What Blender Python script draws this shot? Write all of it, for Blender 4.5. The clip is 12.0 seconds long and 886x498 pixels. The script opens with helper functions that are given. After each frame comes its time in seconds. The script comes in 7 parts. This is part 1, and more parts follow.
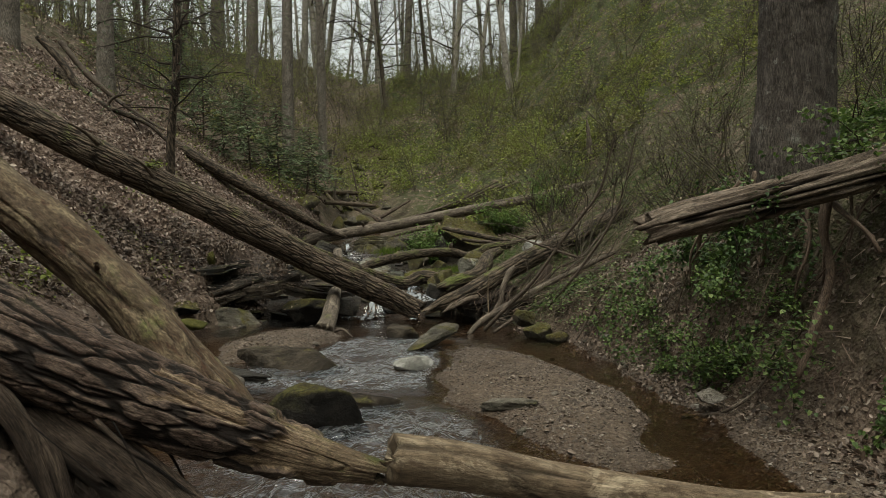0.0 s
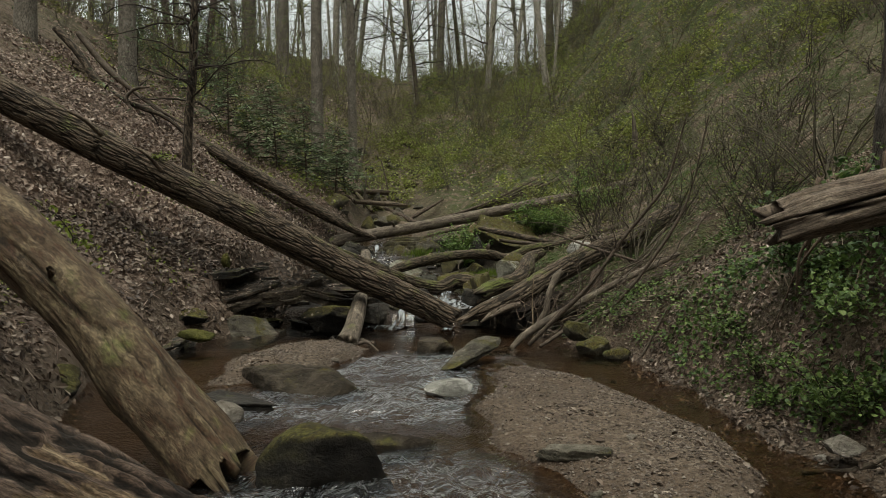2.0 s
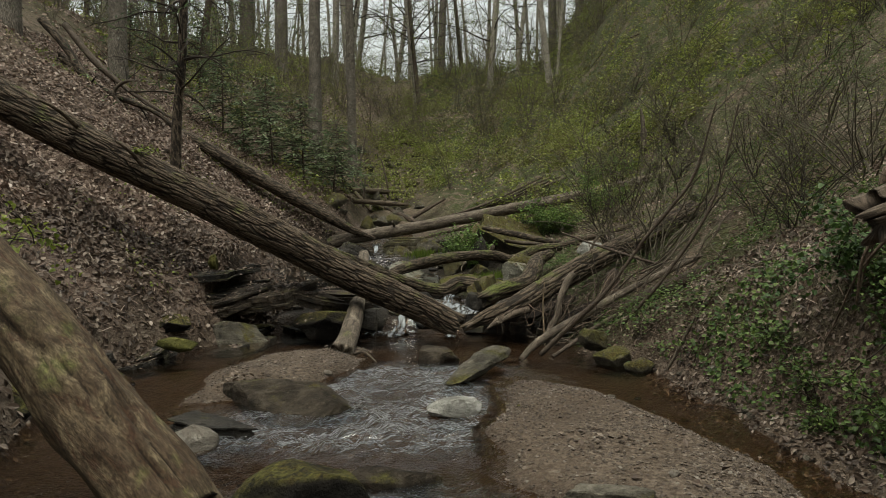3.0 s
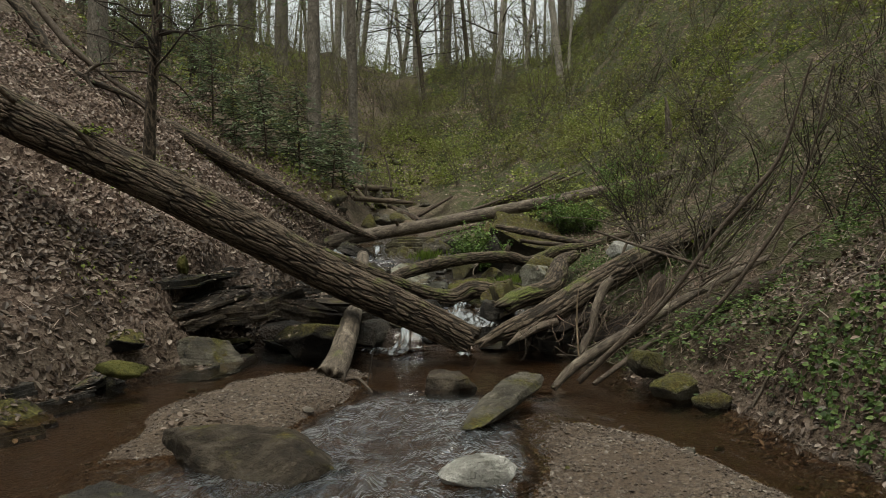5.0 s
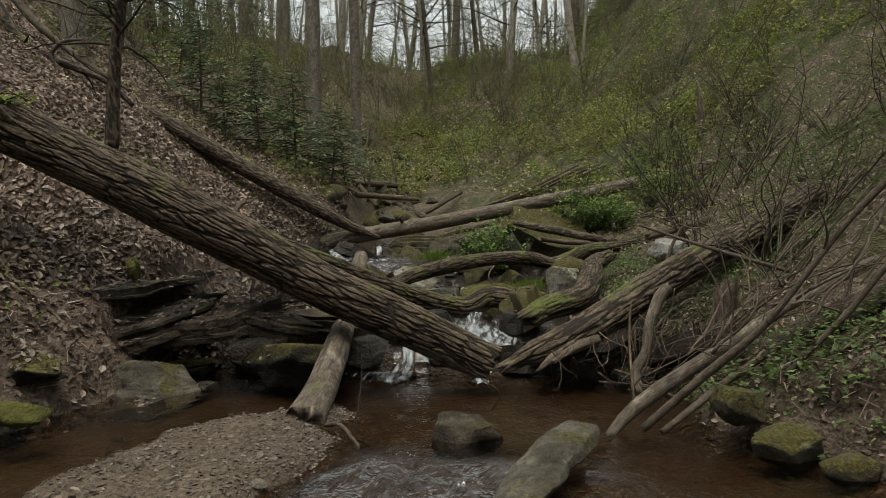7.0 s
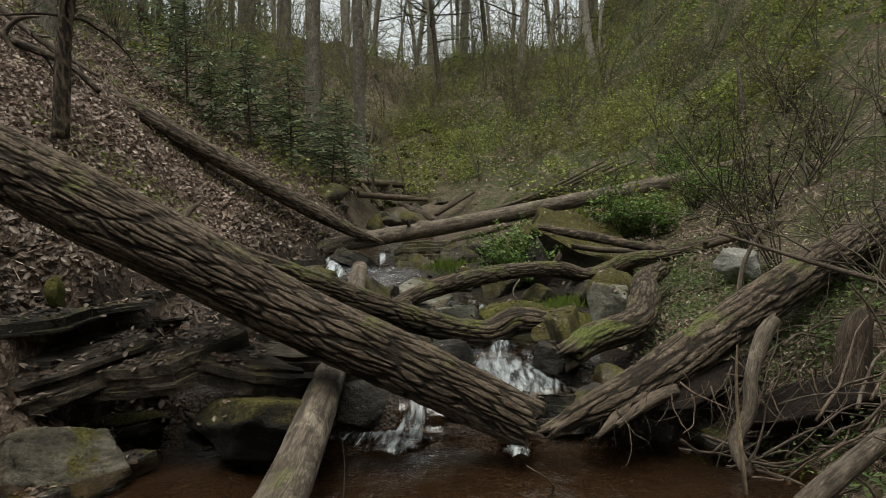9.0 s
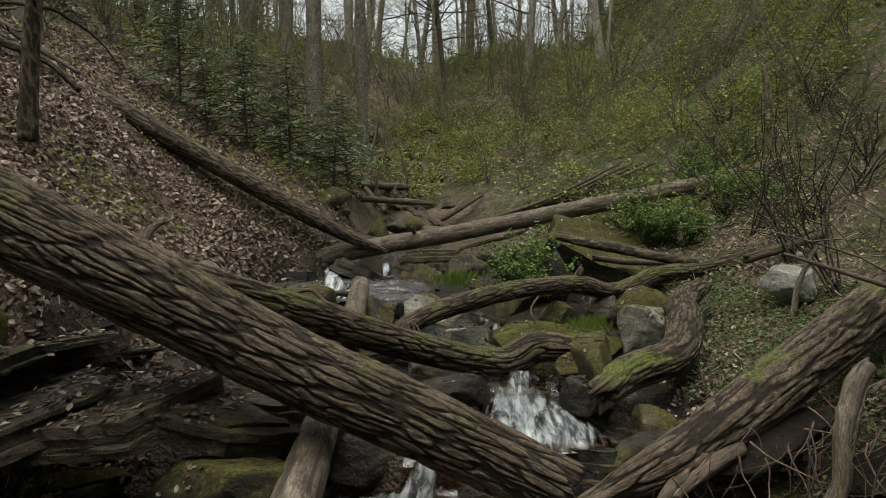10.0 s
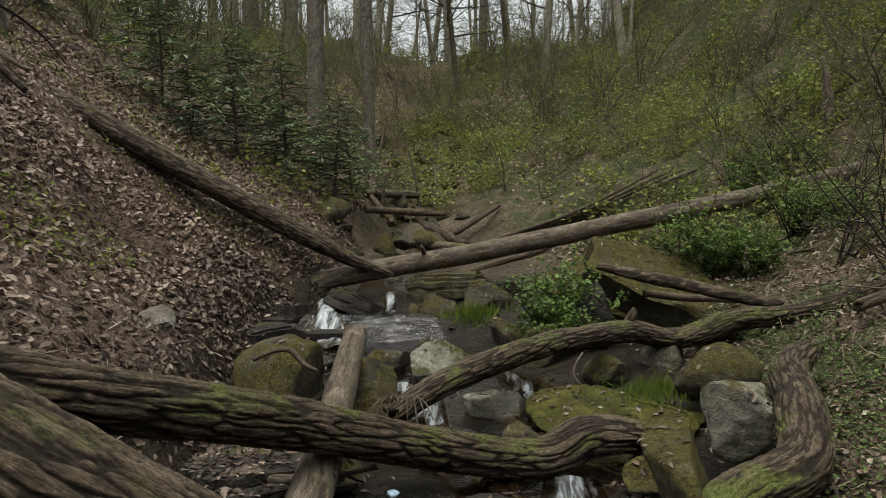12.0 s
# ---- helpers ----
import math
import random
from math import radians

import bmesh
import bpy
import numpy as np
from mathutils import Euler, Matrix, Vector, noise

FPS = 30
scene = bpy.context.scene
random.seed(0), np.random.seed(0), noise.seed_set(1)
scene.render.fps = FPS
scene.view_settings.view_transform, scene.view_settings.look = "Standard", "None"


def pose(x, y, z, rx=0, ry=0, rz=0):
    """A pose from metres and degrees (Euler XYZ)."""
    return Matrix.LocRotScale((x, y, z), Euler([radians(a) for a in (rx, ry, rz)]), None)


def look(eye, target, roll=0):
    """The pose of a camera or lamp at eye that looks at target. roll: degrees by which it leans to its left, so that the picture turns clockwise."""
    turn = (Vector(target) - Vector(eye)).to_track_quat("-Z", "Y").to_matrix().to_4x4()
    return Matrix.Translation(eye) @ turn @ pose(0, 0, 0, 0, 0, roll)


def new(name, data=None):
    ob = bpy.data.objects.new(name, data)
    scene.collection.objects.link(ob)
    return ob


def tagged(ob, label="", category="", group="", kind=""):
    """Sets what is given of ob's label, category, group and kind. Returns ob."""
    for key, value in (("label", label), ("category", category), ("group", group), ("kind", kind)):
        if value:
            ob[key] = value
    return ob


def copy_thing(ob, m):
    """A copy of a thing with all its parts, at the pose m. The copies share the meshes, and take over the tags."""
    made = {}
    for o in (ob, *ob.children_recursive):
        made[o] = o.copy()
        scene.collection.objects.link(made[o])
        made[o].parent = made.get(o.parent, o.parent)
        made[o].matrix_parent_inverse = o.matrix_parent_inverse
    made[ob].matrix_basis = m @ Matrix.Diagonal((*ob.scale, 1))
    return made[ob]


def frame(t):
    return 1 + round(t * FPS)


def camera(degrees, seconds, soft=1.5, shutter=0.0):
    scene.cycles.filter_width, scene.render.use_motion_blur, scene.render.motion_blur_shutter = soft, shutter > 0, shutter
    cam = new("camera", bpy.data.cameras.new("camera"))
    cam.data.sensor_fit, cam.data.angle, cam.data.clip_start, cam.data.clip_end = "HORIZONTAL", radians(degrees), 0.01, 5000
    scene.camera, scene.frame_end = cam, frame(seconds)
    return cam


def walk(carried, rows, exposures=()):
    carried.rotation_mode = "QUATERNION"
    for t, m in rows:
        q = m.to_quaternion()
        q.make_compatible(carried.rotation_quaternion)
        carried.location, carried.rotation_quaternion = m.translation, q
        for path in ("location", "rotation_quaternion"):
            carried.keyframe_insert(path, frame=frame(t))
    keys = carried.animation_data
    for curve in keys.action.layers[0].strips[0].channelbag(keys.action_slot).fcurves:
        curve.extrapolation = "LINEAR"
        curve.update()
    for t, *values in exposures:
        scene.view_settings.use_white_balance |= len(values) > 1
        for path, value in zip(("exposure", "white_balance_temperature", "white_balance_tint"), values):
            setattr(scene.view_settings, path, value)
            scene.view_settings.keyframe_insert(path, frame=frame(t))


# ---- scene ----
cam = camera(66.6, 12.0, soft=0.7)
METRES, EYE, TILT, LEAN, TURN = 8.0, 1.0, 0.0, 0.0, 0.0
ROWS = [
    (0.0, 0.0, 0.0, 0.0, -0.0, 0.0, -0.0),
    (0.5, -0.0008, 0.0312, -0.0003, 2.15, 0.04, -0.01),
    (1.0, -0.0023, 0.0625, -0.0005, 2.66, 0.06, -0.05),
    (1.5, -0.0051, 0.0955, -0.0001, 2.73, 0.09, -0.05),
    (2.0, -0.0086, 0.1309, -0.0002, 2.76, 0.14, -0.07),
    (2.5, -0.0125, 0.1681, -0.0001, 2.79, 0.18, -0.09),
    (3.0, -0.0162, 0.2062, 0.0001, 2.81, 0.21, -0.09),
    (5.0, -0.0328, 0.3704, -0.0004, 3.2, 0.32, -0.12),
    (5.5, -0.0361, 0.4133, -0.0002, 3.76, 0.34, -0.1),
    (6.0, -0.0391, 0.4567, -0.0005, 3.78, 0.35, -0.07),
    (6.5, -0.0425, 0.5006, -0.0009, 3.82, 0.37, -0.05),
    (8.5, -0.0625, 0.6771, 0.0052, 4.25, 0.39, -0.01),
    (9.0, -0.0696, 0.7216, 0.0136, 4.45, 0.41, -0.0),
    (9.5, -0.0761, 0.7657, 0.0221, 4.65, 0.41, 0.02),
    (10.0, -0.0826, 0.8103, 0.0312, 4.83, 0.42, 0.05),
    (10.5, -0.0876, 0.8547, 0.0402, 5.06, 0.42, 0.11),
    (11.0, -0.0916, 0.8994, 0.0502, 5.34, 0.41, 0.13),
    (11.5, -0.0961, 0.9433, 0.0605, 5.59, 0.42, 0.11),
    (12.0, -0.1022, 0.987, 0.0714, 5.82, 0.42, 0.14),
]
walk(cam, [(t, pose(0, 0, EYE, TILT, LEAN, TURN) @ pose(METRES * x, METRES * y, METRES * z, 90 + pitch, roll, yaw)) for t, x, y, z, yaw, pitch, roll in ROWS],
     exposures=[(0.0, 0.0, 6850, 1), (12.0, 0.06, 6650, 4)])

# ---- light: a dull overcast spring day under an open canopy ----
SUN_EL, SUN_AZ = radians(74), radians(200)
world = bpy.data.worlds.new("overcast")
scene.world = world
world.use_nodes = True
wn, wl = world.node_tree.nodes, world.node_tree.links
wn.clear()
sky = wn.new("ShaderNodeTexSky")
sky.sky_type = "NISHITA"
sky.sun_disc = False
sky.sun_elevation, sky.sun_rotation = SUN_EL, SUN_AZ
sky.air_density, sky.dust_density, sky.ozone_density = 1.6, 6.0, 1.0
grey = wn.new("ShaderNodeHueSaturation")
grey.inputs["Saturation"].default_value = 0.22
bg = wn.new("ShaderNodeBackground")
bg.inputs["Strength"].default_value = 0.235
wout = wn.new("ShaderNodeOutputWorld")
wl.new(sky.outputs[0], grey.inputs["Color"])
wl.new(grey.outputs[0], bg.inputs["Color"])
wl.new(bg.outputs[0], wout.inputs["Surface"])
sun_data = bpy.data.lights.new("sun", "SUN")
sun_data.energy, sun_data.angle, sun_data.color = 1.75, radians(55), (1.0, 0.96, 0.9)
sun = new("sun", sun_data)
sun.matrix_world = look((0, 0, 30), (-math.sin(SUN_AZ) * math.cos(SUN_EL) * 10, -math.cos(SUN_AZ) * math.cos(SUN_EL) * 10, 30 - math.sin(SUN_EL) * 10))



# ---- noise on arrays ----
def _hash(ix, iy, iz, seed):
    ix, iy, iz = np.atleast_1d(ix), np.atleast_1d(iy), np.atleast_1d(iz)
    h = (ix.astype(np.int64) * 374761393 + iy.astype(np.int64) * 668265263 + iz.astype(np.int64) * 2147483647 + seed * 974634777) & 0xFFFFFFFF
    h = ((h ^ (h >> 13)) * 1274126177) & 0xFFFFFFFF
    h = ((h ^ (h >> 16)) * 2246822519) & 0xFFFFFFFF
    return ((h ^ (h >> 15)) & 0xFFFFFF) / 8388607.5 - 1.0


def vnoise(x, y, z=0.0, seed=0):
    """Smooth value noise, -1 to 1."""
    x, y, z = np.broadcast_arrays(np.asarray(x, float), np.asarray(y, float), np.asarray(z, float))
    ix, iy, iz = np.floor(x), np.floor(y), np.floor(z)
    fx, fy, fz = x - ix, y - iy, z - iz
    fx, fy, fz = (f * f * (3 - 2 * f) for f in (fx, fy, fz))
    r = 0.0
    for dx in (0, 1):
        for dy in (0, 1):
            for dz in (0, 1):
                r = r + _hash(ix + dx, iy + dy, iz + dz, seed) * (fx if dx else 1 - fx) * (fy if dy else 1 - fy) * (fz if dz else 1 - fz)
    return r if x.ndim else r[0]


def fbm(x, y, z=0.0, octaves=4, seed=0):
    r, a = 0.0, 0.5
    for k in range(octaves):
        s = 2.03 ** k
        r = r + a * vnoise(np.asarray(x) * s + 7.3 * k, np.asarray(y) * s - 3.1 * k, np.asarray(z) * s + 1.7 * k, seed + k)
        a *= 0.5
    return r


def cell_edge(x, y, z, seed=0):
    """Worley noise: how far a point is from the border between two cells (0 on it)."""
    x, y, z = np.broadcast_arrays(x, y, z)
    ix, iy, iz = np.floor(x), np.floor(y), np.floor(z)
    f1, f2 = np.full(x.shape, 9.0), np.full(x.shape, 9.0)
    for dx in (-1, 0, 1):
        for dy in (-1, 0, 1):
            for dz in (-1, 0, 1):
                cx, cy, cz = ix + dx, iy + dy, iz + dz
                px = cx + 0.5 + 0.45 * _hash(cx, cy, cz, seed)
                py = cy + 0.5 + 0.45 * _hash(cx, cy, cz, seed + 11)
                pz = cz + 0.5 + 0.45 * _hash(cx, cy, cz, seed + 23)
                d = np.sqrt((x - px) ** 2 + (y - py) ** 2 + (z - pz) ** 2)
                f2 = np.minimum(f2, np.maximum(f1, d))
                f1 = np.minimum(f1, d)
    return f2 - f1


def smooth(a, b, v):
    k = np.clip((v - a) / (b - a), 0, 1)
    return k * k * (3 - 2 * k)


# ---- meshes ----
def quick_mesh(name, verts, faces, mats, uv=None, smooth_on=True, attrs=None):
    """A mesh from arrays; all faces have as many corners as faces has columns."""
    verts, faces = np.asarray(verts, np.float32), np.asarray(faces, np.int32)
    me = bpy.data.meshes.new(name)
    n, k = faces.shape
    me.vertices.add(len(verts))
    me.vertices.foreach_set("co", verts.ravel())
    me.loops.add(n * k)
    me.loops.foreach_set("vertex_index", faces.ravel())
    me.polygons.add(n)
    me.polygons.foreach_set("loop_start", np.arange(0, n * k, k, dtype=np.int32))
    me.polygons.foreach_set("use_smooth", np.full(n, smooth_on, dtype=bool))
    for m in (mats if isinstance(mats, (list, tuple)) else [mats]):
        me.materials.append(m)
    if uv is not None:
        lay = me.uv_layers.new(name="UVMap")
        lay.data.foreach_set("uv", np.asarray(uv, np.float32).ravel())
    for key, vals in (attrs or {}).items():
        at = me.attributes.new(key, "FLOAT", "POINT")
        at.data.foreach_set("value", np.asarray(vals, np.float32))
    me.update(calc_edges=True)
    return me


def part(name, me, parent=None, label=""):
    ob = new(name, me)
    if parent is not None:
        ob.parent = parent
    if label:
        tagged(ob, label)
    return ob


def thing(name, loc=(0, 0, 0), **tags):
    ob = new(name)
    ob.empty_display_size = 0.05
    ob.location = loc
    return tagged(ob, **tags)


def merge(chunks):
    """Joins (verts, faces) pairs whose faces have equally many corners."""
    vs, fs, n = [], [], 0
    for v, f in chunks:
        vs.append(v)
        fs.append(np.asarray(f) + n)
        n += len(v)
    return np.concatenate(vs), np.concatenate(fs)


def spline(nodes, step):
    """Catmull-Rom through rows of x, y, z, r; resampled at about that step."""
    p = np.asarray(nodes, float)
    ext = np.vstack([2 * p[0] - p[1], p, 2 * p[-1] - p[-2]])
    out = []
    for i in range(1, len(ext) - 2):
        a, b, c, d = ext[i - 1], ext[i], ext[i + 1], ext[i + 2]
        n = max(2, int(np.linalg.norm(c[:3] - b[:3]) / step))
        for t in np.linspace(0, 1, n, endpoint=False):
            out.append(0.5 * (2 * b + (c - a) * t + (2 * a - 5 * b + 4 * c - d) * t * t + (3 * b - a - 3 * c + d) * t ** 3))
    out.append(p[-1])
    out = np.array(out)
    out[:, 3] = np.maximum(out[:, 3], 0.001)
    return out


def frames(c):
    """Two unit directions across the path at every point, turned as little as possible."""
    tan = np.gradient(c, axis=0)
    tan /= np.linalg.norm(tan, axis=1)[:, None] + 1e-9
    n = np.cross(tan[0], (0, 0, 1.0))
    if np.linalg.norm(n) < 0.1:
        n = np.cross(tan[0], (1.0, 0, 0))
    us = []
    for t in tan:
        n = n - t * np.dot(n, t)
        n /= np.linalg.norm(n)
        us.append(n)
    us = np.array(us)
    return tan, us, np.cross(tan, us)


def tube(nodes, seg=10, step=0.1, bark=None, seed=0, ends=(1.0, 1.0)):
    """A tapered, capped tube. bark(cos, sin, along, r) gives the relief; ends: how ragged each end is. Returns verts, quads, uvs."""
    s = spline(nodes, step)
    c, r = s[:, :3], s[:, 3]
    tan, u, v = frames(c)
    along = np.concatenate([[0], np.cumsum(np.linalg.norm(np.diff(c, axis=0), axis=1))])
    th = np.linspace(0, 2 * math.pi, seg, endpoint=False)
    C, S = np.cos(th)[None], np.sin(th)[None]
    R = np.repeat(r[:, None], seg, 1)
    ridge = np.ones_like(R)
    if bark is not None:
        add = bark(C, S, along[:, None], R)
        if isinstance(add, tuple):
            add, ridge = add
        R = R + add
    V = c[:, None] + (R * C)[..., None] * u[:, None] + (R * S)[..., None] * v[:, None]
    for k, e in ((0, ends[0]), (-1, ends[1])):
        if e > 0:
            rag = vnoise(C[0] * 2.3, S[0] * 2.3, seed + 0.5, seed + 3) * r[k] * e
            V[k] = V[k] + tan[k][None] * rag[:, None]
    n = len(c)
    caps = []
    for k, sgn in ((0, -1), (-1, 1)):
        mid = V[k].mean(0)
        caps.append(mid + (V[k] - mid) * 0.55 + tan[k] * sgn * 0.02 * r[k] + tan[k] * (vnoise(C[0] * 5, S[0] * 5, k, seed)[:, None] * r[k] * 0.25 * (ends[k] > 0)))
        caps.append(np.repeat(mid[None] - tan[k] * sgn * r[k] * 0.12 * (ends[k] > 0), seg, 0))
    rings = np.concatenate([caps[1][None], caps[0][None], V, caps[2][None], caps[3][None]])
    m = n + 4
    i, j = np.meshgrid(np.arange(m - 1), np.arange(seg), indexing="ij")
    j2 = (j + 1) % seg
    F = np.stack([i * seg + j, i * seg + j2, (i + 1) * seg + j2, (i + 1) * seg + j], -1).reshape(-1, 4)[:, ::-1]
    al = np.concatenate([[along[0] - 0.1, along[0] - 0.04], along, [along[-1] + 0.04, along[-1] + 0.1]])
    tube.relief = np.concatenate([np.full((2, seg), 0.5), ridge, np.full((2, seg), 0.5)]).ravel()
    rm = float(r.mean())
    ua = th * rm
    U = np.stack([np.stack([np.stack([ua[j.ravel()], al[i.ravel()]], -1), np.stack([ua[j.ravel()] + 2 * math.pi * rm / seg, al[i.ravel()]], -1),
                            np.stack([ua[j.ravel()] + 2 * math.pi * rm / seg, al[i.ravel() + 1]], -1), np.stack([ua[j.ravel()], al[i.ravel() + 1]], -1)], 1)])[0]
    return rings.reshape(-1, 3), F, U[:, ::-1]


def furrowed(depth, across=0.05, length=0.4, seed=0, knots=0.02):
    """Deep furrowed bark: long flat-topped ridges that part and meet, with cross cracks."""
    def f(C, S, along, R):
        w = fbm(C * R / 0.13, S * R / 0.13, along / 0.3, 3, seed + 40)
        v = fbm(C * R / 0.03, S * R / 0.03, along / 0.09, 2, seed + 60)
        e = cell_edge(C * R / across + w * 0.8 + v * 0.22, S * R / across - w * 0.8 + v * 0.22, along / length + w * 0.7, seed)
        g = cell_edge(C * R / (across * 0.8) - v * 0.4, S * R / (across * 0.8) + v * 0.4, along / (length * 0.3), seed + 3)
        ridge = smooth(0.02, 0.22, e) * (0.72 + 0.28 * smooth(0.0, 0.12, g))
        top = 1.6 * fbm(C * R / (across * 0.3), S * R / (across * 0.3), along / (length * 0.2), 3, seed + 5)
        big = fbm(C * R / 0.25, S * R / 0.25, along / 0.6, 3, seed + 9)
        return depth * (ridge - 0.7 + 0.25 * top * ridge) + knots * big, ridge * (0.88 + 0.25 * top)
    return f


def worn(depth, seed=0, lumps=0.03, grain=0.02):
    """Barkless wood: long grain, checks and dents."""
    def f(C, S, along, R):
        big = fbm(C * R / 0.18, S * R / 0.18, along / 0.55, 3, seed + 2)
        g = vnoise(C * R / grain, S * R / grain, along / 0.6, seed)
        checks = np.clip(1 - np.abs(vnoise(C * R / (grain * 2.5), S * R / (grain * 2.5), along / 1.1, seed + 7)) * 9, 0, 1)
        return lumps * big + depth * (0.35 * g - checks), 1 - checks
    return f


def half_barked(depth, across, length, seed, start):
    """Plated bark that has dropped off past a ragged line, over bare wood (relief 2)."""
    bark, wood = furrowed(depth, across, length, seed, 0.025), worn(0.012, seed + 1, 0.03, 0.014)
    def f(C, S, along, R):
        a, ra = bark(C, S, along, R)
        b, rb = wood(C, S, along, R)
        k = smooth(-0.03, 0.03, (along - start) * 0.5 + 0.5 * fbm(C * R / 0.13, S * R / 0.13, along / 0.3, 4, seed + 70))
        return a * (1 - k) + (b - depth) * k, ra * (1 - k) + (1.6 + 0.4 * rb) * k
    return f


def rotten(depth, seed=0):
    def f(C, S, along, R):
        g = vnoise(C * R / 0.022, S * R / 0.022, along / 0.3, seed)
        h = fbm(C * R / 0.06, S * R / 0.06, along / 0.25, 3, seed + 3)
        holes = smooth(0.25, 0.5, h)
        return depth * (0.6 * g - 1.8 * holes) + 0.3 * R * fbm(C * R / 0.2, S * R / 0.2, along / 0.5, 2, seed), (1 - holes) * (0.7 + 0.3 * g)
    return f


# ---- materials ----
class Mat:
    """A small builder of node materials."""

    def __init__(self, name, rough=0.8, spec=0.3):
        self.m = bpy.data.materials.new(name)
        self.m.use_nodes = True
        self.n, self.l = self.m.node_tree.nodes, self.m.node_tree.links
        self.b = self.n["Principled BSDF"]
        self.b.inputs["Roughness"].default_value = rough
        self.b.inputs["Specular IOR Level"].default_value = spec
        self.bumps = None

    def coords(self, kind="Object", scale=(1, 1, 1)):
        tc = self.n.new("ShaderNodeTexCoord")
        mp = self.n.new("ShaderNodeMapping")
        mp.inputs["Scale"].default_value = scale
        self.l.new(tc.outputs[kind], mp.inputs["Vector"])
        return mp.outputs[0]

    def world_coords(self, scale=(1, 1, 1)):
        g = self.n.new("ShaderNodeNewGeometry")
        mp = self.n.new("ShaderNodeMapping")
        mp.inputs["Scale"].default_value = scale
        self.l.new(g.outputs["Position"], mp.inputs["Vector"])
        return mp.outputs[0]

    def noise(self, vec, scale, detail=4, rough=0.6, distort=0.0):
        t = self.n.new("ShaderNodeTexNoise")
        t.inputs["Scale"].default_value, t.inputs["Detail"].default_value = scale, detail
        t.inputs["Roughness"].default_value, t.inputs["Distortion"].default_value = rough, distort
        self.l.new(vec, t.inputs["Vector"])
        return t.outputs["Fac"]

    def cells(self, vec, scale, out="Distance", feature="F1"):
        t = self.n.new("ShaderNodeTexVoronoi")
        t.feature = feature
        t.inputs["Scale"].default_value = scale
        self.l.new(vec, t.inputs["Vector"])
        return t.outputs[out]

    def warp(self, vec, scale, amount):
        t = self.n.new("ShaderNodeTexNoise")
        t.inputs["Scale"].default_value, t.inputs["Detail"].default_value = scale, 3
        self.l.new(vec, t.inputs["Vector"])
        a = self.n.new("ShaderNodeVectorMath")
        a.operation = "MULTIPLY_ADD"
        a.inputs[1].default_value = (amount, amount, 0)
        self.l.new(t.outputs["Color"], a.inputs[0])
        self.l.new(vec, a.inputs[2])
        return a.outputs[0]

    def ramp(self, fac, stops):
        r = self.n.new("ShaderNodeValToRGB")
        e = r.color_ramp.elements
        while len(e) < len(stops):
            e.new(0.5)
        for k, (p, c) in enumerate(stops):
            e[k].position = p
            e[k].color = (*c, 1) if len(c) == 3 else c
        self.l.new(fac, r.inputs["Fac"])
        return r.outputs["Color"]

    def mask(self, fac, a, b):
        r = self.n.new("ShaderNodeMapRange")
        r.interpolation_type = "SMOOTHSTEP"
        r.inputs["From Min"].default_value, r.inputs["From Max"].default_value = a, b
        self.l.new(fac, r.inputs["Value"])
        return r.outputs[0]

    def mix(self, fac, a, b, how="MIX"):
        x = self.n.new("ShaderNodeMix")
        x.data_type, x.blend_type = "RGBA", how
        for k, v in ((0, fac), (6, a), (7, b)):
            if isinstance(v, (int, float)):
                x.inputs[k].default_value = v
            elif isinstance(v, tuple):
                x.inputs[k].default_value = (*v, 1)
            else:
                self.l.new(v, x.inputs[k])
        return x.outputs[2]

    def math(self, op, a, b):
        x = self.n.new("ShaderNodeMath")
        x.operation = op
        for k, v in ((0, a), (1, b)):
            if isinstance(v, (int, float)):
                x.inputs[k].default_value = v
            else:
                self.l.new(v, x.inputs[k])
        return x.outputs[0]

    def up(self):
        g = self.n.new("ShaderNodeNewGeometry")
        s = self.n.new("ShaderNodeSeparateXYZ")
        self.l.new(g.outputs["Normal"], s.inputs[0])
        return s.outputs["Z"]

    def island(self):
        return self.n.new("ShaderNodeNewGeometry").outputs["Random Per Island"]

    def each(self):
        return self.n.new("ShaderNodeObjectInfo").outputs["Random"]

    def attr(self, name):
        a = self.n.new("ShaderNodeAttribute")
        a.attribute_name = name
        return a.outputs["Fac"]

    def bump(self, h, dist, strength=1.0):
        b = self.n.new("ShaderNodeBump")
        b.inputs["Distance"].default_value, b.inputs["Strength"].default_value = dist, strength
        self.l.new(h, b.inputs["Height"])
        if self.bumps is not None:
            self.l.new(self.bumps, b.inputs["Normal"])
        self.bumps = b.outputs[0]
        return self

    def done(self, colour, rough=None):
        if isinstance(colour, tuple):
            self.b.inputs["Base Color"].default_value = (*colour, 1)
        else:
            self.l.new(colour, self.b.inputs["Base Color"])
        if rough is not None:
            self.l.new(rough, self.b.inputs["Roughness"])
        if self.bumps is not None:
            self.l.new(self.bumps, self.b.inputs["Normal"])
        return self.m


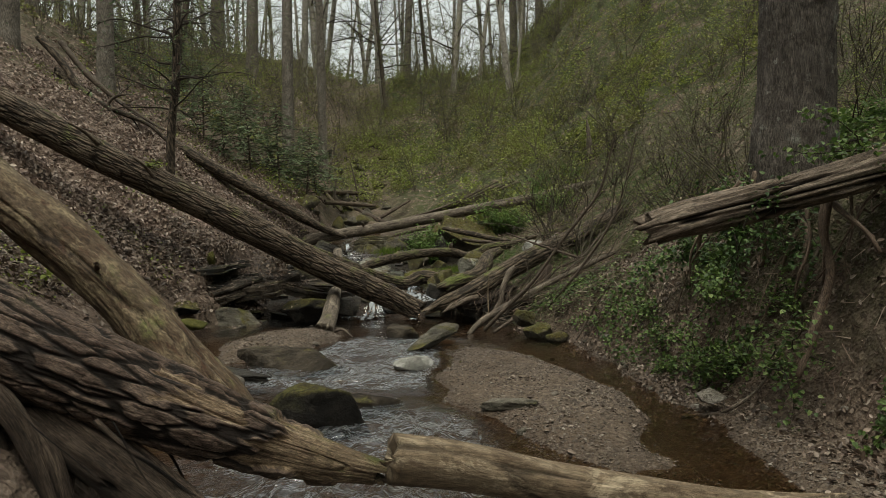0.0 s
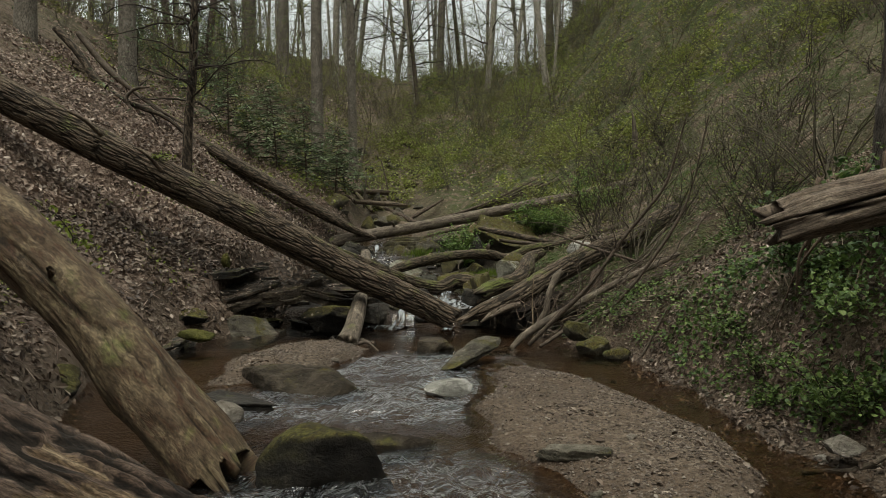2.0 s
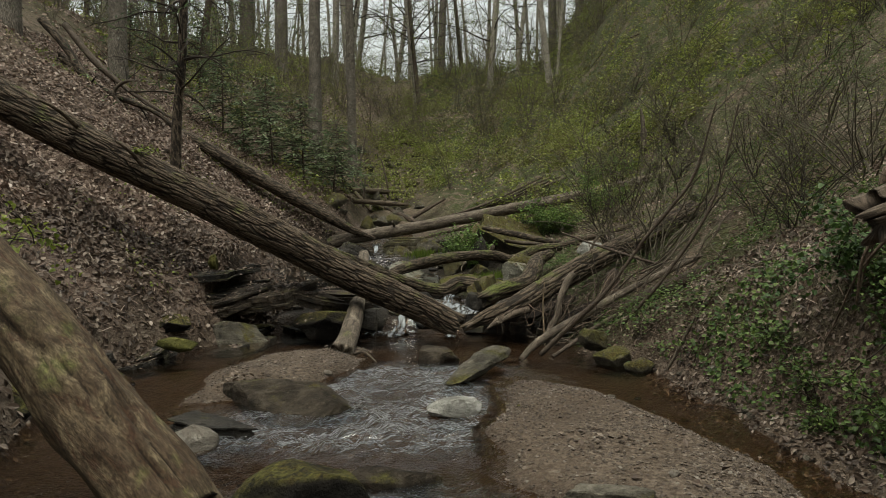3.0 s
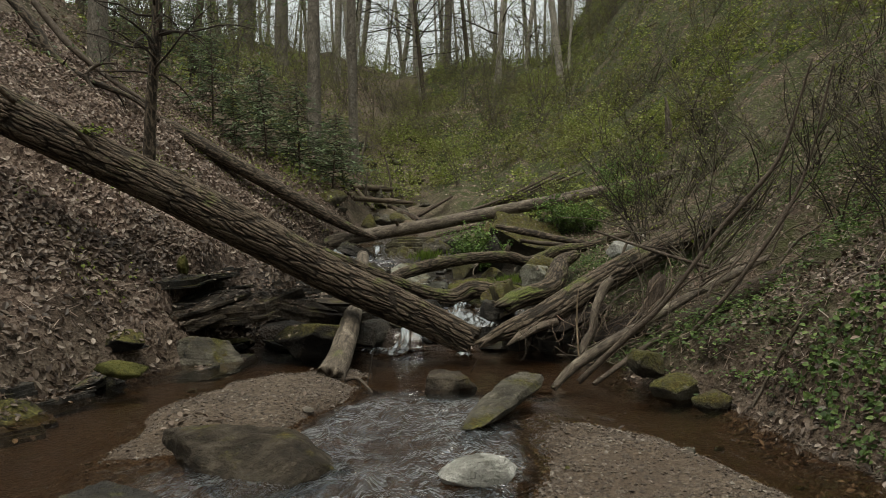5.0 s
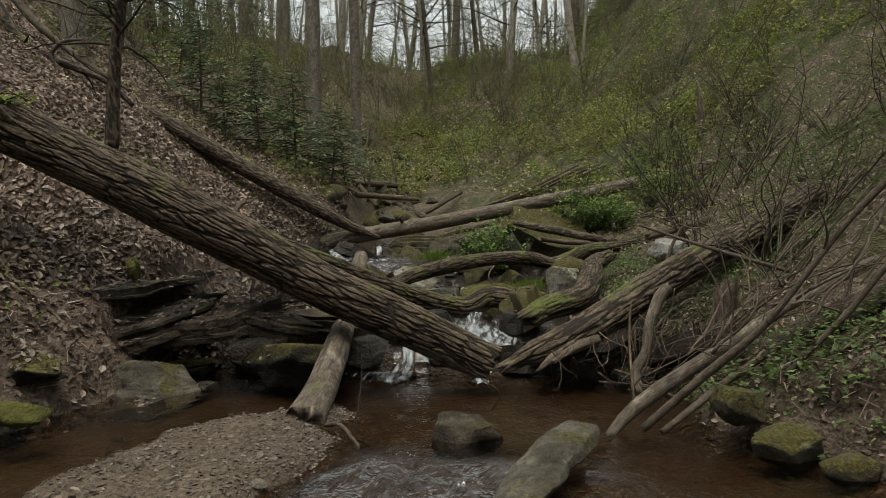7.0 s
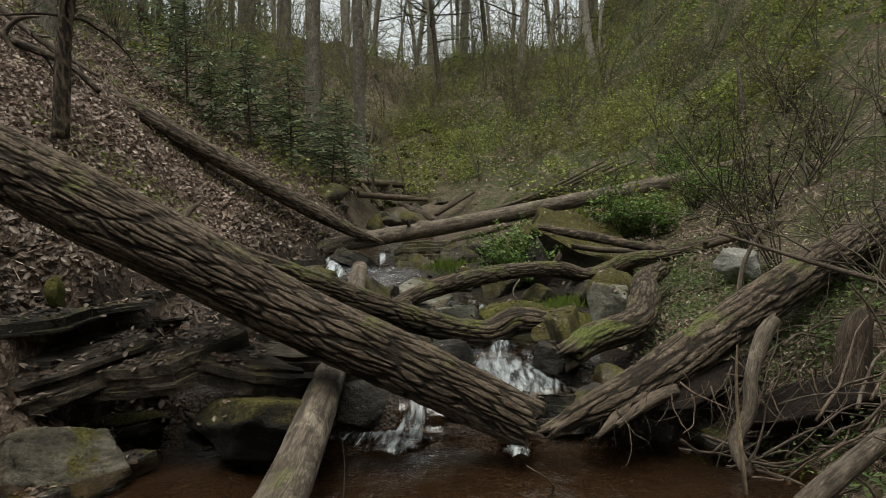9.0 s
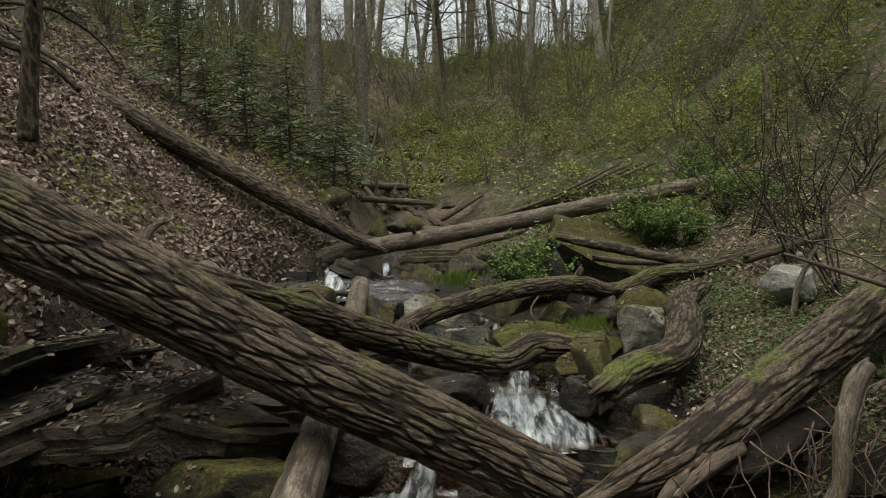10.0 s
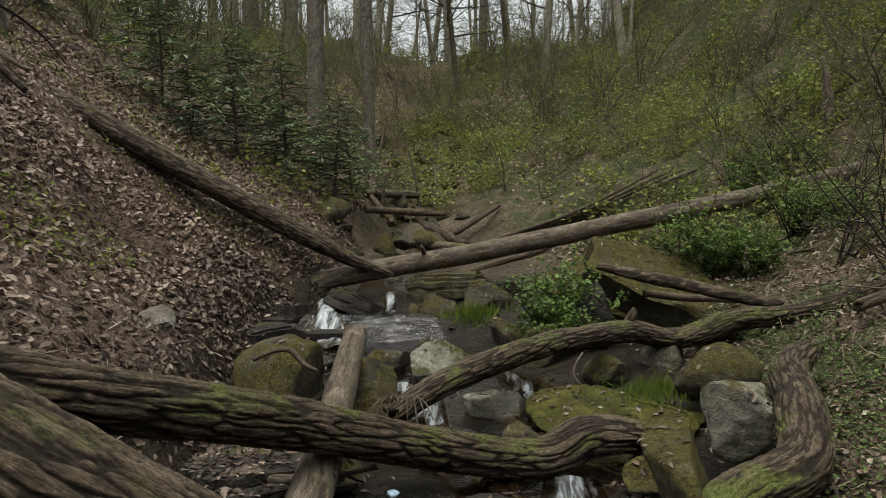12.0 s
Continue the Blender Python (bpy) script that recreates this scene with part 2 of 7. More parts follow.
def bark_material(name, dark, mid, light, moss=0.3, bare=None, lichen=0.0, stretch=(28, 7, 1), bump=0.008, crease_shade=None, mottle=None, speck=(0.42, 1.55)):
    """Bark on the unrolled surface (u round, v along, in metres), with moss on its upper side and, where given, patches of bare wood."""
    m = Mat(name, 0.85, 0.2)
    uv = m.coords("UV", (stretch[0], stretch[1], 1))
    ob = m.world_coords()
    n1 = m.noise(uv, 1.0, 5, 0.65, 0.6)
    n2 = m.noise(ob, 3.0, 4, 0.6)
    n3 = m.noise(uv, 4.0, 3, 0.7)
    col = m.ramp(n1, [(0.25, tuple(0.5 * (a + b) for a, b in zip(dark, mid))), (0.5, mid), (0.75, light)])
    col = m.mix(m.mask(n2, 0.35, 0.7), col, m.mix(0.5, col, light))
    col = m.mix(m.math("MULTIPLY", m.mask(n3, 0.3, 0.8), 0.45), col, dark)
    if crease_shade:
        # dark inner bark and crack shade painted into the colour where relief is low
        col = m.mix(m.math("MULTIPLY", m.mask(m.attr("relief"), 0.85, 0.3), crease_shade), col, tuple(c * 0.35 for c in dark))
    if bare:
        wood = m.ramp(m.noise(m.coords("UV", (40, 2.0, 1)), 1.0, 5, 0.6), [(0.3, bare[0]), (0.55, bare[1]), (0.75, bare[2])])
        wood = m.mix(m.mask(m.noise(m.coords("UV", (9, 3.0, 1)), 1.0, 6, 0.7, 1.0), 0.48, 0.64), wood, bare[0])
        bm = m.mask(m.attr("relief"), 1.25, 1.5)
        col = m.mix(bm, col, wood)
    # weathered blotches, darker and damp
    blot = m.math("MULTIPLY", m.mask(m.noise(ob, 6.0, 7, 0.72, 0.8), 0.46, 0.6), 0.6)
    col = m.mix(blot, col, m.mix(1.0, col, (0.4, 0.36, 0.32), "MULTIPLY"))
    if mottle:
        # bleached and dark stains along the barkless wood
        stain = m.noise(m.coords("UV", (6, 2.6, 1)), 1.0, 9, 0.78, 0.5)
        col = m.mix(m.math("MULTIPLY", m.mask(stain, 0.5, 0.62), 0.75), col, mottle[0])
        col = m.mix(m.math("MULTIPLY", m.mask(m.noise(m.coords("UV", (9, 3.2, 1)), 1.7, 9, 0.8, 0.6), 0.52, 0.6), 0.85), col, mottle[1])
    if lichen:
        col = m.mix(m.math("MULTIPLY", m.mask(m.noise(ob, 9.0, 4, 0.7), 0.60, 0.68), lichen), col, (0.36, 0.37, 0.32))
    if moss:
        mm = m.math("MULTIPLY", m.mask(m.noise(ob, 2.6, 5, 0.65), 0.66 - 0.3 * moss, 0.82 - 0.3 * moss), m.mask(m.up(), -0.1, 0.7))
        green = m.ramp(m.noise(ob, 40, 3), [(0.3, (0.035, 0.045, 0.012)), (0.7, (0.11, 0.12, 0.03))])
        col = m.mix(mm, col, green)
    n4 = m.noise(m.coords("UV", (stretch[0] * 8, stretch[1] * 6, 1)), 1.0, 8, 0.8, 0.4)
    col = m.mix(m.mask(n4, 0.4, 0.62), m.mix(1.0, col, (speck[0],) * 3, "MULTIPLY"), m.mix(1.0, col, (speck[1],) * 3, "MULTIPLY"))
    m.bump(n1, bump).bump(n3, bump * 0.4).bump(n4, bump * 0.7)
    return m.done(col)


def rock_material(name, dark, mid, light, moss=0.5, wet=0.0, layers=0.0, moss_from=-0.15):
    m = Mat(name, 0.85 - 0.5 * wet, 0.15 + 0.35 * wet)
    ob = m.world_coords()
    n1 = m.noise(ob, 5.0, 6, 0.65, 0.4)
    n2 = m.noise(ob, 28.0, 4, 0.7)
    col = m.ramp(n1, [(0.3, dark), (0.5, mid), (0.7, light)])
    col = m.mix(m.math("MULTIPLY", m.mask(n2, 0.35, 0.75), 0.5), col, dark)
    col = m.mix(m.math("MULTIPLY", m.mask(m.noise(ob, 11.0, 3, 0.7), 0.6, 0.68), 0.5), col, light)
    if layers:
        st = m.noise(m.world_coords((2, 2, 38)), 1.0, 4, 0.6, 0.3)
        col = m.mix(m.math("MULTIPLY", m.mask(st, 0.4, 0.65), layers), col, dark)
        m.bump(st, 0.008)
    if moss:
        mm = m.math("MULTIPLY", m.mask(m.noise(ob, 3.2, 5, 0.65), 0.67 - 0.28 * moss, 0.79 - 0.28 * moss), m.mask(m.up(), moss_from, moss_from + 0.8))
        green = m.ramp(m.noise(ob, 55, 3), [(0.3, (0.018, 0.018, 0.006)), (0.55, (0.066, 0.06, 0.016)), (0.8, (0.14, 0.124, 0.036))])
        green = m.mix(m.math("MULTIPLY", m.mask(m.noise(ob, 9.0, 4, 0.7), 0.48, 0.62), 0.7), green, m.mix(1.0, green, (0.75, 0.55, 0.5), "MULTIPLY"))
        mm = m.math("MULTIPLY", mm, m.mask(m.noise(ob, 17.0, 5, 0.75, 0.5), 0.66, 0.5))
        col = m.mix(mm, col, green)
    # fallen specks, seeds and lichen dots
    col = m.mix(m.math("MULTIPLY", m.mask(m.noise(ob, 75.0, 3, 0.7), 0.62, 0.7), 0.55), col, light)
    m.bump(n1, 0.06).bump(m.noise(ob, 13.0, 5, 0.75, 0.8), 0.024).bump(n2, 0.014).bump(m.noise(ob, 70.0, 3, 0.7), 0.006)
    return m.done(col)


def leaf_material(name, stops, rough=0.6, trans=0.25, per="island", fade=None):
    m = Mat(name, rough, 0.25)
    r = m.island() if per == "island" else m.each()
    ob = m.world_coords()
    col = m.ramp(r, stops)
    col = m.mix(m.math("MULTIPLY", m.noise(ob, 1.1, 3), 0.5), col, m.mix(1.0, col, (0.62, 0.62, 0.55), "MULTIPLY"))
    if fade:
        col = m.mix(m.math("MULTIPLY", m.mask(m.noise(ob, 0.55, 5, 0.65), 0.42, 0.66), 0.75), col, fade)
    if trans:
        t = m.n.new("ShaderNodeBsdfTranslucent")
        x = m.n.new("ShaderNodeMixShader")
        x.inputs[0].default_value = trans
        m.l.new(col, t.inputs["Color"])
        m.l.new(m.b.outputs[0], x.inputs[1])
        m.l.new(t.outputs[0], x.inputs[2])
        m.l.new(x.outputs[0], m.n["Material Output"].inputs["Surface"])
    return m.done(col)


def ground_material():
    m = Mat("forest_floor", 0.9, 0.2)
    ob = m.world_coords()
    n1, n2, n3 = m.noise(ob, 1.3, 5, 0.6), m.noise(ob, 14, 5, 0.7), m.noise(ob, 60, 3, 0.7)
    soil = m.ramp(n2, [(0.3, (0.012, 0.009, 0.006)), (0.5, (0.03, 0.021, 0.014)), (0.72, (0.065, 0.046, 0.032))])
    litter = m.ramp(m.cells(ob, 22, "Color"), [(0.1, (0.045, 0.03, 0.022)), (0.5, (0.095, 0.067, 0.051)), (0.9, (0.15, 0.114, 0.09))])
    col = m.mix(m.mask(n1, 0.28, 0.52), soil, litter)
    grass = m.ramp(n2, [(0.3, (0.014, 0.017, 0.007)), (0.6, (0.042, 0.052, 0.015)), (0.8, (0.075, 0.088, 0.026))])
    gm = m.math("MULTIPLY", m.attr("green"), m.mask(m.noise(ob, 2.2, 5, 0.7), 0.34, 0.56))
    col = m.mix(gm, col, grass)
    grit = m.ramp(m.cells(ob, 42, "Color"), [(0.0, (0.04, 0.029, 0.02)), (0.5, (0.09, 0.068, 0.05)), (0.85, (0.14, 0.112, 0.085)), (1.0, (0.25, 0.22, 0.18))])
    grit = m.mix(m.mask(n1, 0.35, 0.65), grit, m.ramp(n3, [(0.3, (0.05, 0.035, 0.024)), (0.7, (0.105, 0.078, 0.056))]))
    col = m.mix(m.attr("gravel"), col, grit)
    slate = m.ramp(m.noise(ob, 7.0, 6, 0.7, 0.6), [(0.3, (0.008, 0.007, 0.005)), (0.5, (0.026, 0.022, 0.016)), (0.7, (0.07, 0.06, 0.045))])
    col = m.mix(m.attr("stony"), col, slate)
    wet = m.attr("wet")
    col = m.mix(wet, col, m.mix(1.0, col, (0.5, 0.44, 0.38), "MULTIPLY"))
    m.bump(n2, 0.04).bump(m.cells(ob, 42), 0.012).bump(n3, 0.006)
    return m.done(col, m.mask(wet, 1.6, -0.1))


def water_material():
    """Shallow clear brown water: mirror by Fresnel over a tinted, clear layer."""
    m = Mat("creek_water")
    tr = m.n.new("ShaderNodeBsdfTransparent")
    tr.inputs[0].default_value = (0.72, 0.61, 0.49, 1)
    gl = m.n.new("ShaderNodeBsdfGlossy")
    m.l.new(m.math("ADD", m.math("MULTIPLY", m.attr("rapid"), 0.3), 0.05), gl.inputs["Roughness"])
    gl.inputs["Color"].default_value = (0.95, 0.97, 1, 1)
    fr = m.n.new("ShaderNodeFresnel")
    fr.inputs["IOR"].default_value = 1.36
    x = m.n.new("ShaderNodeMixShader")
    ob = m.world_coords((1.0, 0.6, 1.0))
    rip = m.noise(ob, 9.0, 3, 0.6, 0.8)
    fast = m.math("MULTIPLY", m.noise(m.world_coords((1.0, 0.55, 1.0)), 8.0, 3, 0.55, 0.5), m.attr("rapid"))
    m.bump(rip, 0.014).bump(fast, 0.14)
    for node in (gl, fr):
        m.l.new(m.bumps, node.inputs["Normal"])
    # patchy sheen added over Fresnel on rapids, to brighten their sky reflection
    added_sheen = m.math("MULTIPLY", m.math("MULTIPLY", m.attr("rapid"), m.mask(m.noise(m.world_coords((1.0, 0.5, 1.0)), 10.0, 5, 0.65, 0.8), 0.45, 0.75)), 0.17)
    m.l.new(m.math("MINIMUM", m.math("ADD", fr.outputs[0], added_sheen), 1.0), x.inputs[0])
    m.l.new(tr.outputs[0], x.inputs[1])
    m.l.new(gl.outputs[0], x.inputs[2])
    m.l.new(x.outputs[0], m.n["Material Output"].inputs["Surface"])
    return m.m


def foam_material():
    m = Mat("white_water", 0.35, 0.5)
    ob = m.world_coords((1, 0.16, 0.3))
    n = m.noise(ob, 19, 4, 0.6, 0.3)
    col = m.ramp(n, [(0.36, (0.12, 0.13, 0.135)), (0.52, (0.36, 0.385, 0.4)), (0.7, (0.62, 0.65, 0.67))])
    m.bump(n, 0.005)
    m.done(col)
    tr = m.n.new("ShaderNodeBsdfTransparent")
    tr.inputs[0].default_value = (0.6, 0.5, 0.4, 1)
    x = m.n.new("ShaderNodeMixShader")
    cov = m.math("MULTIPLY", m.mask(m.noise(m.world_coords((1, 0.14, 0.3)), 16, 5, 0.65, 0.4), 0.25, 0.75), 1.0)
    cov = m.math("MULTIPLY", m.mask(m.math("ADD", cov, m.attr("cover")), 0.75, 1.9), 0.85)
    m.l.new(cov, x.inputs[0])
    m.l.new(tr.outputs[0], x.inputs[1])
    m.l.new(m.b.outputs[0], x.inputs[2])
    m.l.new(x.outputs[0], m.n["Material Output"].inputs["Surface"])
    return m.m


GROUND = ground_material()
WATER = water_material()
FOAM = foam_material()
BARK_OAK = bark_material("furrowed_grey_brown_bark", (0.022, 0.015, 0.010), (0.082, 0.061, 0.042), (0.175, 0.138, 0.1), moss=0.36, crease_shade=0.82, stretch=(22, 5, 1))
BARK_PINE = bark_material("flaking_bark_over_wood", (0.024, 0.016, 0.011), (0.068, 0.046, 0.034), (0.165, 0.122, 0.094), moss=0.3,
                          bare=((0.055, 0.034, 0.02), (0.18, 0.132, 0.084), (0.34, 0.275, 0.19)), crease_shade=0.95, stretch=(24, 6, 1))
WOOD_TAN = bark_material("barkless_tan_wood", (0.016, 0.009, 0.006), (0.07, 0.047, 0.028), (0.15, 0.115, 0.07), moss=0.35, crease_shade=0.7, stretch=(9, 3.6, 1), bump=0.012, mottle=((0.185, 0.145, 0.09), (0.05, 0.026, 0.015)), speck=(0.55, 1.35))
WOOD_PALE = bark_material("pale_sawn_wood", (0.04, 0.026, 0.015), (0.115, 0.083, 0.052), (0.24, 0.19, 0.128), moss=0.15, crease_shade=0.7, stretch=(12, 2.2, 1), bump=0.007, mottle=((0.32, 0.26, 0.18), (0.06, 0.04, 0.024)), speck=(0.7, 1.25))
WOOD_GREY = bark_material("silvery_dead_wood", (0.03, 0.022, 0.016), (0.088, 0.07, 0.053), (0.18, 0.15, 0.117), moss=0.25, crease_shade=0.6, stretch=(20, 2.2, 1), bump=0.006, mottle=((0.2, 0.168, 0.128), (0.045, 0.033, 0.023)), speck=(0.55, 1.35))
WOOD_ROT = bark_material("rotten_brown_wood", (0.010, 0.007, 0.005), (0.045, 0.031, 0.022), (0.13, 0.098, 0.072), moss=0.15, crease_shade=0.9, stretch=(34, 2.8, 1), bump=0.014)
WOOD_SPLIT = bark_material("weathered_split_wood", (0.03, 0.02, 0.014), (0.105, 0.08, 0.06), (0.21, 0.168, 0.128), moss=0.1, crease_shade=0.97, stretch=(30, 2.4, 1), bump=0.01)
BARK_MOSSY = bark_material("mossy_bark", (0.024, 0.017, 0.011), (0.076, 0.057, 0.04), (0.16, 0.125, 0.087), moss=0.55, crease_shade=0.8, stretch=(22, 5, 1))
BARK_TREE = bark_material("grey_tree_bark", (0.12, 0.106, 0.086), (0.23, 0.207, 0.172), (0.35, 0.32, 0.27), moss=0.0, lichen=0.3, stretch=(14, 2.2, 1), bump=0.02)
BARK_TRUNK = bark_material("brown_grey_trunk_bark", (0.05, 0.042, 0.033), (0.11, 0.094, 0.075), (0.19, 0.168, 0.138), moss=0.0, lichen=0.3, stretch=(14, 2.2, 1), bump=0.02)
BARK_BANK = bark_material("broad_tree_bark", (0.024, 0.019, 0.015), (0.07, 0.058, 0.048), (0.135, 0.116, 0.098), moss=0.0, lichen=0.3, stretch=(20, 3.0, 1), bump=0.03)
TWIG = bark_material("twig_bark", (0.025, 0.018, 0.013), (0.066, 0.05, 0.037), (0.12, 0.095, 0.073), moss=0.0, stretch=(30, 6, 1), bump=0.002)
TWIG_PALE = bark_material("pale_twig_bark", (0.085, 0.072, 0.05), (0.18, 0.155, 0.11), (0.28, 0.245, 0.18), moss=0.0, stretch=(30, 6, 1), bump=0.002)
ROCK_GREY = rock_material("grey_schist", (0.02, 0.018, 0.014), (0.075, 0.066, 0.05), (0.17, 0.154, 0.122), moss=0.6, layers=0.5)
ROCK_MOSS = rock_material("mossy_rock", (0.014, 0.012, 0.009), (0.06, 0.052, 0.037), (0.15, 0.135, 0.1), moss=1.0, moss_from=-0.3)
ROCK_BOULDER = rock_material("moss_mantled_boulder", (0.012, 0.01, 0.007), (0.045, 0.038, 0.026), (0.11, 0.098, 0.072), moss=1.35, moss_from=-0.35)
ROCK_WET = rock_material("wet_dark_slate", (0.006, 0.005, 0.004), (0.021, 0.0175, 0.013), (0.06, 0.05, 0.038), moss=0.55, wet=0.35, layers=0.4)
ROCK_SLATE = rock_material("brown_layered_slate", (0.011, 0.009, 0.007), (0.05, 0.038, 0.027), (0.125, 0.098, 0.07), moss=0.42, wet=0.15, layers=0.7)
# moss on top; the sides' shade is put into an almost black base colour
ROCK_CAP_SHADE = rock_material("moss_capped_shade_dark_rock", (0.003, 0.0025, 0.002), (0.009, 0.0075, 0.006), (0.024, 0.02, 0.015), moss=1.2, moss_from=0.2)
# earth coloured near black to carry the shade of the undercut bank
EARTH_SHADE = rock_material("shade_black_bank_earth", (0.004, 0.003, 0.002), (0.012, 0.008, 0.006), (0.03, 0.021, 0.015), moss=0.15)
ROCK_DARK = rock_material("dark_creek_rock", (0.008, 0.006, 0.004), (0.03, 0.023, 0.016), (0.075, 0.062, 0.045), moss=0.5)
ROCK_LICHEN = rock_material("lichen_covered_pale_stone", (0.06, 0.056, 0.044), (0.19, 0.182, 0.145), (0.32, 0.31, 0.255), moss=0.6, layers=0.35)
ROCK_WHITE = rock_material("whitish_quartz_rock", (0.1, 0.095, 0.08), (0.27, 0.262, 0.235), (0.42, 0.41, 0.38), moss=0.3, layers=0.3)
ROCK_PALE = rock_material("pale_stone", (0.075, 0.063, 0.05), (0.155, 0.138, 0.115), (0.26, 0.24, 0.21), moss=0.0, layers=0.25)
LITTER = leaf_material("dead_leaves", [(0.0, (0.05, 0.032, 0.023)), (0.35, (0.125, 0.084, 0.064)), (0.65, (0.205, 0.148, 0.116)), (0.9, (0.29, 0.225, 0.182)), (1.0, (0.38, 0.32, 0.275))], 0.55, 0.1)
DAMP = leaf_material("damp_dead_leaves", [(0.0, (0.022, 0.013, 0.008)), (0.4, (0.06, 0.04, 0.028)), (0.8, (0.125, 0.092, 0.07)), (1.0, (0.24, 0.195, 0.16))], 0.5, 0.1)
GREEN = leaf_material("spring_leaves", [(0.0, (0.028, 0.05, 0.014)), (0.5, (0.064, 0.105, 0.025)), (0.85, (0.108, 0.158, 0.042)), (1.0, (0.175, 0.225, 0.075))], 0.5, 0.35)
IVY = leaf_material("ground_ivy_leaves", [(0.0, (0.02, 0.042, 0.012)), (0.5, (0.045, 0.085, 0.022)), (1.0, (0.09, 0.145, 0.04))], 0.45, 0.25)
BUDS = leaf_material("young_yellow_green_leaves", [(0.0, (0.09, 0.115, 0.02)), (0.6, (0.16, 0.195, 0.035)), (1.0, (0.23, 0.26, 0.06))], 0.55, 0.4)
NEEDLE = leaf_material("hemlock_needles", [(0.0, (0.055, 0.08, 0.042)), (0.6, (0.10, 0.14, 0.07)), (1.0, (0.15, 0.195, 0.095))], 0.6, 0.25)
HAZE = leaf_material("undergrowth_leaves", [(0.0, (0.085, 0.105, 0.018)), (0.5, (0.172, 0.2, 0.048)), (1.0, (0.28, 0.31, 0.085))], 0.55, 0.4, fade=(0.125, 0.105, 0.05))
FRESH = leaf_material("fresh_weed_leaves", [(0.0, (0.045, 0.085, 0.02)), (0.5, (0.095, 0.16, 0.036)), (1.0, (0.17, 0.245, 0.065))], 0.5, 0.35)
GRASS = leaf_material("grass_blades", [(0.0, (0.05, 0.08, 0.012)), (1.0, (0.13, 0.175, 0.03))], 0.5, 0.3)
MOSS = rock_material("thick_moss", (0.022, 0.023, 0.006), (0.055, 0.054, 0.012), (0.11, 0.1, 0.026), moss=0.0)
ROOT = bark_material("root_bark", (0.03, 0.02, 0.014), (0.10, 0.07, 0.05), (0.19, 0.145, 0.11), moss=0.05, stretch=(30, 5, 1), bump=0.003)


# ---- the lie of the land: a ravine with a creek, a leafy left bank, a green right bank and a wooded headwall ----
def knots(y, ys, vs):
    return np.interp(y, ys, vs)


def water_level(y):
    return knots(y, (-30, 0, 3.4, 5.2, 6.6, 7.4, 9.97, 10.12, 10.3, 11.26, 11.37, 12.9, 13.6, 14.6, 14.95, 16.6, 17.4, 25, 31, 42, 55),
                 (-0.9, -0.22, -0.17, -0.13, -0.09, -0.03, -0.02, 0.16, 0.18, 0.24, 0.31, 0.44, 0.58, 0.68, 0.93, 1.0, 1.12, 3.0, 5.1, 10.7, 11.4))


def left_foot(y):
    return knots(y, (-30, 0, 3, 5, 6.5, 7.5, 8, 8.5, 9.3, 10.5, 12, 13, 15, 17, 20, 25, 35, 60), (-2.4, -1.0, -1.2, -2.6, -3.2, -3.3, -3.2, -2.98, -2.75, -2.7, -2.7, -2.9, -3.3, -3.2, -3.3, -3.8, -5, -6))


def right_foot(y):
    return knots(y, (-30, 0, 3, 4.2, 5, 6, 6.6, 7.1, 7.65, 8.0, 8.5, 9.2, 9.7, 10.2, 11, 12, 13.2, 15, 17, 20, 25, 35, 60), (3, 2.4, 2.25, 2.15, 1.95, 1.75, 1.6, 1.42, 1.24, 0.95, 0.68, 0.88, 0.85, 0.55, 0.38, 0.32, 0.35, 0.3, 0.0, -1.2, -2.4, -3.6, -4))


def blob(x, y, cx, cy, ax, ay, turn):
    c, s = math.cos(radians(turn)), math.sin(radians(turn))
    u, v = (x - cx) * c + (y - cy) * s, -(x - cx) * s + (y - cy) * c
    return np.clip(1.25 - np.sqrt((u / ax) ** 2 + (v / ay) ** 2), 0, 1.0)


def bars(x, y):
    """Gravel bars: how far each lifts the bed."""
    wob = 0.22 * fbm(x * 2.2, y * 2.2, 3.0, 3, 11)
    right = blob(x + wob, y - wob, 0.68, 5.4, 0.73, 2.15, 11)
    left = blob(x + wob, y + wob, -1.75, 7.6, 0.66, 1.5, -12)
    return np.maximum(smooth(0.1, 0.65, right), 0.95 * smooth(0.1, 0.7, left))


def den(x, y):
    """Squared distance, in its own widths, from the dark den in the leafy bank."""
    return ((x + 4.5) / 0.42) ** 2 + ((y - 14.2) / 0.36) ** 2


def hollow(x, y):
    """How far a point is from the eroded hollow under the slanting log."""
    along = np.clip(((x + 5.3) * 1.9 + (y - 15.45) * 0.75) / (1.9 ** 2 + 0.75 ** 2), 0, 1)
    return np.hypot(x + 5.3 - 1.9 * along, y - 15.45 - 0.75 * along)


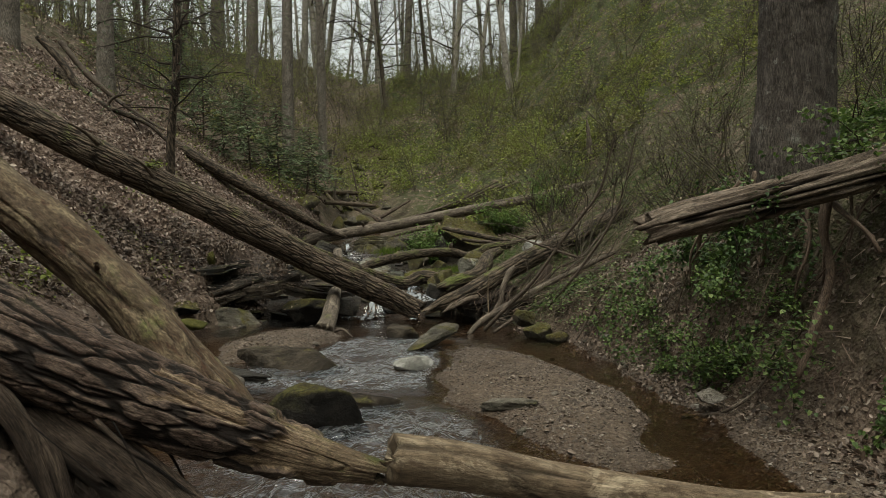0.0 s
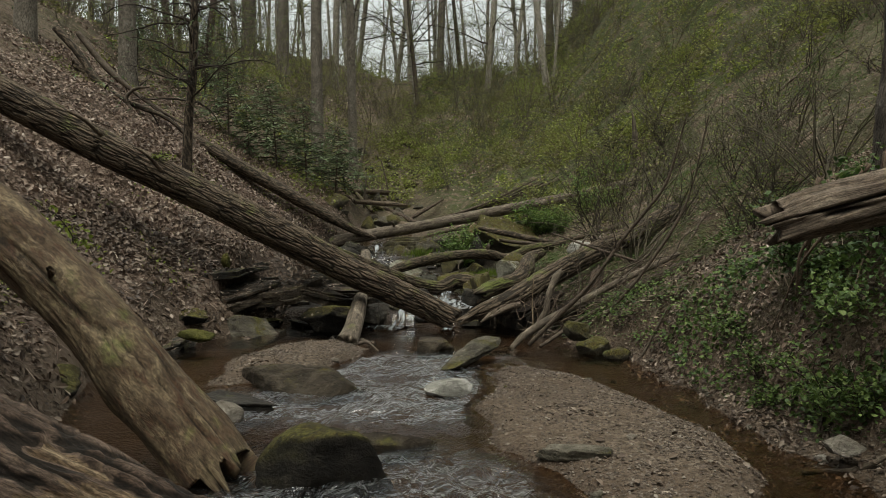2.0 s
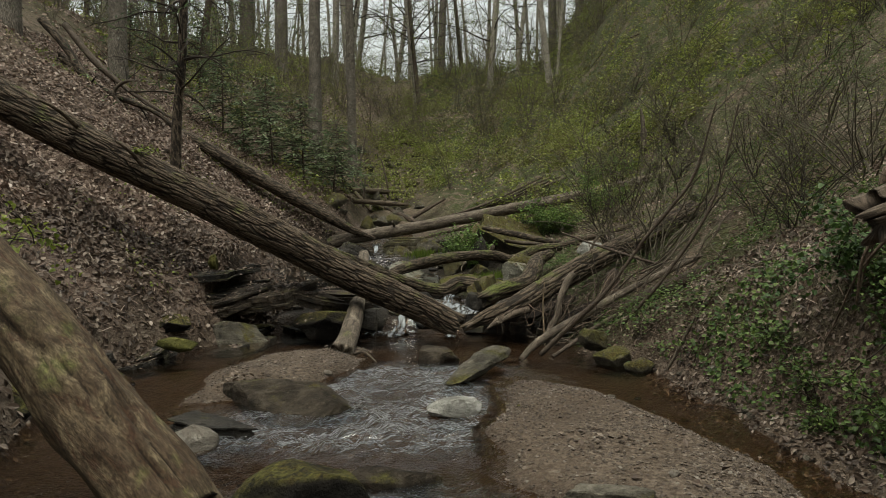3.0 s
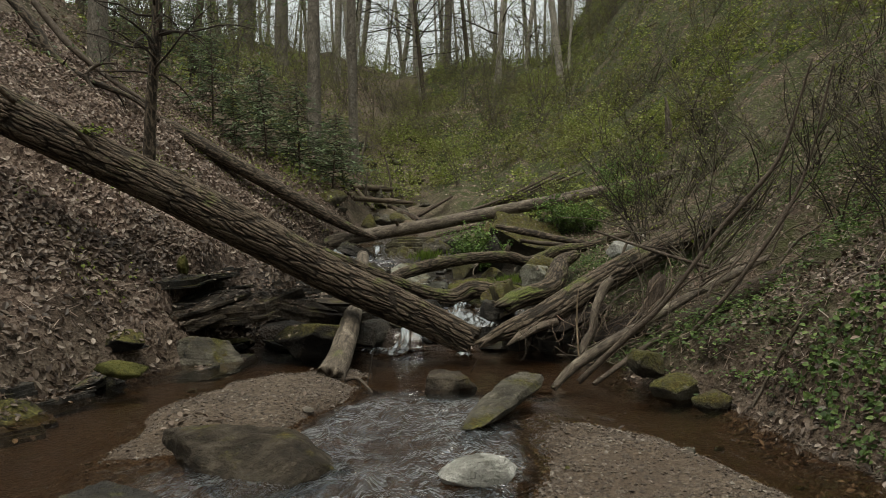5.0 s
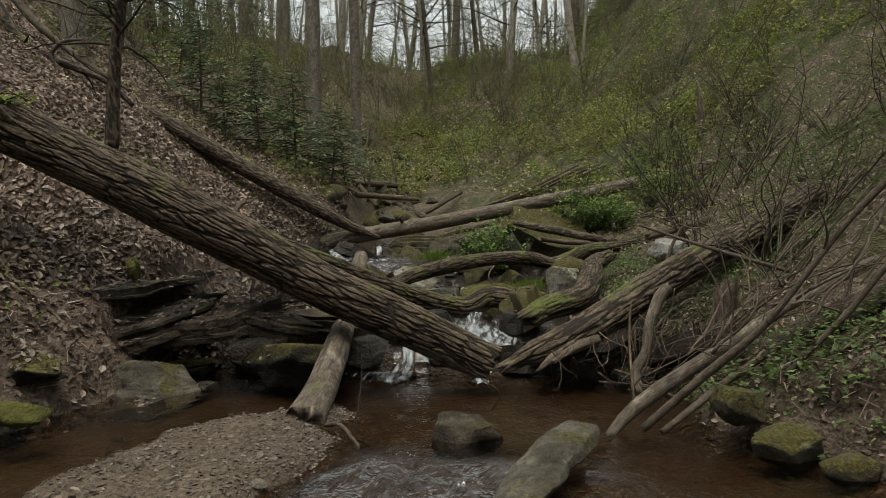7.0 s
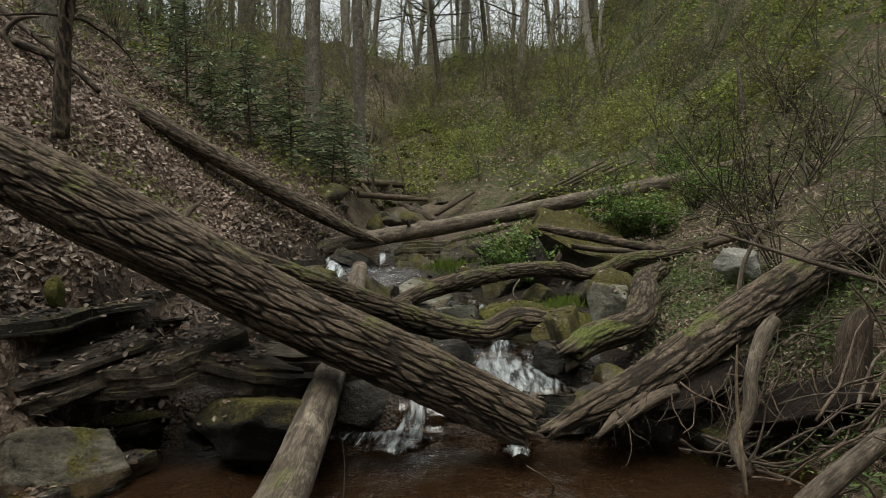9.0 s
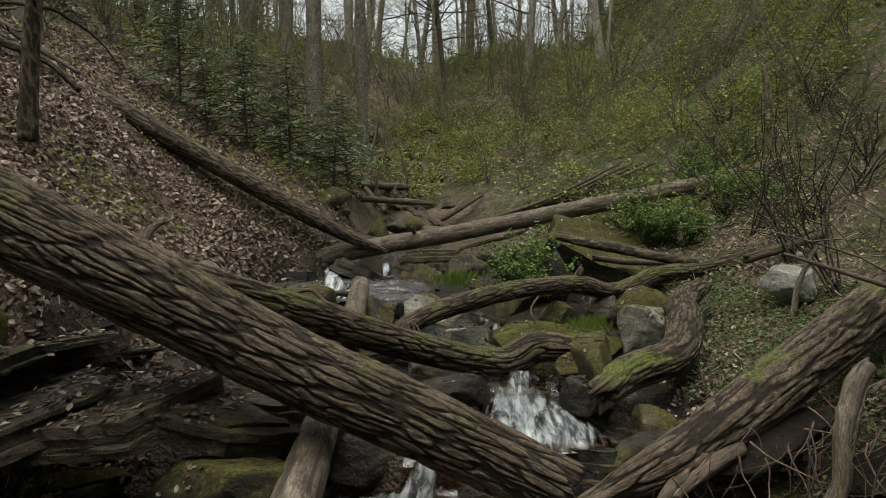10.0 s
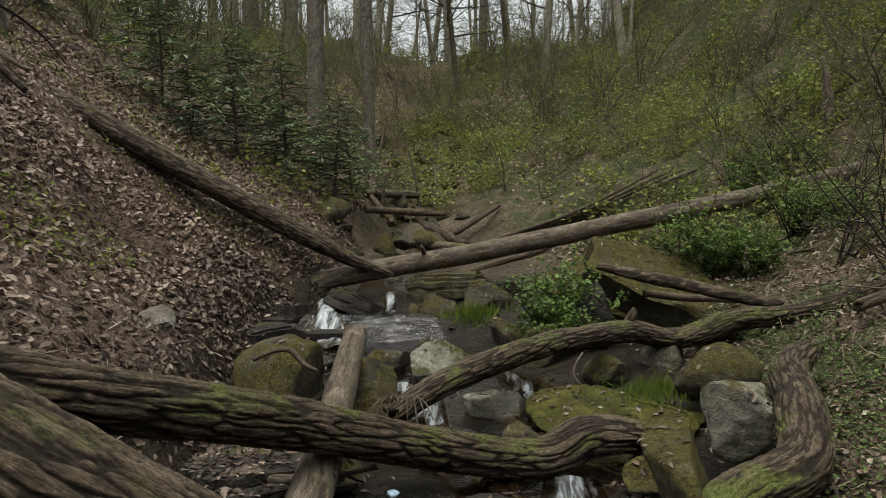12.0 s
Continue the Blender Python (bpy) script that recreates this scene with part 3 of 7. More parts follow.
def ground(x, y):
    x, y = np.asarray(x, float), np.asarray(y, float)
    w = water_level(y)
    lf, rf = left_foot(y), right_foot(y)
    dl, dr = np.maximum(lf - x, 0), np.maximum(x - rf, 0)
    bed = w - 0.10 + 0.05 * fbm(x * 1.5, y * 1.5, 0, 3, 2)
    bed = bed + bars(x, y) * (0.165 + 0.035 * fbm(x * 5, y * 5, 0, 3, 4))
    shore = x + 0.1 * fbm(x * 2.5, y * 2.5, 7.0, 3, 14) - knots(y, (0, 3, 3.6, 4.4, 5.0, 6, 7.1, 7.7, 8.2), (1.6, 1.56, 1.55, 1.6, 1.46, 1.42, 1.3, 1.2, 1.1))
    bed = bed + 0.15 * smooth(-0.05, 0.4, shore) * (1 - smooth(7.4, 8.4, y))
    # upstream the bed is a stony run with no wide pools
    rough_bed = smooth(10.4, 13, y)
    mid = knots(y, (9, 10.5, 11.5, 12.8, 13.4, 14.2, 15, 17, 20, 25, 35, 60), (-0.6, -0.45, -0.45, -0.95, -1.3, -2.0, -2.4, -2.2, -2.5, -3.2, -4.2, -5))
    bed = bed + smooth(10.0, 10.2, y) * smooth(0.4, 0.8, mid - x) * 0.16 * (1 - smooth(11, 12, y))
    bed = bed + smooth(16, 22, y) * (0.35 * fbm(x * 1.3, y * 0.9, 5.0, 4, 31) + 0.12)
    bed = bed + rough_bed * np.clip(np.abs(x - mid) - 0.35, 0, 1.2) * 0.12
    ls = knots(y, (0, 8, 11, 14, 20, 30, 60), (0.75, 0.8, 0.62, 0.72, 0.66, 0.45, 0.1))
    left = 0.22 * smooth(0, 0.35, dl) + ls * dl
    # a dark undercut step in the wet slate below the leafy slope
    cliff = smooth(9.1, 9.6, y) * (1 - smooth(10.7, 11.5, y))
    step = 0.10 * smooth(0, 0.2, dl) + 0.64 * smooth(0.52, 0.6, dl) + ls * np.maximum(dl - 0.6, 0)
    left = left * (1 - cliff) + step * cliff
    cap_l = knots(y, (0, 15, 25, 40, 60), (7.5, 6.8, 6.0, 2.0, 0.8))
    left = np.where(left > cap_l, cap_l + (left - cap_l) * 0.25, left)
    bank = knots(y, (-10, 3, 5.5, 6.8, 8.5, 10, 12), (1.2, 1.2, 1.25, 0.5, 0.18, 0.05, 0.0))
    back = knots(y, (-10, 3, 6, 8, 10), (0.7, 0.55, 0.5, 0.35, 0.3))
    r1 = knots(y, (0, 6, 8.5, 10, 12, 13.5, 15, 17, 20, 30, 45, 60), (0.5, 0.5, 0.55, 0.5, 0.44, 0.46, 0.36, 0.33, 0.36, 0.27, 0.1, 0.06))
    r2 = knots(y, (0, 8, 13, 16, 20, 30, 45, 60), (0.5, 0.6, 0.8, 0.85, 0.75, 0.66, 0.45, 0.3))
    bend = knots(y, (0, 9, 12, 15, 20, 30, 42), (1.0, 1.5, 3.0, 3.6, 4.6, 6.5, 9.0))
    right = bank * smooth(0.1, 1.0, dr / (back + 0.3)) + r1 * np.minimum(np.maximum(dr - 0.1, 0), bend) + r2 * np.maximum(dr - bend, 0)
    right = np.where(dr > 16, right + (dr - 16) * -0.35, right)
    rgh = smooth(0.1, 1.6, dl + dr)
    n = 0.36 * fbm(x * 0.55, y * 0.55, 1.0, 4, 21) + 0.09 * fbm(x * 2.6, y * 2.6, 2.0, 3, 25)
    hole = -0.85 * np.exp(-den(x, y))
    hole = hole - 0.62 * np.exp(-(hollow(x, y) / 0.4) ** 2)
    # the shoulder on the right and the notch that the creek comes through
    right = right + 3.0 * smooth(0, 4.5, x - knots(y, (20, 30, 42, 50), (3.6, 3.6, 3.0, 3.0))) * smooth(19, 30, y) * (1 - smooth(46, 60, y))
    right = right - 0.25 * smooth(33, 42, y) * smooth(-4, -1, x) * (1 - smooth(1.5, 4.5, x))
    # a rounded headwall closes the ravine and the run splits into small gullies
    right = right + smooth(24, 30, y) * (0.9 * fbm(x * 0.35, y * 0.22, 4.0, 3, 27) + 0.5)
    # an unseen rise added behind the camera closes the ravine and cuts light
    right = right + 11 * smooth(-7, -28, y)
    far = smooth(45, 110, y) * -8 + smooth(40, 160, np.abs(x)) * -4
    return bed + left + right + rgh * n + hole + far


def graded(edges):
    """Grid lines with the given (stop, step) stretches."""
    out = [edges[0]]
    for stop, step in edges[1:]:
        n = max(1, int(round((stop - out[-1]) / step)))
        out += list(np.linspace(out[-1], stop, n + 1)[1:])
    return np.array(out)


def build_ground():
    xs = graded([-600, (-120, 60), (-40, 8), (-15, 1.0), (-7, 0.25), (-3.4, 0.08), (2.8, 0.055), (6, 0.1), (12, 0.3), (30, 1.2), (120, 9), (600, 60)])
    ys = graded([-600, (-60, 60), (-8, 4), (1.5, 0.3), (13, 0.055), (20, 0.1), (32, 0.3), (60, 0.9), (140, 8), (700, 70)])
    X, Y = np.meshgrid(xs, ys, indexing="ij")
    Z = ground(X, Y)
    nx, ny = X.shape
    i, j = np.meshgrid(np.arange(nx - 1), np.arange(ny - 1), indexing="ij")
    F = np.stack([i * ny + j, (i + 1) * ny + j, (i + 1) * ny + j + 1, i * ny + j + 1], -1).reshape(-1, 4)
    lf, rf = left_foot(Y), right_foot(Y)
    dl, dr = np.maximum(lf - X, 0), np.maximum(X - rf, 0)
    above = Z - water_level(Y)
    gravel = (1 - smooth(0.05, 0.5, dl)) * (1 - smooth(0.0, 0.35, dr)) * (1 - smooth(9.6, 10.0, Y))
    wet = 1 - smooth(-0.02, 0.07, above)
    wet = np.where((dl > 1) | (dr > 1), 0, np.maximum(wet, smooth(9.8, 10.1, Y) * (1 - smooth(0.3, 0.9, dl + dr)) * 0.9 * (1 - smooth(15, 19, Y))))
    stony = smooth(9.9, 10.3, Y) * (1 - smooth(16.5, 19, Y)) * (1 - smooth(0.1, 0.7, dl + dr))
    green = np.clip(0.75 * smooth(0.1, 0.8, dr) + 0.4 * smooth(14, 22, Y) + 0.25 * smooth(3.5, 6, dl), 0, 1)
    me = quick_mesh("ground", np.stack([X, Y, Z], -1).reshape(-1, 3), F, GROUND, attrs={"gravel": gravel.ravel(), "stony": stony.ravel(), "wet": wet.ravel(), "green": green.ravel()})
    return tagged(new("ground", me), "leaf-strewn forest floor of a steep ravine with gravel creek bed", "ground", kind="structure")


def build_water():
    """The creek's surface, kept only where the bed lies under it."""
    xs, ys = np.arange(-3.4, 2.6, 0.03), np.concatenate([np.arange(-6, 2, 0.3), np.arange(2, 17, 0.03), np.arange(17, 24, 0.2)])
    X, Y = np.meshgrid(xs, ys, indexing="ij")
    rapid = np.clip(smooth(5.0, 5.6, Y) * (1 - smooth(7.5, 8.0, Y)) + 0.95 * (1 - smooth(4.6, 5.2, Y)) * (1 - smooth(0.6, 1.1, X)) + 0.35 * smooth(10.0, 10.3, Y), 0, 1)
    rapid = rapid * smooth(0.03, 0.1, water_level(Y) - ground(X, Y)) * np.where(Y < 9, (1 - smooth(0.1, 0.5, X)) * smooth(-2.3, -1.5, X - 0.5 * (Y < 5)), 1.0)
    Z = water_level(Y) + rapid * (0.03 * fbm(X * 6, Y * 4.5, 0, 3, 60) + 0.006 * vnoise(X * 20, Y * 15, 0, 61))
    mid = knots(Y, (9, 10.5, 11.5, 12.8, 13.4, 14.2, 15, 17, 20, 25), (-0.6, -0.45, -0.45, -0.95, -1.3, -2.0, -2.4, -2.2, -2.5, -3.2))
    step = (Y > 9.95) & (Y < 10.16) & (np.abs(X + 1.04) > 0.16) & (np.abs(X + 0.42) > 0.1)
    keep = (ground(X, Y) < Z + 0.03) & ~step & ((Y < 10.05) | (np.abs(X - mid) < 0.75))
    nx, ny = X.shape
    i, j = np.meshgrid(np.arange(nx - 1), np.arange(ny - 1), indexing="ij")
    F = np.stack([i * ny + j, (i + 1) * ny + j, (i + 1) * ny + j + 1, i * ny + j + 1], -1).reshape(-1, 4)
    F = F[keep.ravel()[F].sum(1) > 2]
    me = quick_mesh("water", np.stack([X, Y, Z], -1).reshape(-1, 3), F, WATER, attrs={"rapid": rapid.ravel()})
    return tagged(new("water", me), "shallow brown creek water with ripples over gravel", "water", kind="structure")


build_ground()
build_water()


# ---- fallen trees and logs ----
def log_part(name, nodes, mat, bark, seg, step, parent, seed=0, ends=(1, 1), label=""):
    v, f, uv = tube(nodes, seg, step, bark, seed, ends)
    return part(name, quick_mesh(name, v, f, mat, uv, attrs={"relief": tube.relief}), parent, label)


def simple_log(name, label, nodes, mat, bark, seg=40, step=0.03, seed=0, ends=(1, 1), stubs=(), category="log", group=""):
    """A log with its stem and the stubs of limbs as parts."""
    t = thing(name, label=label, category=category, group=group)
    log_part("stem", nodes, mat, bark, seg, step, t, seed, ends)
    for k, s in enumerate(stubs):
        log_part("limb_stub", s, mat, bark, 14, 0.04, t, seed + k + 1, (0, 1.5))
    return t


fallen = thing("fallen_tree", label="long fallen tree with deeply furrowed bark across the creek", category="fallen tree")
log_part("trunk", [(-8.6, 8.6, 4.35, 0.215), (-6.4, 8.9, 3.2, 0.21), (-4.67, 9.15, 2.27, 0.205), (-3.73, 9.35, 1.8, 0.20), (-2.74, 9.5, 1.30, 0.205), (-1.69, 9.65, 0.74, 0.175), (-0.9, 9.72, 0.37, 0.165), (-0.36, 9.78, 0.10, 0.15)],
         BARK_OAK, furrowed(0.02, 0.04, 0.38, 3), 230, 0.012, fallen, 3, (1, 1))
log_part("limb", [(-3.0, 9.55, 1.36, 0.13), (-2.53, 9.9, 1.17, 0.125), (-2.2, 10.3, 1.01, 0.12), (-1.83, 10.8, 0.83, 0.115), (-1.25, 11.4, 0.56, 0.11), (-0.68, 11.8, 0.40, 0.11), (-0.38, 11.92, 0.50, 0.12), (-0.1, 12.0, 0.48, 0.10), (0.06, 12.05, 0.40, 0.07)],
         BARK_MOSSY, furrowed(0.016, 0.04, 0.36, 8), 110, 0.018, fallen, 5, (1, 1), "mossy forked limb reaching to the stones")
for kx, (a, b) in enumerate((((-4.6, 9.0, 2.4), (-4.75, 8.55, 2.6)), ((-3.9, 9.15, 1.95), (-4.05, 8.8, 2.2)), ((-2.45, 9.7, 1.28), (-2.4, 9.85, 1.42)))):
    log_part("limb_stub", [(*a, 0.03), (*((np.array(a) + b) / 2 + (0, 0, 0.03)), 0.02), (*b, 0.012)], BARK_OAK, None, 10, 0.04, fallen, kx, (0, 1))

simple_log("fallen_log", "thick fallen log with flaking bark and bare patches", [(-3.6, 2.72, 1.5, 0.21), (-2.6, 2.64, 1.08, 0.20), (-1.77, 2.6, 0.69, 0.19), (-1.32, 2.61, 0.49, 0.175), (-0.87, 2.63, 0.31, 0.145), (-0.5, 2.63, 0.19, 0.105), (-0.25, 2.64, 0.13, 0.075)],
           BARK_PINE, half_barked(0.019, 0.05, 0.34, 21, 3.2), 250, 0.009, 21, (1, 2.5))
simple_log("sawn_log", "pale barkless sawn log lying over the creek", [(-0.2, 2.6, 0.19, 0.095), (0.1, 2.68, 0.13, 0.095), (0.6, 2.8, 0.0, 0.09), (1.25, 2.95, -0.13, 0.085), (1.9, 3.1, -0.2, 0.07)],
           WOOD_PALE, worn(0.012, 31, 0.02), 56, 0.025, 31, (0.25, 1))
simple_log("leaning_log", "barkless tan leaning log with rotten foot in the creek", [(-4.9, 4.95, 2.7, 0.19), (-3.6, 4.85, 1.72, 0.185), (-2.75, 4.78, 1.08, 0.18), (-2.22, 4.68, 0.65, 0.19), (-1.79, 4.56, 0.24, 0.205), (-1.5, 4.47, -0.02, 0.215), (-1.36, 4.42, -0.16, 0.2)],
           WOOD_TAN, worn(0.018, 41, 0.06, 0.022), 120, 0.018, 41, (1, 2.5), stubs=([(-2.35, 4.6, 0.85, 0.05), (-2.32, 4.5, 0.9, 0.035)],))
simple_log("leaning_post", "grey weathered pole leaning under the fallen tree", [(-1.47, 8.32, -0.02, 0.115), (-1.5, 8.9, 0.10, 0.105), (-1.6, 9.9, 0.31, 0.10), (-1.8, 11.5, 0.63, 0.098), (-2.05, 13.15, 0.95, 0.095)],
           WOOD_GREY, worn(0.008, 51, 0.015), 36, 0.03, 51, (1.2, 0.6))
simple_log("bare_log", "pale barkless log spanning the upper creek", [(-3.95, 16.6, 1.08, 0.139), (-2.73, 17.0, 1.34, 0.139), (-1.35, 17.1, 1.58, 0.135), (0.49, 17.3, 1.95, 0.131), (1.42, 17.4, 2.13, 0.127), (3.3, 17.6, 2.55, 0.115), (4.2, 17.8, 2.8, 0.107)],
           WOOD_GREY, worn(0.012, 61, 0.02), 40, 0.05, 61, (1, 1), stubs=([(-2.0, 17.0, 1.58, 0.03), (-2.02, 16.85, 1.68, 0.02)],))
simple_log("slope_log", "bark-covered log slanting down the leafy bank", [(-8.6, 14.9, 4.89, 0.156), (-7.01, 15.5, 3.79, 0.156), (-6.12, 15.8, 3.32, 0.156), (-5.26, 16.0, 2.82, 0.148), (-4.46, 16.2, 2.36, 0.144), (-3.66, 16.5, 1.88, 0.125), (-2.9, 16.75, 1.48, 0.09), (-2.4, 16.9, 1.28, 0.03)],
           BARK_OAK, furrowed(0.01, 0.045, 0.22, 71), 60, 0.05, 71)
simple_log("crooked_branch", "thick crooked branch with mossy bark over boulders", [(-1.55, 11.95, 0.58, 0.08), (-1.3, 12.2, 0.72, 0.085), (-0.88, 12.66, 0.84, 0.085), (-0.35, 13.15, 0.92, 0.085), (0.16, 13.55, 0.93, 0.09), (0.48, 13.66, 0.86, 0.085), (0.76, 13.6, 0.93, 0.1), (0.98, 13.52, 1.04, 0.095), (1.4, 13.45, 1.1, 0.08), (2.0, 13.5, 1.26, 0.07), (2.8, 13.6, 1.56, 0.055)],
           BARK_MOSSY, furrowed(0.01, 0.034, 0.26, 81), 80, 0.02, 81, stubs=([(0.12, 13.55, 0.98, 0.055), (0.17, 13.55, 1.09, 0.04)],))
simple_log("mossy_log", "short mossy log with splintered ends", [(0.0, 10.9, 0.36, 0.10), (0.2, 11.1, 0.45, 0.12), (0.56, 11.3, 0.55, 0.125), (0.72, 11.7, 0.72, 0.125), (0.82, 12.1, 0.86, 0.11), (1.05, 12.35, 0.98, 0.07)],
           BARK_MOSSY, furrowed(0.013, 0.036, 0.26, 91), 80, 0.02, 91, (2.5, 2.5))
simple_log("bank_log", "long bark-covered log lying up the green bank", [(-0.25, 9.65, 0.10, 0.03), (0.05, 9.72, 0.24, 0.09), (0.4, 9.95, 0.36, 0.125), (1.2, 10.4, 0.78, 0.14), (1.8, 10.85, 1.05, 0.14), (2.35, 11.25, 1.28, 0.15), (3.1, 11.9, 1.62, 0.16)],
           BARK_OAK, furrowed(0.018, 0.045, 0.6, 101), 110, 0.018, 101, (3, 1))
bank_log = [o for o in scene.objects if o.name == "bank_log"][0]
for kx, (a, b, w) in enumerate((((0.42, 9.93, 0.40), (-0.24, 9.6, 0.12), 0.065), ((0.36, 9.86, 0.30), (0.0, 9.55, 0.10), 0.06), ((0.5, 9.9, 0.30), (0.12, 9.58, 0.16), 0.05))):
    mid = (np.array(a) + b) / 2 + (0, 0, 0.02)
    log_part("splinter", [(*a, w), (*mid, w * 0.8), (*b, w * 0.25)], WOOD_SPLIT, worn(0.012, 105 + kx, 0.012, 0.012), 24, 0.03, bank_log, kx, (0, 2.5), "long splintered strip of grey wood")
simple_log("overhanging_log", "rotten splintered log jutting from the bank", [(1.23, 4.0, 1.11, 0.095), (1.42, 4.0, 1.17, 0.105), (1.75, 4.02, 1.25, 0.10), (2.1, 4.05, 1.34, 0.105), (2.7, 4.15, 1.5, 0.11), (3.4, 4.3, 1.7, 0.11)],
           WOOD_SPLIT, worn(0.04, 111, 0.03, 0.016), 100, 0.012, 111, (2.2, 1))


# ---- rocks ----
def slab(name, label, loc, size, turn, mat, seed=0, category="rock", group="", layers=5, sides=36):
    """A layered slab: an angular outline stepped in thin beds, rough on top."""
    r2 = np.random.default_rng(seed)
    k = r2.integers(4, 7)
    corner = np.sort(np.arange(k) * 2 * math.pi / k + r2.uniform(-0.4, 0.4, k))
    rad = r2.uniform(0.85, 1.15, k)
    px, py = np.append(np.cos(corner) * rad, math.cos(corner[0]) * rad[0]), np.append(np.sin(corner) * rad, math.sin(corner[0]) * rad[0])
    at = np.linspace(0, k, sides, endpoint=False)
    px, py = np.interp(at, np.arange(k + 1), px), np.interp(at, np.arange(k + 1), py)
    out, th = np.hypot(px, py), np.arctan2(py, px)
    rings = []
    beds = np.concatenate([[0], np.cumsum(r2.uniform(0.2, 1.5, layers))])
    beds = beds / beds[-1]
    for j in range(layers):
        step = 1 + 0.07 * r2.normal() - 0.03 * j
        o = out * step * (1 + 0.13 * fbm(np.cos(th) * 3, np.sin(th) * 3, j * 2.0, 3, seed))
        for zz in (beds[j] + 0.02, beds[j + 1] - 0.02):
            rings.append(np.stack([np.cos(th) * o * size[0], np.sin(th) * o * size[1], np.full(sides, (zz * 2 - 1) * size[2])], -1))
    for shrink in (0.8, 0.5, 0.2, 0.0):
        rings.append(np.stack([np.cos(th) * out * shrink * size[0], np.sin(th) * out * shrink * size[1], np.full(sides, size[2])], -1))
    R = np.array(rings)
    R[..., 2] += size[2] * 0.35 * fbm(R[..., 0] * 3, R[..., 1] * 3, seed, 3, seed) + 0.008 * fbm(R[..., 0] * 30, R[..., 1] * 30, 0, 2, seed + 1)
    m = len(R)
    i, j = np.meshgrid(np.arange(m - 1), np.arange(sides), indexing="ij")
    F = np.stack([i * sides + j, i * sides + (j + 1) % sides, (i + 1) * sides + (j + 1) % sides, (i + 1) * sides + j], -1).reshape(-1, 4)
    ob = new(name, quick_mesh(name, R.reshape(-1, 3), F, mat, smooth_on=False))
    ob.matrix_world = pose(*loc, *turn)
    return tagged(ob, label, category, group)


def rock(name, label, loc, size, turn, mat, seed=0, detail=4, sharp=0.5, category="rock", group=""):
    """A boulder: a ball cut by random planes and roughened."""
    bm = bmesh.new()
    bmesh.ops.create_icosphere(bm, subdivisions=detail, radius=1.0)
    rng = random.Random(seed)
    co = np.array([v.co[:] for v in bm.verts])
    for _ in range(int(8 + 9 * sharp)):
        n = np.array([rng.gauss(0, 1), rng.gauss(0, 1), rng.gauss(0, 0.8)])
        n /= np.linalg.norm(n)
        d = rng.uniform(0.46, 0.78)
        over = np.maximum(co @ n - d, 0)
        co = co - over[:, None] * n * 0.97
    co = co * np.array(size) * 1.05
    nn = co / (np.linalg.norm(co, axis=1)[:, None] + 1e-9)
    s = max(size)
    ridged = 0.5 - np.abs(fbm(co[:, 0] / s * 2.6, co[:, 1] / s * 2.6 + seed, co[:, 2] / s * 3.4, 4, seed + 2))
    co = co + nn * (s * 0.06 * fbm(co[:, 0] / s * 1.6 + seed, co[:, 1] / s * 1.6, co[:, 2] / s * 1.6, 4, seed) + s * 0.09 * (ridged - 0.3)
                    + 0.045 * s * fbm(co[:, 0] / s * 7, co[:, 1] / s * 7, co[:, 2] / s * 11, 3, seed + 1))[:, None]
    for v, c in zip(bm.verts, co):
        v.co = c
    for f in bm.faces:
        f.smooth = True
    me = bpy.data.meshes.new(name)
    bm.to_mesh(me)
    bm.free()
    me.materials.append(mat)
    ob = new(name, me)
    ob.matrix_world = pose(*loc, *turn)
    return tagged(ob, label, category, group)


rock("mossy_rock", "rock with moss on top and shade-black sides standing in the creek", (-0.79, 4.5, -0.13), (0.38, 0.3, 0.25), (0, 0, 10), ROCK_CAP_SHADE, 1, sharp=0.8)
rock("flat_rock", "low mossy flat rock at the gravel edge", (-1.45, 6.48, -0.14), (0.68, 0.36, 0.17), (4, 4, -8), ROCK_DARK, 2, 5, sharp=1.0)
rock("flat_stone", "pale flat stone lying in the creek", (-0.27, 6.25, -0.06), (0.26, 0.17, 0.08), (5, 0, 20), ROCK_WHITE, 3, sharp=0.9)
rock("leaning_slab", "tilted grey slab with moss on its upper edge", (-0.13, 7.4, 0.01), (0.68, 0.19, 0.115), (-14, -10, 57), ROCK_GREY, 4, 5, sharp=1.0)
rock("mossy_rock", "low moss-covered rock in the pool", (-0.48, 8.15, -0.02), (0.28, 0.19, 0.14), (0, 6, 0), ROCK_DARK, 5, sharp=0.9)
rock("mossy_rock", "moss-covered stone at the foot of the bank", (1.12, 7.82, 0.04), (0.24, 0.18, 0.13), (0, 10, 20), ROCK_MOSS, 6, sharp=0.9)
rock("mossy_rock", "rounded moss-covered stone beside the brush pile", (1.0, 8.12, 0.16), (0.16, 0.15, 0.15), (0, 0, 60), ROCK_MOSS, 116)
rock("mossy_rock", "small dark mossy stone at the waterline", (1.32, 7.62, 0.0), (0.16, 0.12, 0.09), (0, 0, 10), ROCK_MOSS, 117)
rock("boulder", "dark grey boulder with green moss beside the pool", (-2.84, 9.15, -0.02), (0.54, 0.38, 0.29), (0, 20, 24), ROCK_GREY, 27, 5, sharp=1.0)
slab("boulder", "large mossy boulder under the bare log", (0.52, 15.0, 1.12), (1.02, 0.62, 0.34), (30, 24, -12), ROCK_BOULDER, 9, layers=4, sides=64)
rock("boulder", "dark foot of the large mossy boulder", (0.3, 15.25, 0.85), (0.75, 0.5, 0.45), (0, 10, 0), ROCK_DARK, 120, sharp=1.0)
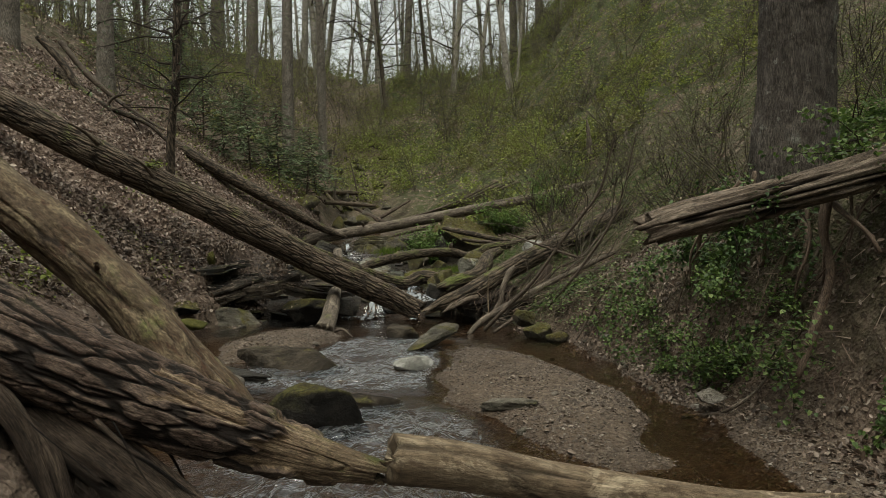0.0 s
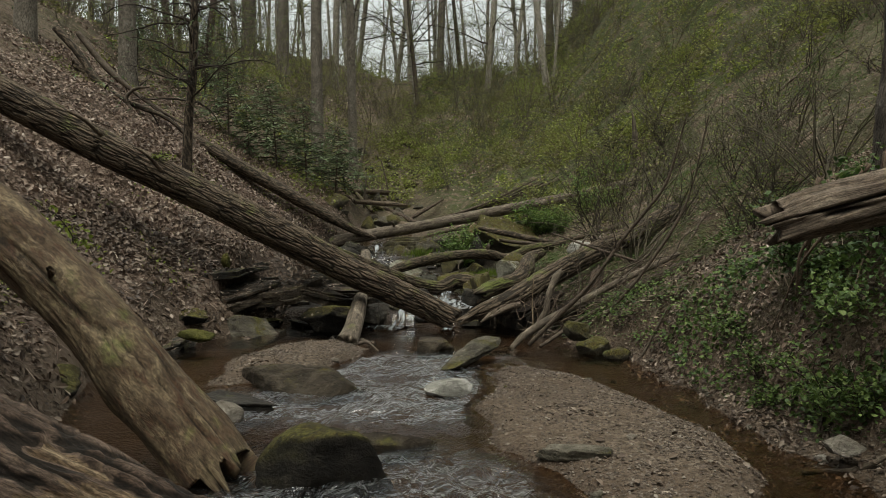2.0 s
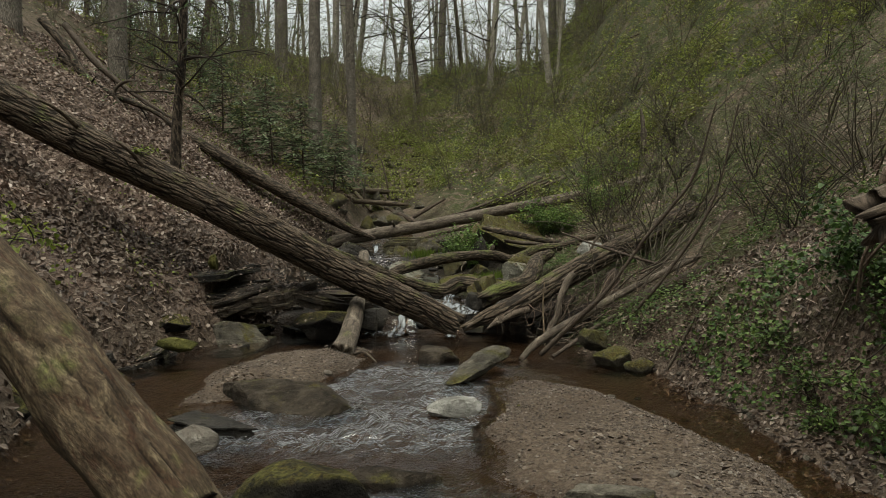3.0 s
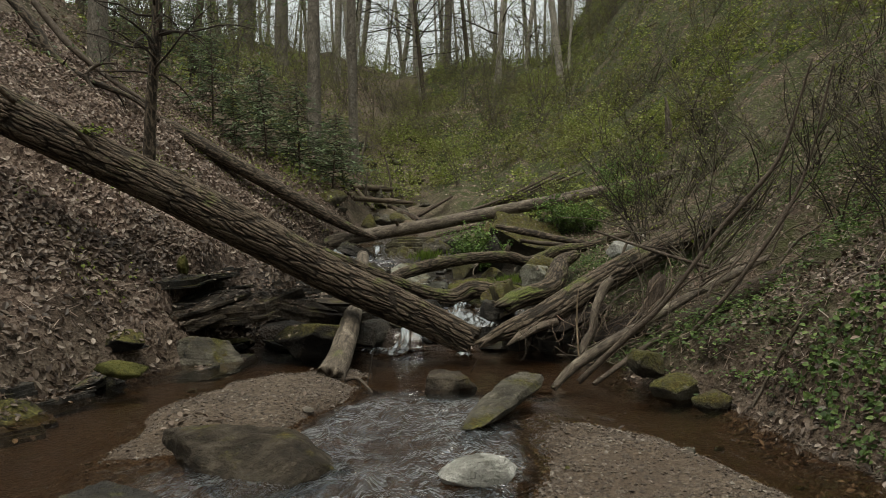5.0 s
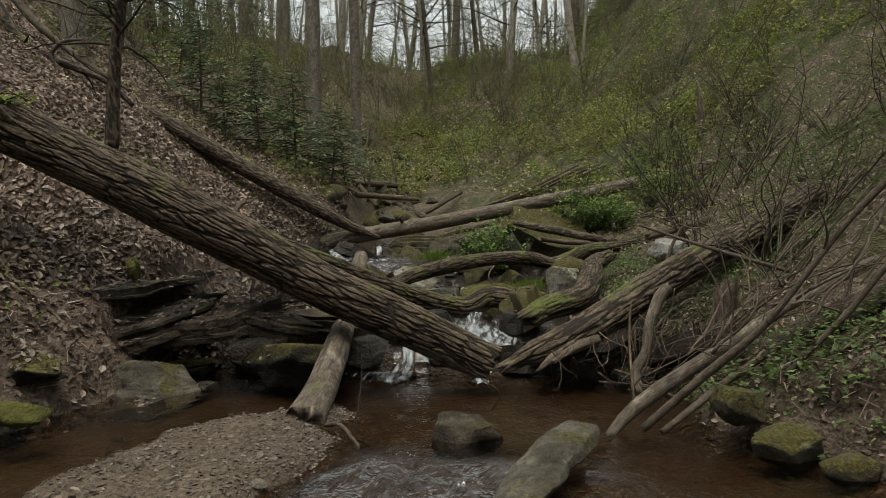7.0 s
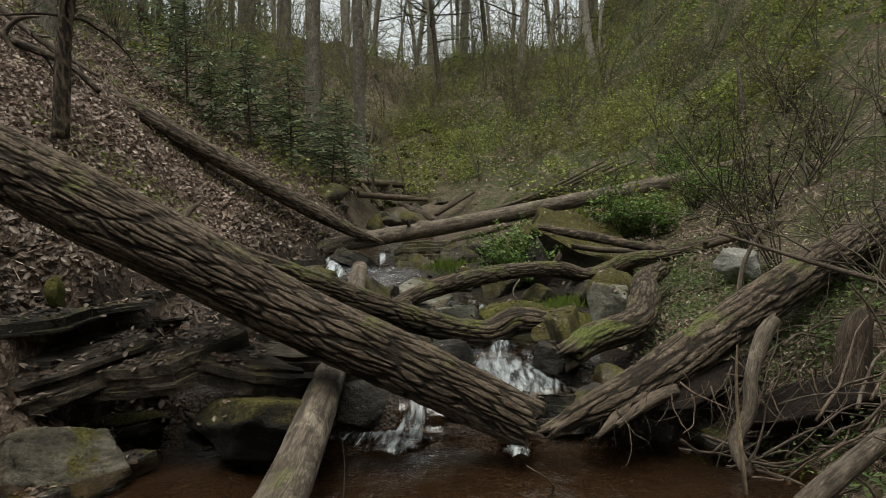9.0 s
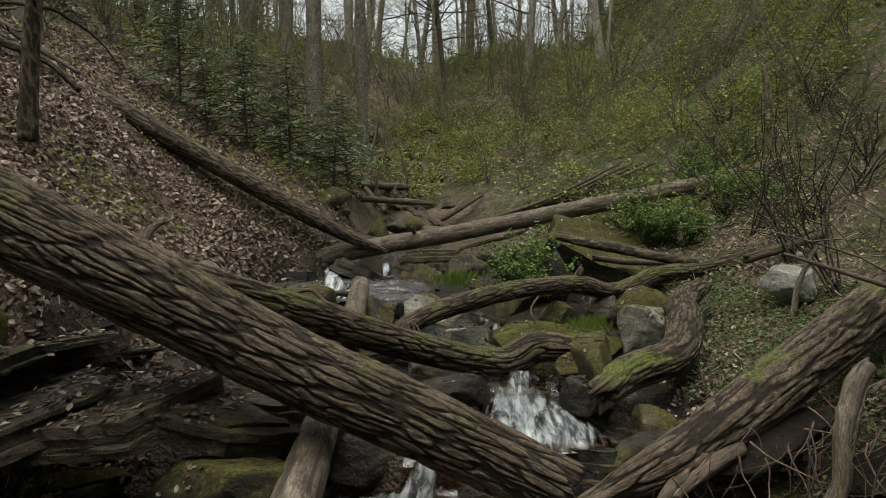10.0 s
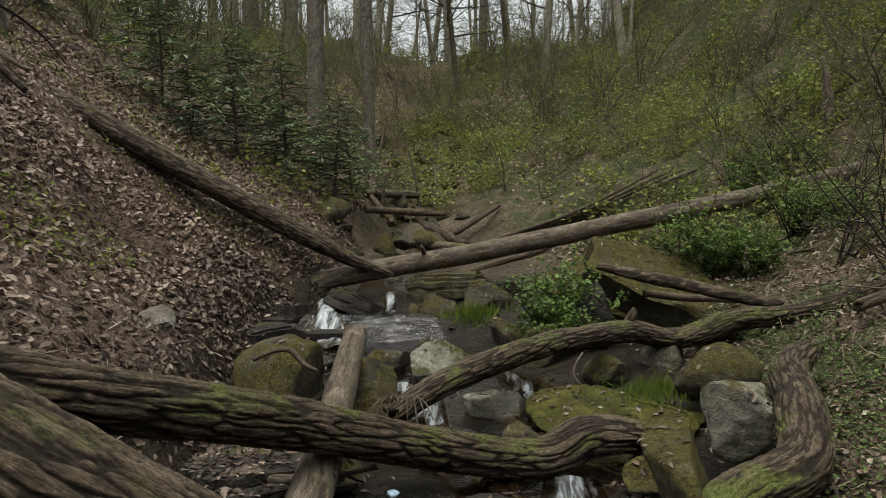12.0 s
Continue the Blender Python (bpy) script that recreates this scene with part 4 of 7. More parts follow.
rock("boulder", "big mossy boulder behind the grey pole", (-2.45, 12.7, 0.55), (0.42, 0.4, 0.42), (0, 0, 0), ROCK_MOSS, 10)
rock("boulder", "big mossy boulder behind the grey pole", (-1.85, 12.55, 0.5), (0.32, 0.35, 0.36), (0, 0, 50), ROCK_MOSS, 11)
rock("boulder", "broad pale stone with mossy sides in the run", (-1.4, 13.65, 0.56), (0.5, 0.38, 0.25), (0, 0, 20), ROCK_LICHEN, 12, sharp=1.0)
rock("boulder", "rounded brown mossy boulder by the small fall", (-1.65, 15.35, 0.78), (0.4, 0.38, 0.34), (0, 0, 0), ROCK_MOSS, 13)
rock("boulder", "pointed grey stone with moss in the run", (-0.92, 12.8, 0.42), (0.32, 0.28, 0.28), (0, 20, 30), ROCK_LICHEN, 14, sharp=1.0)
rock("boulder", "upright slab covered in yellow-green moss", (0.05, 11.5, 0.4), (0.22, 0.66, 0.34), (18, 0, -6), ROCK_BOULDER, 15, sharp=0.8)
rock("boulder", "light grey stone with lichen leaning on a mossy slab", (0.44, 11.85, 0.66), (0.24, 0.32, 0.24), (20, 10, 20), ROCK_LICHEN, 16, sharp=1.0)
for kx, (x, y, a, b, h) in enumerate(((-0.55, 14.0, 0.3, 0.25, 0.22), (-1.05, 15.5, 0.34, 0.3, 0.26), (-0.3, 15.8, 0.4, 0.3, 0.25), (0.95, 13.75, 0.3, 0.2, 0.18), (-1.95, 13.75, 0.3, 0.24, 0.2), (-0.75, 12.35, 0.22, 0.2, 0.16), (-0.1, 13.4, 0.28, 0.22, 0.16), (0.45, 13.7, 0.26, 0.2, 0.18), (-1.45, 13.6, 0.2, 0.16, 0.15), (-0.2, 16.4, 0.4, 0.3, 0.28), (-1.3, 11.9, 0.22, 0.16, 0.13), (-1.75, 11.5, 0.25, 0.2, 0.14), (0.3, 10.85, 0.22, 0.18, 0.16), (-2.75, 13.9, 0.3, 0.22, 0.2), (-1.0, 10.7, 0.2, 0.15, 0.12))):
    rock("boulder", "mossy angular stone in the upper creek", (x, y, float(ground(x, y)) + h * 0.35), (a, b, h), (6 * (kx % 3) - 6, 10 - 7 * (kx % 4), 47 * kx), (ROCK_MOSS, ROCK_GREY, ROCK_MOSS)[kx % 3], 750 + kx, 4, 1.0, group="upper creek boulders")
rock("white_rock", "whitish jagged rock in the green bank", (1.6, 12.0, 1.0), (0.24, 0.18, 0.22), (0, 25, 0), ROCK_WHITE, 17, sharp=1.0)
rock("ledge_slab", "flat grey ledge on the green bank", (1.3, 15.9, 1.5), (0.7, 0.5, 0.2), (0, 0, 10), ROCK_GREY, 18, sharp=0.9)


# ---- leaves, twigs and plants: shared builders ----
LEAF_OAK = (np.array([(0, 0, 0), (-0.24, 0.3, 0.09), (-0.27, 0.68, 0.12), (0, 1, 0.02), (0.27, 0.66, 0.10), (0.22, 0.3, 0.12)]), np.array([(0, 3, 2), (0, 2, 1), (0, 4, 3), (0, 5, 4)]))
LEAF_HEART = (np.array([(0, 0, 0), (-0.42, 0.12, 0.06), (-0.36, 0.6, 0.08), (0, 1, -0.06), (0.36, 0.6, 0.08), (0.42, 0.12, 0.06)]), np.array([(0, 3, 2), (0, 2, 1), (0, 4, 3), (0, 5, 4)]))
LEAF_SMALL = (np.array([(0, 0, 0), (-0.28, 0.5, 0.08), (0, 1, 0), (0.28, 0.5, 0.08)]), np.array([(0, 2, 1), (0, 3, 2)]))
BLADE = (np.array([(-0.014, 0, 0), (0.014, 0, 0), (0.012, 0.6, 0.05), (0, 1, 0.25)]), np.array([(0, 1, 2), (0, 2, 3)]))
SPRAY = (np.array([(0, 0, 0), (-0.16, 0.4, -0.02), (-0.07, 0.38, 0), (-0.12, 0.75, -0.04), (0, 1, -0.08), (0.12, 0.72, -0.04), (0.07, 0.38, 0), (0.16, 0.42, -0.02)]),
         np.array([(0, 2, 1), (2, 4, 3), (0, 6, 2), (2, 6, 4), (6, 5, 4), (0, 7, 6)]))


def turns(yaw, pitch, roll):
    """Rotation matrices: yaw about z, then pitch about x, then roll about y."""
    cy, sy, cp, sp, cr, sr = np.cos(yaw), np.sin(yaw), np.cos(pitch), np.sin(pitch), np.cos(roll), np.sin(roll)
    o, z = np.ones_like(cy), np.zeros_like(cy)
    rz = np.stack([np.stack([cy, -sy, z], -1), np.stack([sy, cy, z], -1), np.stack([z, z, o], -1)], -2)
    rx = np.stack([np.stack([o, z, z], -1), np.stack([z, cp, -sp], -1), np.stack([z, sp, cp], -1)], -2)
    ry = np.stack([np.stack([cr, z, sr], -1), np.stack([z, o, z], -1), np.stack([-sr, z, cr], -1)], -2)
    return rz @ rx @ ry


def tilt_to(nrm):
    """Rotations that carry z onto the given normals."""
    z = nrm / np.linalg.norm(nrm, axis=1)[:, None]
    a = np.cross(np.tile((0.0, 1.0, 0.0), (len(z), 1)), z)
    a /= np.linalg.norm(a, axis=1)[:, None]
    return np.stack([a, np.cross(z, a), z], -1)


def spread(shape, pos, size, rot):
    """Copies of one small leaf as verts and triangles."""
    tv, tf = shape
    v = np.einsum("nij,kj->nki", rot, tv) * np.asarray(size)[:, None, None] + np.asarray(pos)[:, None]
    f = tf[None] + (np.arange(len(pos)) * len(tv))[:, None, None]
    return v.reshape(-1, 3), f.reshape(-1, 3)


def ground_normal(x, y, e=0.12):
    gx = (ground(x + e, y) - ground(x - e, y)) / (2 * e)
    gy = (ground(x, y + e) - ground(x, y - e)) / (2 * e)
    return np.stack([-gx, -gy, np.ones_like(gx)], -1)


def sample(n, x0, x1, y0, y1, keep, rng):
    """About n points of a rectangle, kept with the chance that keep(x, y) gives."""
    out = np.zeros((0, 2))
    for _ in range(40):
        p = np.stack([rng.uniform(x0, x1, n), rng.uniform(y0, y1, n)], -1)
        out = np.concatenate([out, p[rng.random(n) < keep(p[:, 0], p[:, 1])]])
        if len(out) >= n:
            break
    return out[:n, 0], out[:n, 1]


def lay_leaves(name, label, shape, mat, x, y, lo, hi, lift, jitter, rng, kind="stuff", category="leaves"):
    n = len(x)
    z = ground(x, y) + rng.uniform(0, 1, n) ** 2 * lift + 0.004
    rot = tilt_to(ground_normal(x, y)) @ turns(rng.uniform(0, 6.283, n), rng.normal(0, jitter, n), rng.normal(0, jitter, n))
    v, f = spread(shape, np.stack([x, y, z], -1), rng.uniform(lo, hi, n), rot)
    return tagged(new(name, quick_mesh(name, v, f, mat, smooth_on=False)), label, category, kind=kind)


def thin_tube(path, r0, r1, sides=4):
    """A twig along an array of points."""
    path = np.asarray(path, float)
    tan, u, v = frames(path)
    r = np.linspace(r0, r1, len(path))
    th = np.linspace(0, 2 * math.pi, sides, endpoint=False)
    V = path[:, None] + r[:, None, None] * (np.cos(th)[None, :, None] * u[:, None] + np.sin(th)[None, :, None] * v[:, None])
    n = len(path)
    i, j = np.meshgrid(np.arange(n - 1), np.arange(sides), indexing="ij")
    F = np.stack([i * sides + j, i * sides + (j + 1) % sides, (i + 1) * sides + (j + 1) % sides, (i + 1) * sides + j], -1).reshape(-1, 4)
    return V.reshape(-1, 3), F[:, ::-1]


def wander(start, way, length, n, rng, bend=0.25, sag=0.0):
    """Points of a crooked twig."""
    p, d = [np.array(start, float)], np.array(way, float)
    d /= np.linalg.norm(d)
    for _ in range(n):
        d = d + rng.normal(0, bend, 3) + np.array((0, 0, -sag))
        d /= np.linalg.norm(d)
        p.append(p[-1] + d * length / n)
    return np.array(p)


def outside_creek(x, y):
    return np.maximum(left_foot(y) - x, 0) + np.maximum(x - right_foot(y), 0)


def scatter_litter():
    rng = np.random.default_rng(11)

    def left(x, y):
        d = left_foot(y) - x
        near = np.clip(1.25 - np.hypot(x + 3, y - 10) / 13, 0.12, 1)
        damp = 1 - 0.8 * (1 - smooth(0.3, 1.3, d)) * (1 - smooth(6.4, 7.6, y))
        return smooth(-0.15, 0.15, d) * near * damp * smooth(0.25, 0.5, hollow(x, y)) * smooth(0.8, 1.6, den(x, y)) * (0.25 + 0.75 * smooth(-0.25, 0.15, fbm(x * 0.9, y * 0.9, 0, 3, 77)))
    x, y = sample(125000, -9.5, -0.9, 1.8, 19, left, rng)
    # the lower leaves get a darker colour for both damp and tree shade
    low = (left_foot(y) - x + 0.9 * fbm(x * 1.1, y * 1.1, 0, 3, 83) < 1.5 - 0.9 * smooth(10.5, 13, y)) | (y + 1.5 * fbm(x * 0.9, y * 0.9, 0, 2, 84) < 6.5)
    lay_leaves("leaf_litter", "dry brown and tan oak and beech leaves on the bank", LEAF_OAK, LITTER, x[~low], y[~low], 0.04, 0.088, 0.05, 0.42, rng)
    lay_leaves("leaf_litter", "damp leaves coloured darker for tree shade on the lower bank", LEAF_OAK, DAMP, x[low], y[low], 0.04, 0.085, 0.05, 0.42, rng)

    def right(x, y):
        d = x - right_foot(y)
        return smooth(0.0, 0.3, d) * np.clip(1.2 - np.hypot(x - 1.5, y - 8) / 12, 0.1, 1) * (0.15 + 0.85 * smooth(-0.1, 0.25, fbm(x * 1.1, y * 1.1, 0, 3, 78)))
    x, y = sample(38000, -0.6, 8, 2.4, 19, right, rng)
    lay_leaves("leaf_litter", "scattered dry leaves among the green plants", LEAF_OAK, LITTER, x, y, 0.022, 0.055, 0.05, 0.5, rng)

    def shore(x, y):
        return smooth(-0.6, 0.05, x - right_foot(y)) * (0.3 + 0.65 * smooth(-0.2, 0.2, fbm(x * 1.7, y * 1.7, 0, 3, 82)))
    x, y = sample(14000, 1.3, 3.4, 2.2, 8.2, shore, rng)
    lay_leaves("leaf_litter", "damp brown leaf litter on the shore under the bank", LEAF_OAK, DAMP, x, y, 0.02, 0.055, 0.03, 0.5, rng)
    sliver = (np.array([(-0.03, 0, 0), (0.03, 0, 0), (0.025, 1, 0.03), (-0.02, 0.9, 0.04)]), np.array([(0, 1, 2), (0, 2, 3)]))
    x, y = sample(26000, -8, 7, 2.5, 18, lambda x, y: smooth(0.05, 0.4, outside_creek(x, y)) * np.clip(1.2 - np.hypot(x, y - 9) / 11, 0.1, 1), rng)
    lay_leaves("twig_litter", "fine twig bits and stalks strewn on the ground", sliver, LITTER, x, y, 0.04, 0.15, 0.04, 0.25, rng, category="twigs")

    def stones(x, y):
        return (outside_creek(x, y) < 0.4) * smooth(-0.03, 0.1, ground(x, y) - water_level(y)) * (0.1 + 0.9 * smooth(0.0, 0.3, fbm(x * 2, y * 2, 0, 3, 79)))
    x, y = sample(900, -3.2, 2.2, 3, 17, stones, rng)
    lay_leaves("leaf_litter", "wet dead leaves caught between creek stones", LEAF_OAK, DAMP, x, y, 0.03, 0.06, 0.02, 0.3, rng)

    def far(x, y):
        return (outside_creek(x, y) > 0.3) * (0.1 + 0.9 * smooth(-0.1, 0.25, fbm(x * 0.6, y * 0.6, 0, 3, 80)))
    x, y = sample(14000, -14, 1, 17, 36, far, rng)
    lay_leaves("leaf_litter", "brown leaf litter far up the ravine", LEAF_OAK, LITTER, x, y, 0.07, 0.13, 0.06, 0.5, rng)


def scatter_green():
    rng = np.random.default_rng(12)

    def patchy(x, y):
        d = x - right_foot(y)
        return smooth(0.05, 0.5, d) * np.clip(1.2 - np.hypot(x - 2, y - 7) / 12, 0.15, 1) * smooth(-0.12, 0.2, fbm(x * 0.8, y * 0.8, 0, 4, 90)) * np.where(y > 8.5, 0.75, 1.0) * (1 - 0.6 * smooth(6.2, 6.8, y) * (1 - smooth(8.5, 9.5, y)))
    x, y = sample(15000, -0.4, 8.5, 2.6, 19, patchy, rng)
    # each plant: a rosette of stalked leaves
    k = 9
    n = len(x)
    tall = rng.uniform(0.04, 0.2, n) * np.where(y > 9, 0.6, 1.0) * (1 + 0.8 * smooth(0.1, 0.4, fbm(x * 0.7, y * 0.7, 0, 2, 91)))
    az = rng.uniform(0, 6.283, (n, k))
    h = tall[:, None] * rng.uniform(0.25, 1, (n, k))
    out = rng.uniform(0.02, 0.12, (n, k)) * (1.2 - h / h.max())
    px, py = x[:, None] + np.cos(az) * out, y[:, None] + np.sin(az) * out
    pz = ground(x, y)[:, None] + h
    m = n * k
    rot = turns(az.ravel() - 1.57, rng.normal(-0.15, 0.3, m), rng.normal(0, 0.25, m))
    v, f = spread(LEAF_HEART, np.stack([px, py, pz], -1).reshape(-1, 3), rng.uniform(0.016, 0.042, m) * np.where(np.repeat(y, k) > 9, 0.7, 1.0), rot)
    tagged(new("ground_plants", quick_mesh("ground_plants", v, f, GREEN, smooth_on=False)), "low fresh-green leafy plants on the bank", "plants", kind="stuff")

    def nearbank(x, y):
        return smooth(-0.1, 0.25, x - right_foot(y)) * smooth(-0.1, 0.22, fbm(x * 1.4, y * 1.4, 0, 4, 93)) * (1 - 0.6 * smooth(5.6, 7.0, y))
    x, y = sample(5200, 1.6, 3.6, 3.6, 7.2, nearbank, rng)
    lay_leaves("ground_plants", "dense green leaves covering the near bank", LEAF_HEART, GREEN, x, y, 0.02, 0.045, 0.16, 0.5, rng, category="plants")

    def leftside(x, y):
        d = left_foot(y) - x
        return smooth(0.4, 1.2, d) * smooth(0.12, 0.32, fbm(x * 0.7, y * 0.7, 0, 4, 95))
    x, y = sample(7000, -9, -2, 4, 19, leftside, rng)
    lay_leaves("ground_plants", "sparse small green plants between dead leaves", LEAF_HEART, BUDS, x, y, 0.018, 0.045, 0.12, 0.5, rng, category="plants")

    def far(x, y):
        return np.maximum(smooth(0.2, 1.5, outside_creek(x, y)), smooth(20, 30, y)) * (0.15 + 0.85 * smooth(-0.1, 0.25, fbm(x * 0.45, y * 0.45, 0, 4, 96))) * np.where(x < -4, 0.25, 1) * smooth(15.5, 19, y)
    # low domed clumps of small leaves, uneven in size, with bare litter between them
    cx, cy = sample(3600, -14, 16, 16, 50, far, rng)
    k = 46
    wide = rng.uniform(0.15, 0.6, len(cx)) * np.where(cy > 24, 1.3, 1.0)
    x = (cx[:, None] + rng.normal(0, 0.55, (len(cx), k)) * wide[:, None]).ravel()
    y = (cy[:, None] + rng.normal(0, 0.55, (len(cx), k)) * wide[:, None]).ravel()
    off = np.hypot(x - np.repeat(cx, k), y - np.repeat(cy, k)) / np.repeat(wide, k)
    z = ground(x, y) + np.repeat(wide, k) * 1.3 * np.clip(1 - off * 0.6, 0.05, 1) * rng.uniform(0.4, 1.15, len(x))
    m = len(x)
    v, f = spread(LEAF_HEART, np.stack([x, y, z], -1), rng.uniform(0.04, 0.085, m), turns(rng.uniform(0, 6.283, m), rng.normal(0.2, 0.5, m), rng.normal(0, 0.5, m)))
    tagged(new("hillside_plants", quick_mesh("hillside_plants", v, f, HAZE, smooth_on=False)), "hazy spring-green undergrowth over the ravine sides", "plants", kind="stuff")


# ---- shrubs ----
def shrub_thing(name, label, height, stems, leaves, leaf_size, mat, seed, spreadout=0.5, shape=LEAF_SMALL, category="shrub", group="", sag=0.03, twig=TWIG):
    """Arching stems from one foot with small leaves along them; built at the origin."""
    rng = np.random.default_rng(seed)
    t = thing(name, label=label, category=category, group=group)
    tw, pos, ways = [], [], []
    for _ in range(stems):
        a = rng.uniform(0, 6.283)
        p = wander((rng.normal(0, 0.05), rng.normal(0, 0.05), -0.05), (math.cos(a) * spreadout, math.sin(a) * spreadout, 1), height * rng.uniform(0.6, 1.1), 7, rng, 0.16, sag)
        tw.append(thin_tube(p, 0.008 * height ** 0.5, 0.002, 3))
        for _ in range(3):
            q = p[rng.integers(2, 7)]
            b = wander(q, (rng.normal(0, 1), rng.normal(0, 1), 0.5), height * rng.uniform(0.15, 0.4), 4, rng, 0.2)
            tw.append(thin_tube(b, 0.004 * height ** 0.5, 0.0015, 3))
            pos += [b[j] + rng.normal(0, 0.02, 3) for j in rng.integers(1, 5, max(1, leaves // 4))]
        pos += [p[j] + rng.normal(0, 0.03, 3) for j in rng.integers(2, 8, max(1, leaves // 4))]
    v, f = merge(tw)
    tagged(part("twigwork", quick_mesh("twigwork", v, f, twig, np.zeros((len(f), 4, 2))), t), kind="stuff")
    pos = np.array(pos)
    m = len(pos)
    v, f = spread(shape, pos, rng.uniform(0.6, 1.3, m) * leaf_size, turns(rng.uniform(0, 6.283, m), rng.normal(0, 0.5, m), rng.normal(0, 0.5, m)))
    tagged(part("foliage", quick_mesh("foliage", v, f, mat, smooth_on=False), t), kind="stuff")
    return t


def plant_many(kinds, spots, rng, lo=0.8, hi=1.25, sink=0.0):
    """Puts the built kinds at the spots, copies after the first of each."""
    used = set()
    for k, (x, y) in enumerate(spots):
        t = kinds[k % len(kinds)]
        s = rng.uniform(lo, hi)
        m = pose(x, y, float(ground(x, y)) - sink, rng.normal(0, 4), rng.normal(0, 4), rng.uniform(0, 360))
        if id(t) in used:
            c = copy_thing(t, m)
            c.scale = (s, s, s)
        else:
            used.add(id(t))
            t.matrix_world = m @ Matrix.Diagonal((s, s, s, 1))


def build_shrubs():
    rng = np.random.default_rng(14)
    haze = [shrub_thing("spicebush", "thin-twigged shrub with tiny yellow-green spring leaves", h, 8, 70, 0.038, HAZE, 200 + k, 0.55, group="hillside shrubs", twig=TWIG_PALE) for k, h in enumerate((1.3, 1.8, 2.6, 3.2))]

    def far(x, y):
        return np.maximum(smooth(0.5, 2, outside_creek(x, y)), smooth(22, 30, y)) * np.where(x < -3, 0.4, 1.0)
    x, y = sample(230, -13, 15, 16, 42, far, rng)
    plant_many(haze, np.stack([x, y], -1), rng)
    tall = [shrub_thing("sapling", "slender sapling thicket with pale spring leaves", h, 8, 72, 0.044, BUDS, 240 + k, 0.28, category="sapling", group="saplings", sag=0.0, twig=TWIG_PALE) for k, h in enumerate((4.0, 5.5, 3.0))]
    x, y = sample(190, -22, 14, 19, 58, lambda x, y: np.where(y > 38, 0.55, np.where(y > 27, 0.4, np.where(x < -6, 0.8, 0.0))), rng)
    plant_many(tall, np.stack([x, y], -1), rng)
    bare = [shrub_thing("bare_shrub", "nearly leafless brown shrub with thin tangled twigs", h, 14, 8, 0.035, BUDS, 210 + k, 0.7, group="bare shrubs", twig=(TWIG_PALE, TWIG, TWIG_PALE)[k]) for k, h in enumerate((0.9, 1.3, 1.7))]
    x, y = sample(95, -9, 11, 9, 33, lambda x, y: smooth(0.8, 1.5, outside_creek(x, y)) * np.where((x < 0) & (y < 21), 0, 1), rng)
    x2, y2 = sample(14, 2.0, 6.5, 7.8, 14, lambda x, y: smooth(0.9, 1.8, outside_creek(x, y)), rng)
    plant_many(bare, np.stack([np.append(x, x2), np.append(y, y2)], -1), rng)
    near = [shrub_thing("spicebush", "thin-twigged shrub with tiny fresh-green leaves on the bank", h, 7, 60, 0.022, HAZE, 250 + k, 0.6, group="shrubs on the green bank", twig=TWIG) for k, h in enumerate((0.8, 1.2, 1.6))]
    x, y = sample(30, 1.9, 7, 7.2, 16, lambda x, y: smooth(0.8, 1.6, outside_creek(x, y)), rng)
    plant_many(near, np.stack([x, y], -1), rng)
    low = [shrub_thing("leafy_bush", "dense low bush with bright green leaves", h, 18, 40, 0.034, GREEN, 220 + k, 0.8, LEAF_HEART, "bush", "green bushes on the bank", 0.08) for k, h in enumerate((0.4, 0.55, 0.7))]
    spots = [(2.2, 5.0), (2.45, 4.7), (2.6, 5.0), (1.95, 5.7), (2.7, 6.2), (2.9, 5.8), (2.35, 5.7), (2.0, 6.0), (2.5, 5.3)]
    plant_many(low, spots, rng, 0.7, 1.15, 0.05)
    spots = [(-0.35, 14.2), (-0.5, 14.4), (-0.2, 14.5), (1.3, 15.2), (1.6, 15.0), (2.3, 15.6), (2.6, 15.2), (1.1, 15.3), (3.0, 17.0), (2.6, 18.2), (3.1, 18.6), (3.4, 18.3)]
    plant_many([shrub_thing("leafy_weed", "upright fresh-green weed with toothed leaves", h, 16, 110, 0.034, FRESH, 230 + k, 0.35, LEAF_HEART, "plant", "upright green weeds") for k, h in enumerate((0.7, 0.85))], spots, rng, 0.8, 1.2, 0.03)


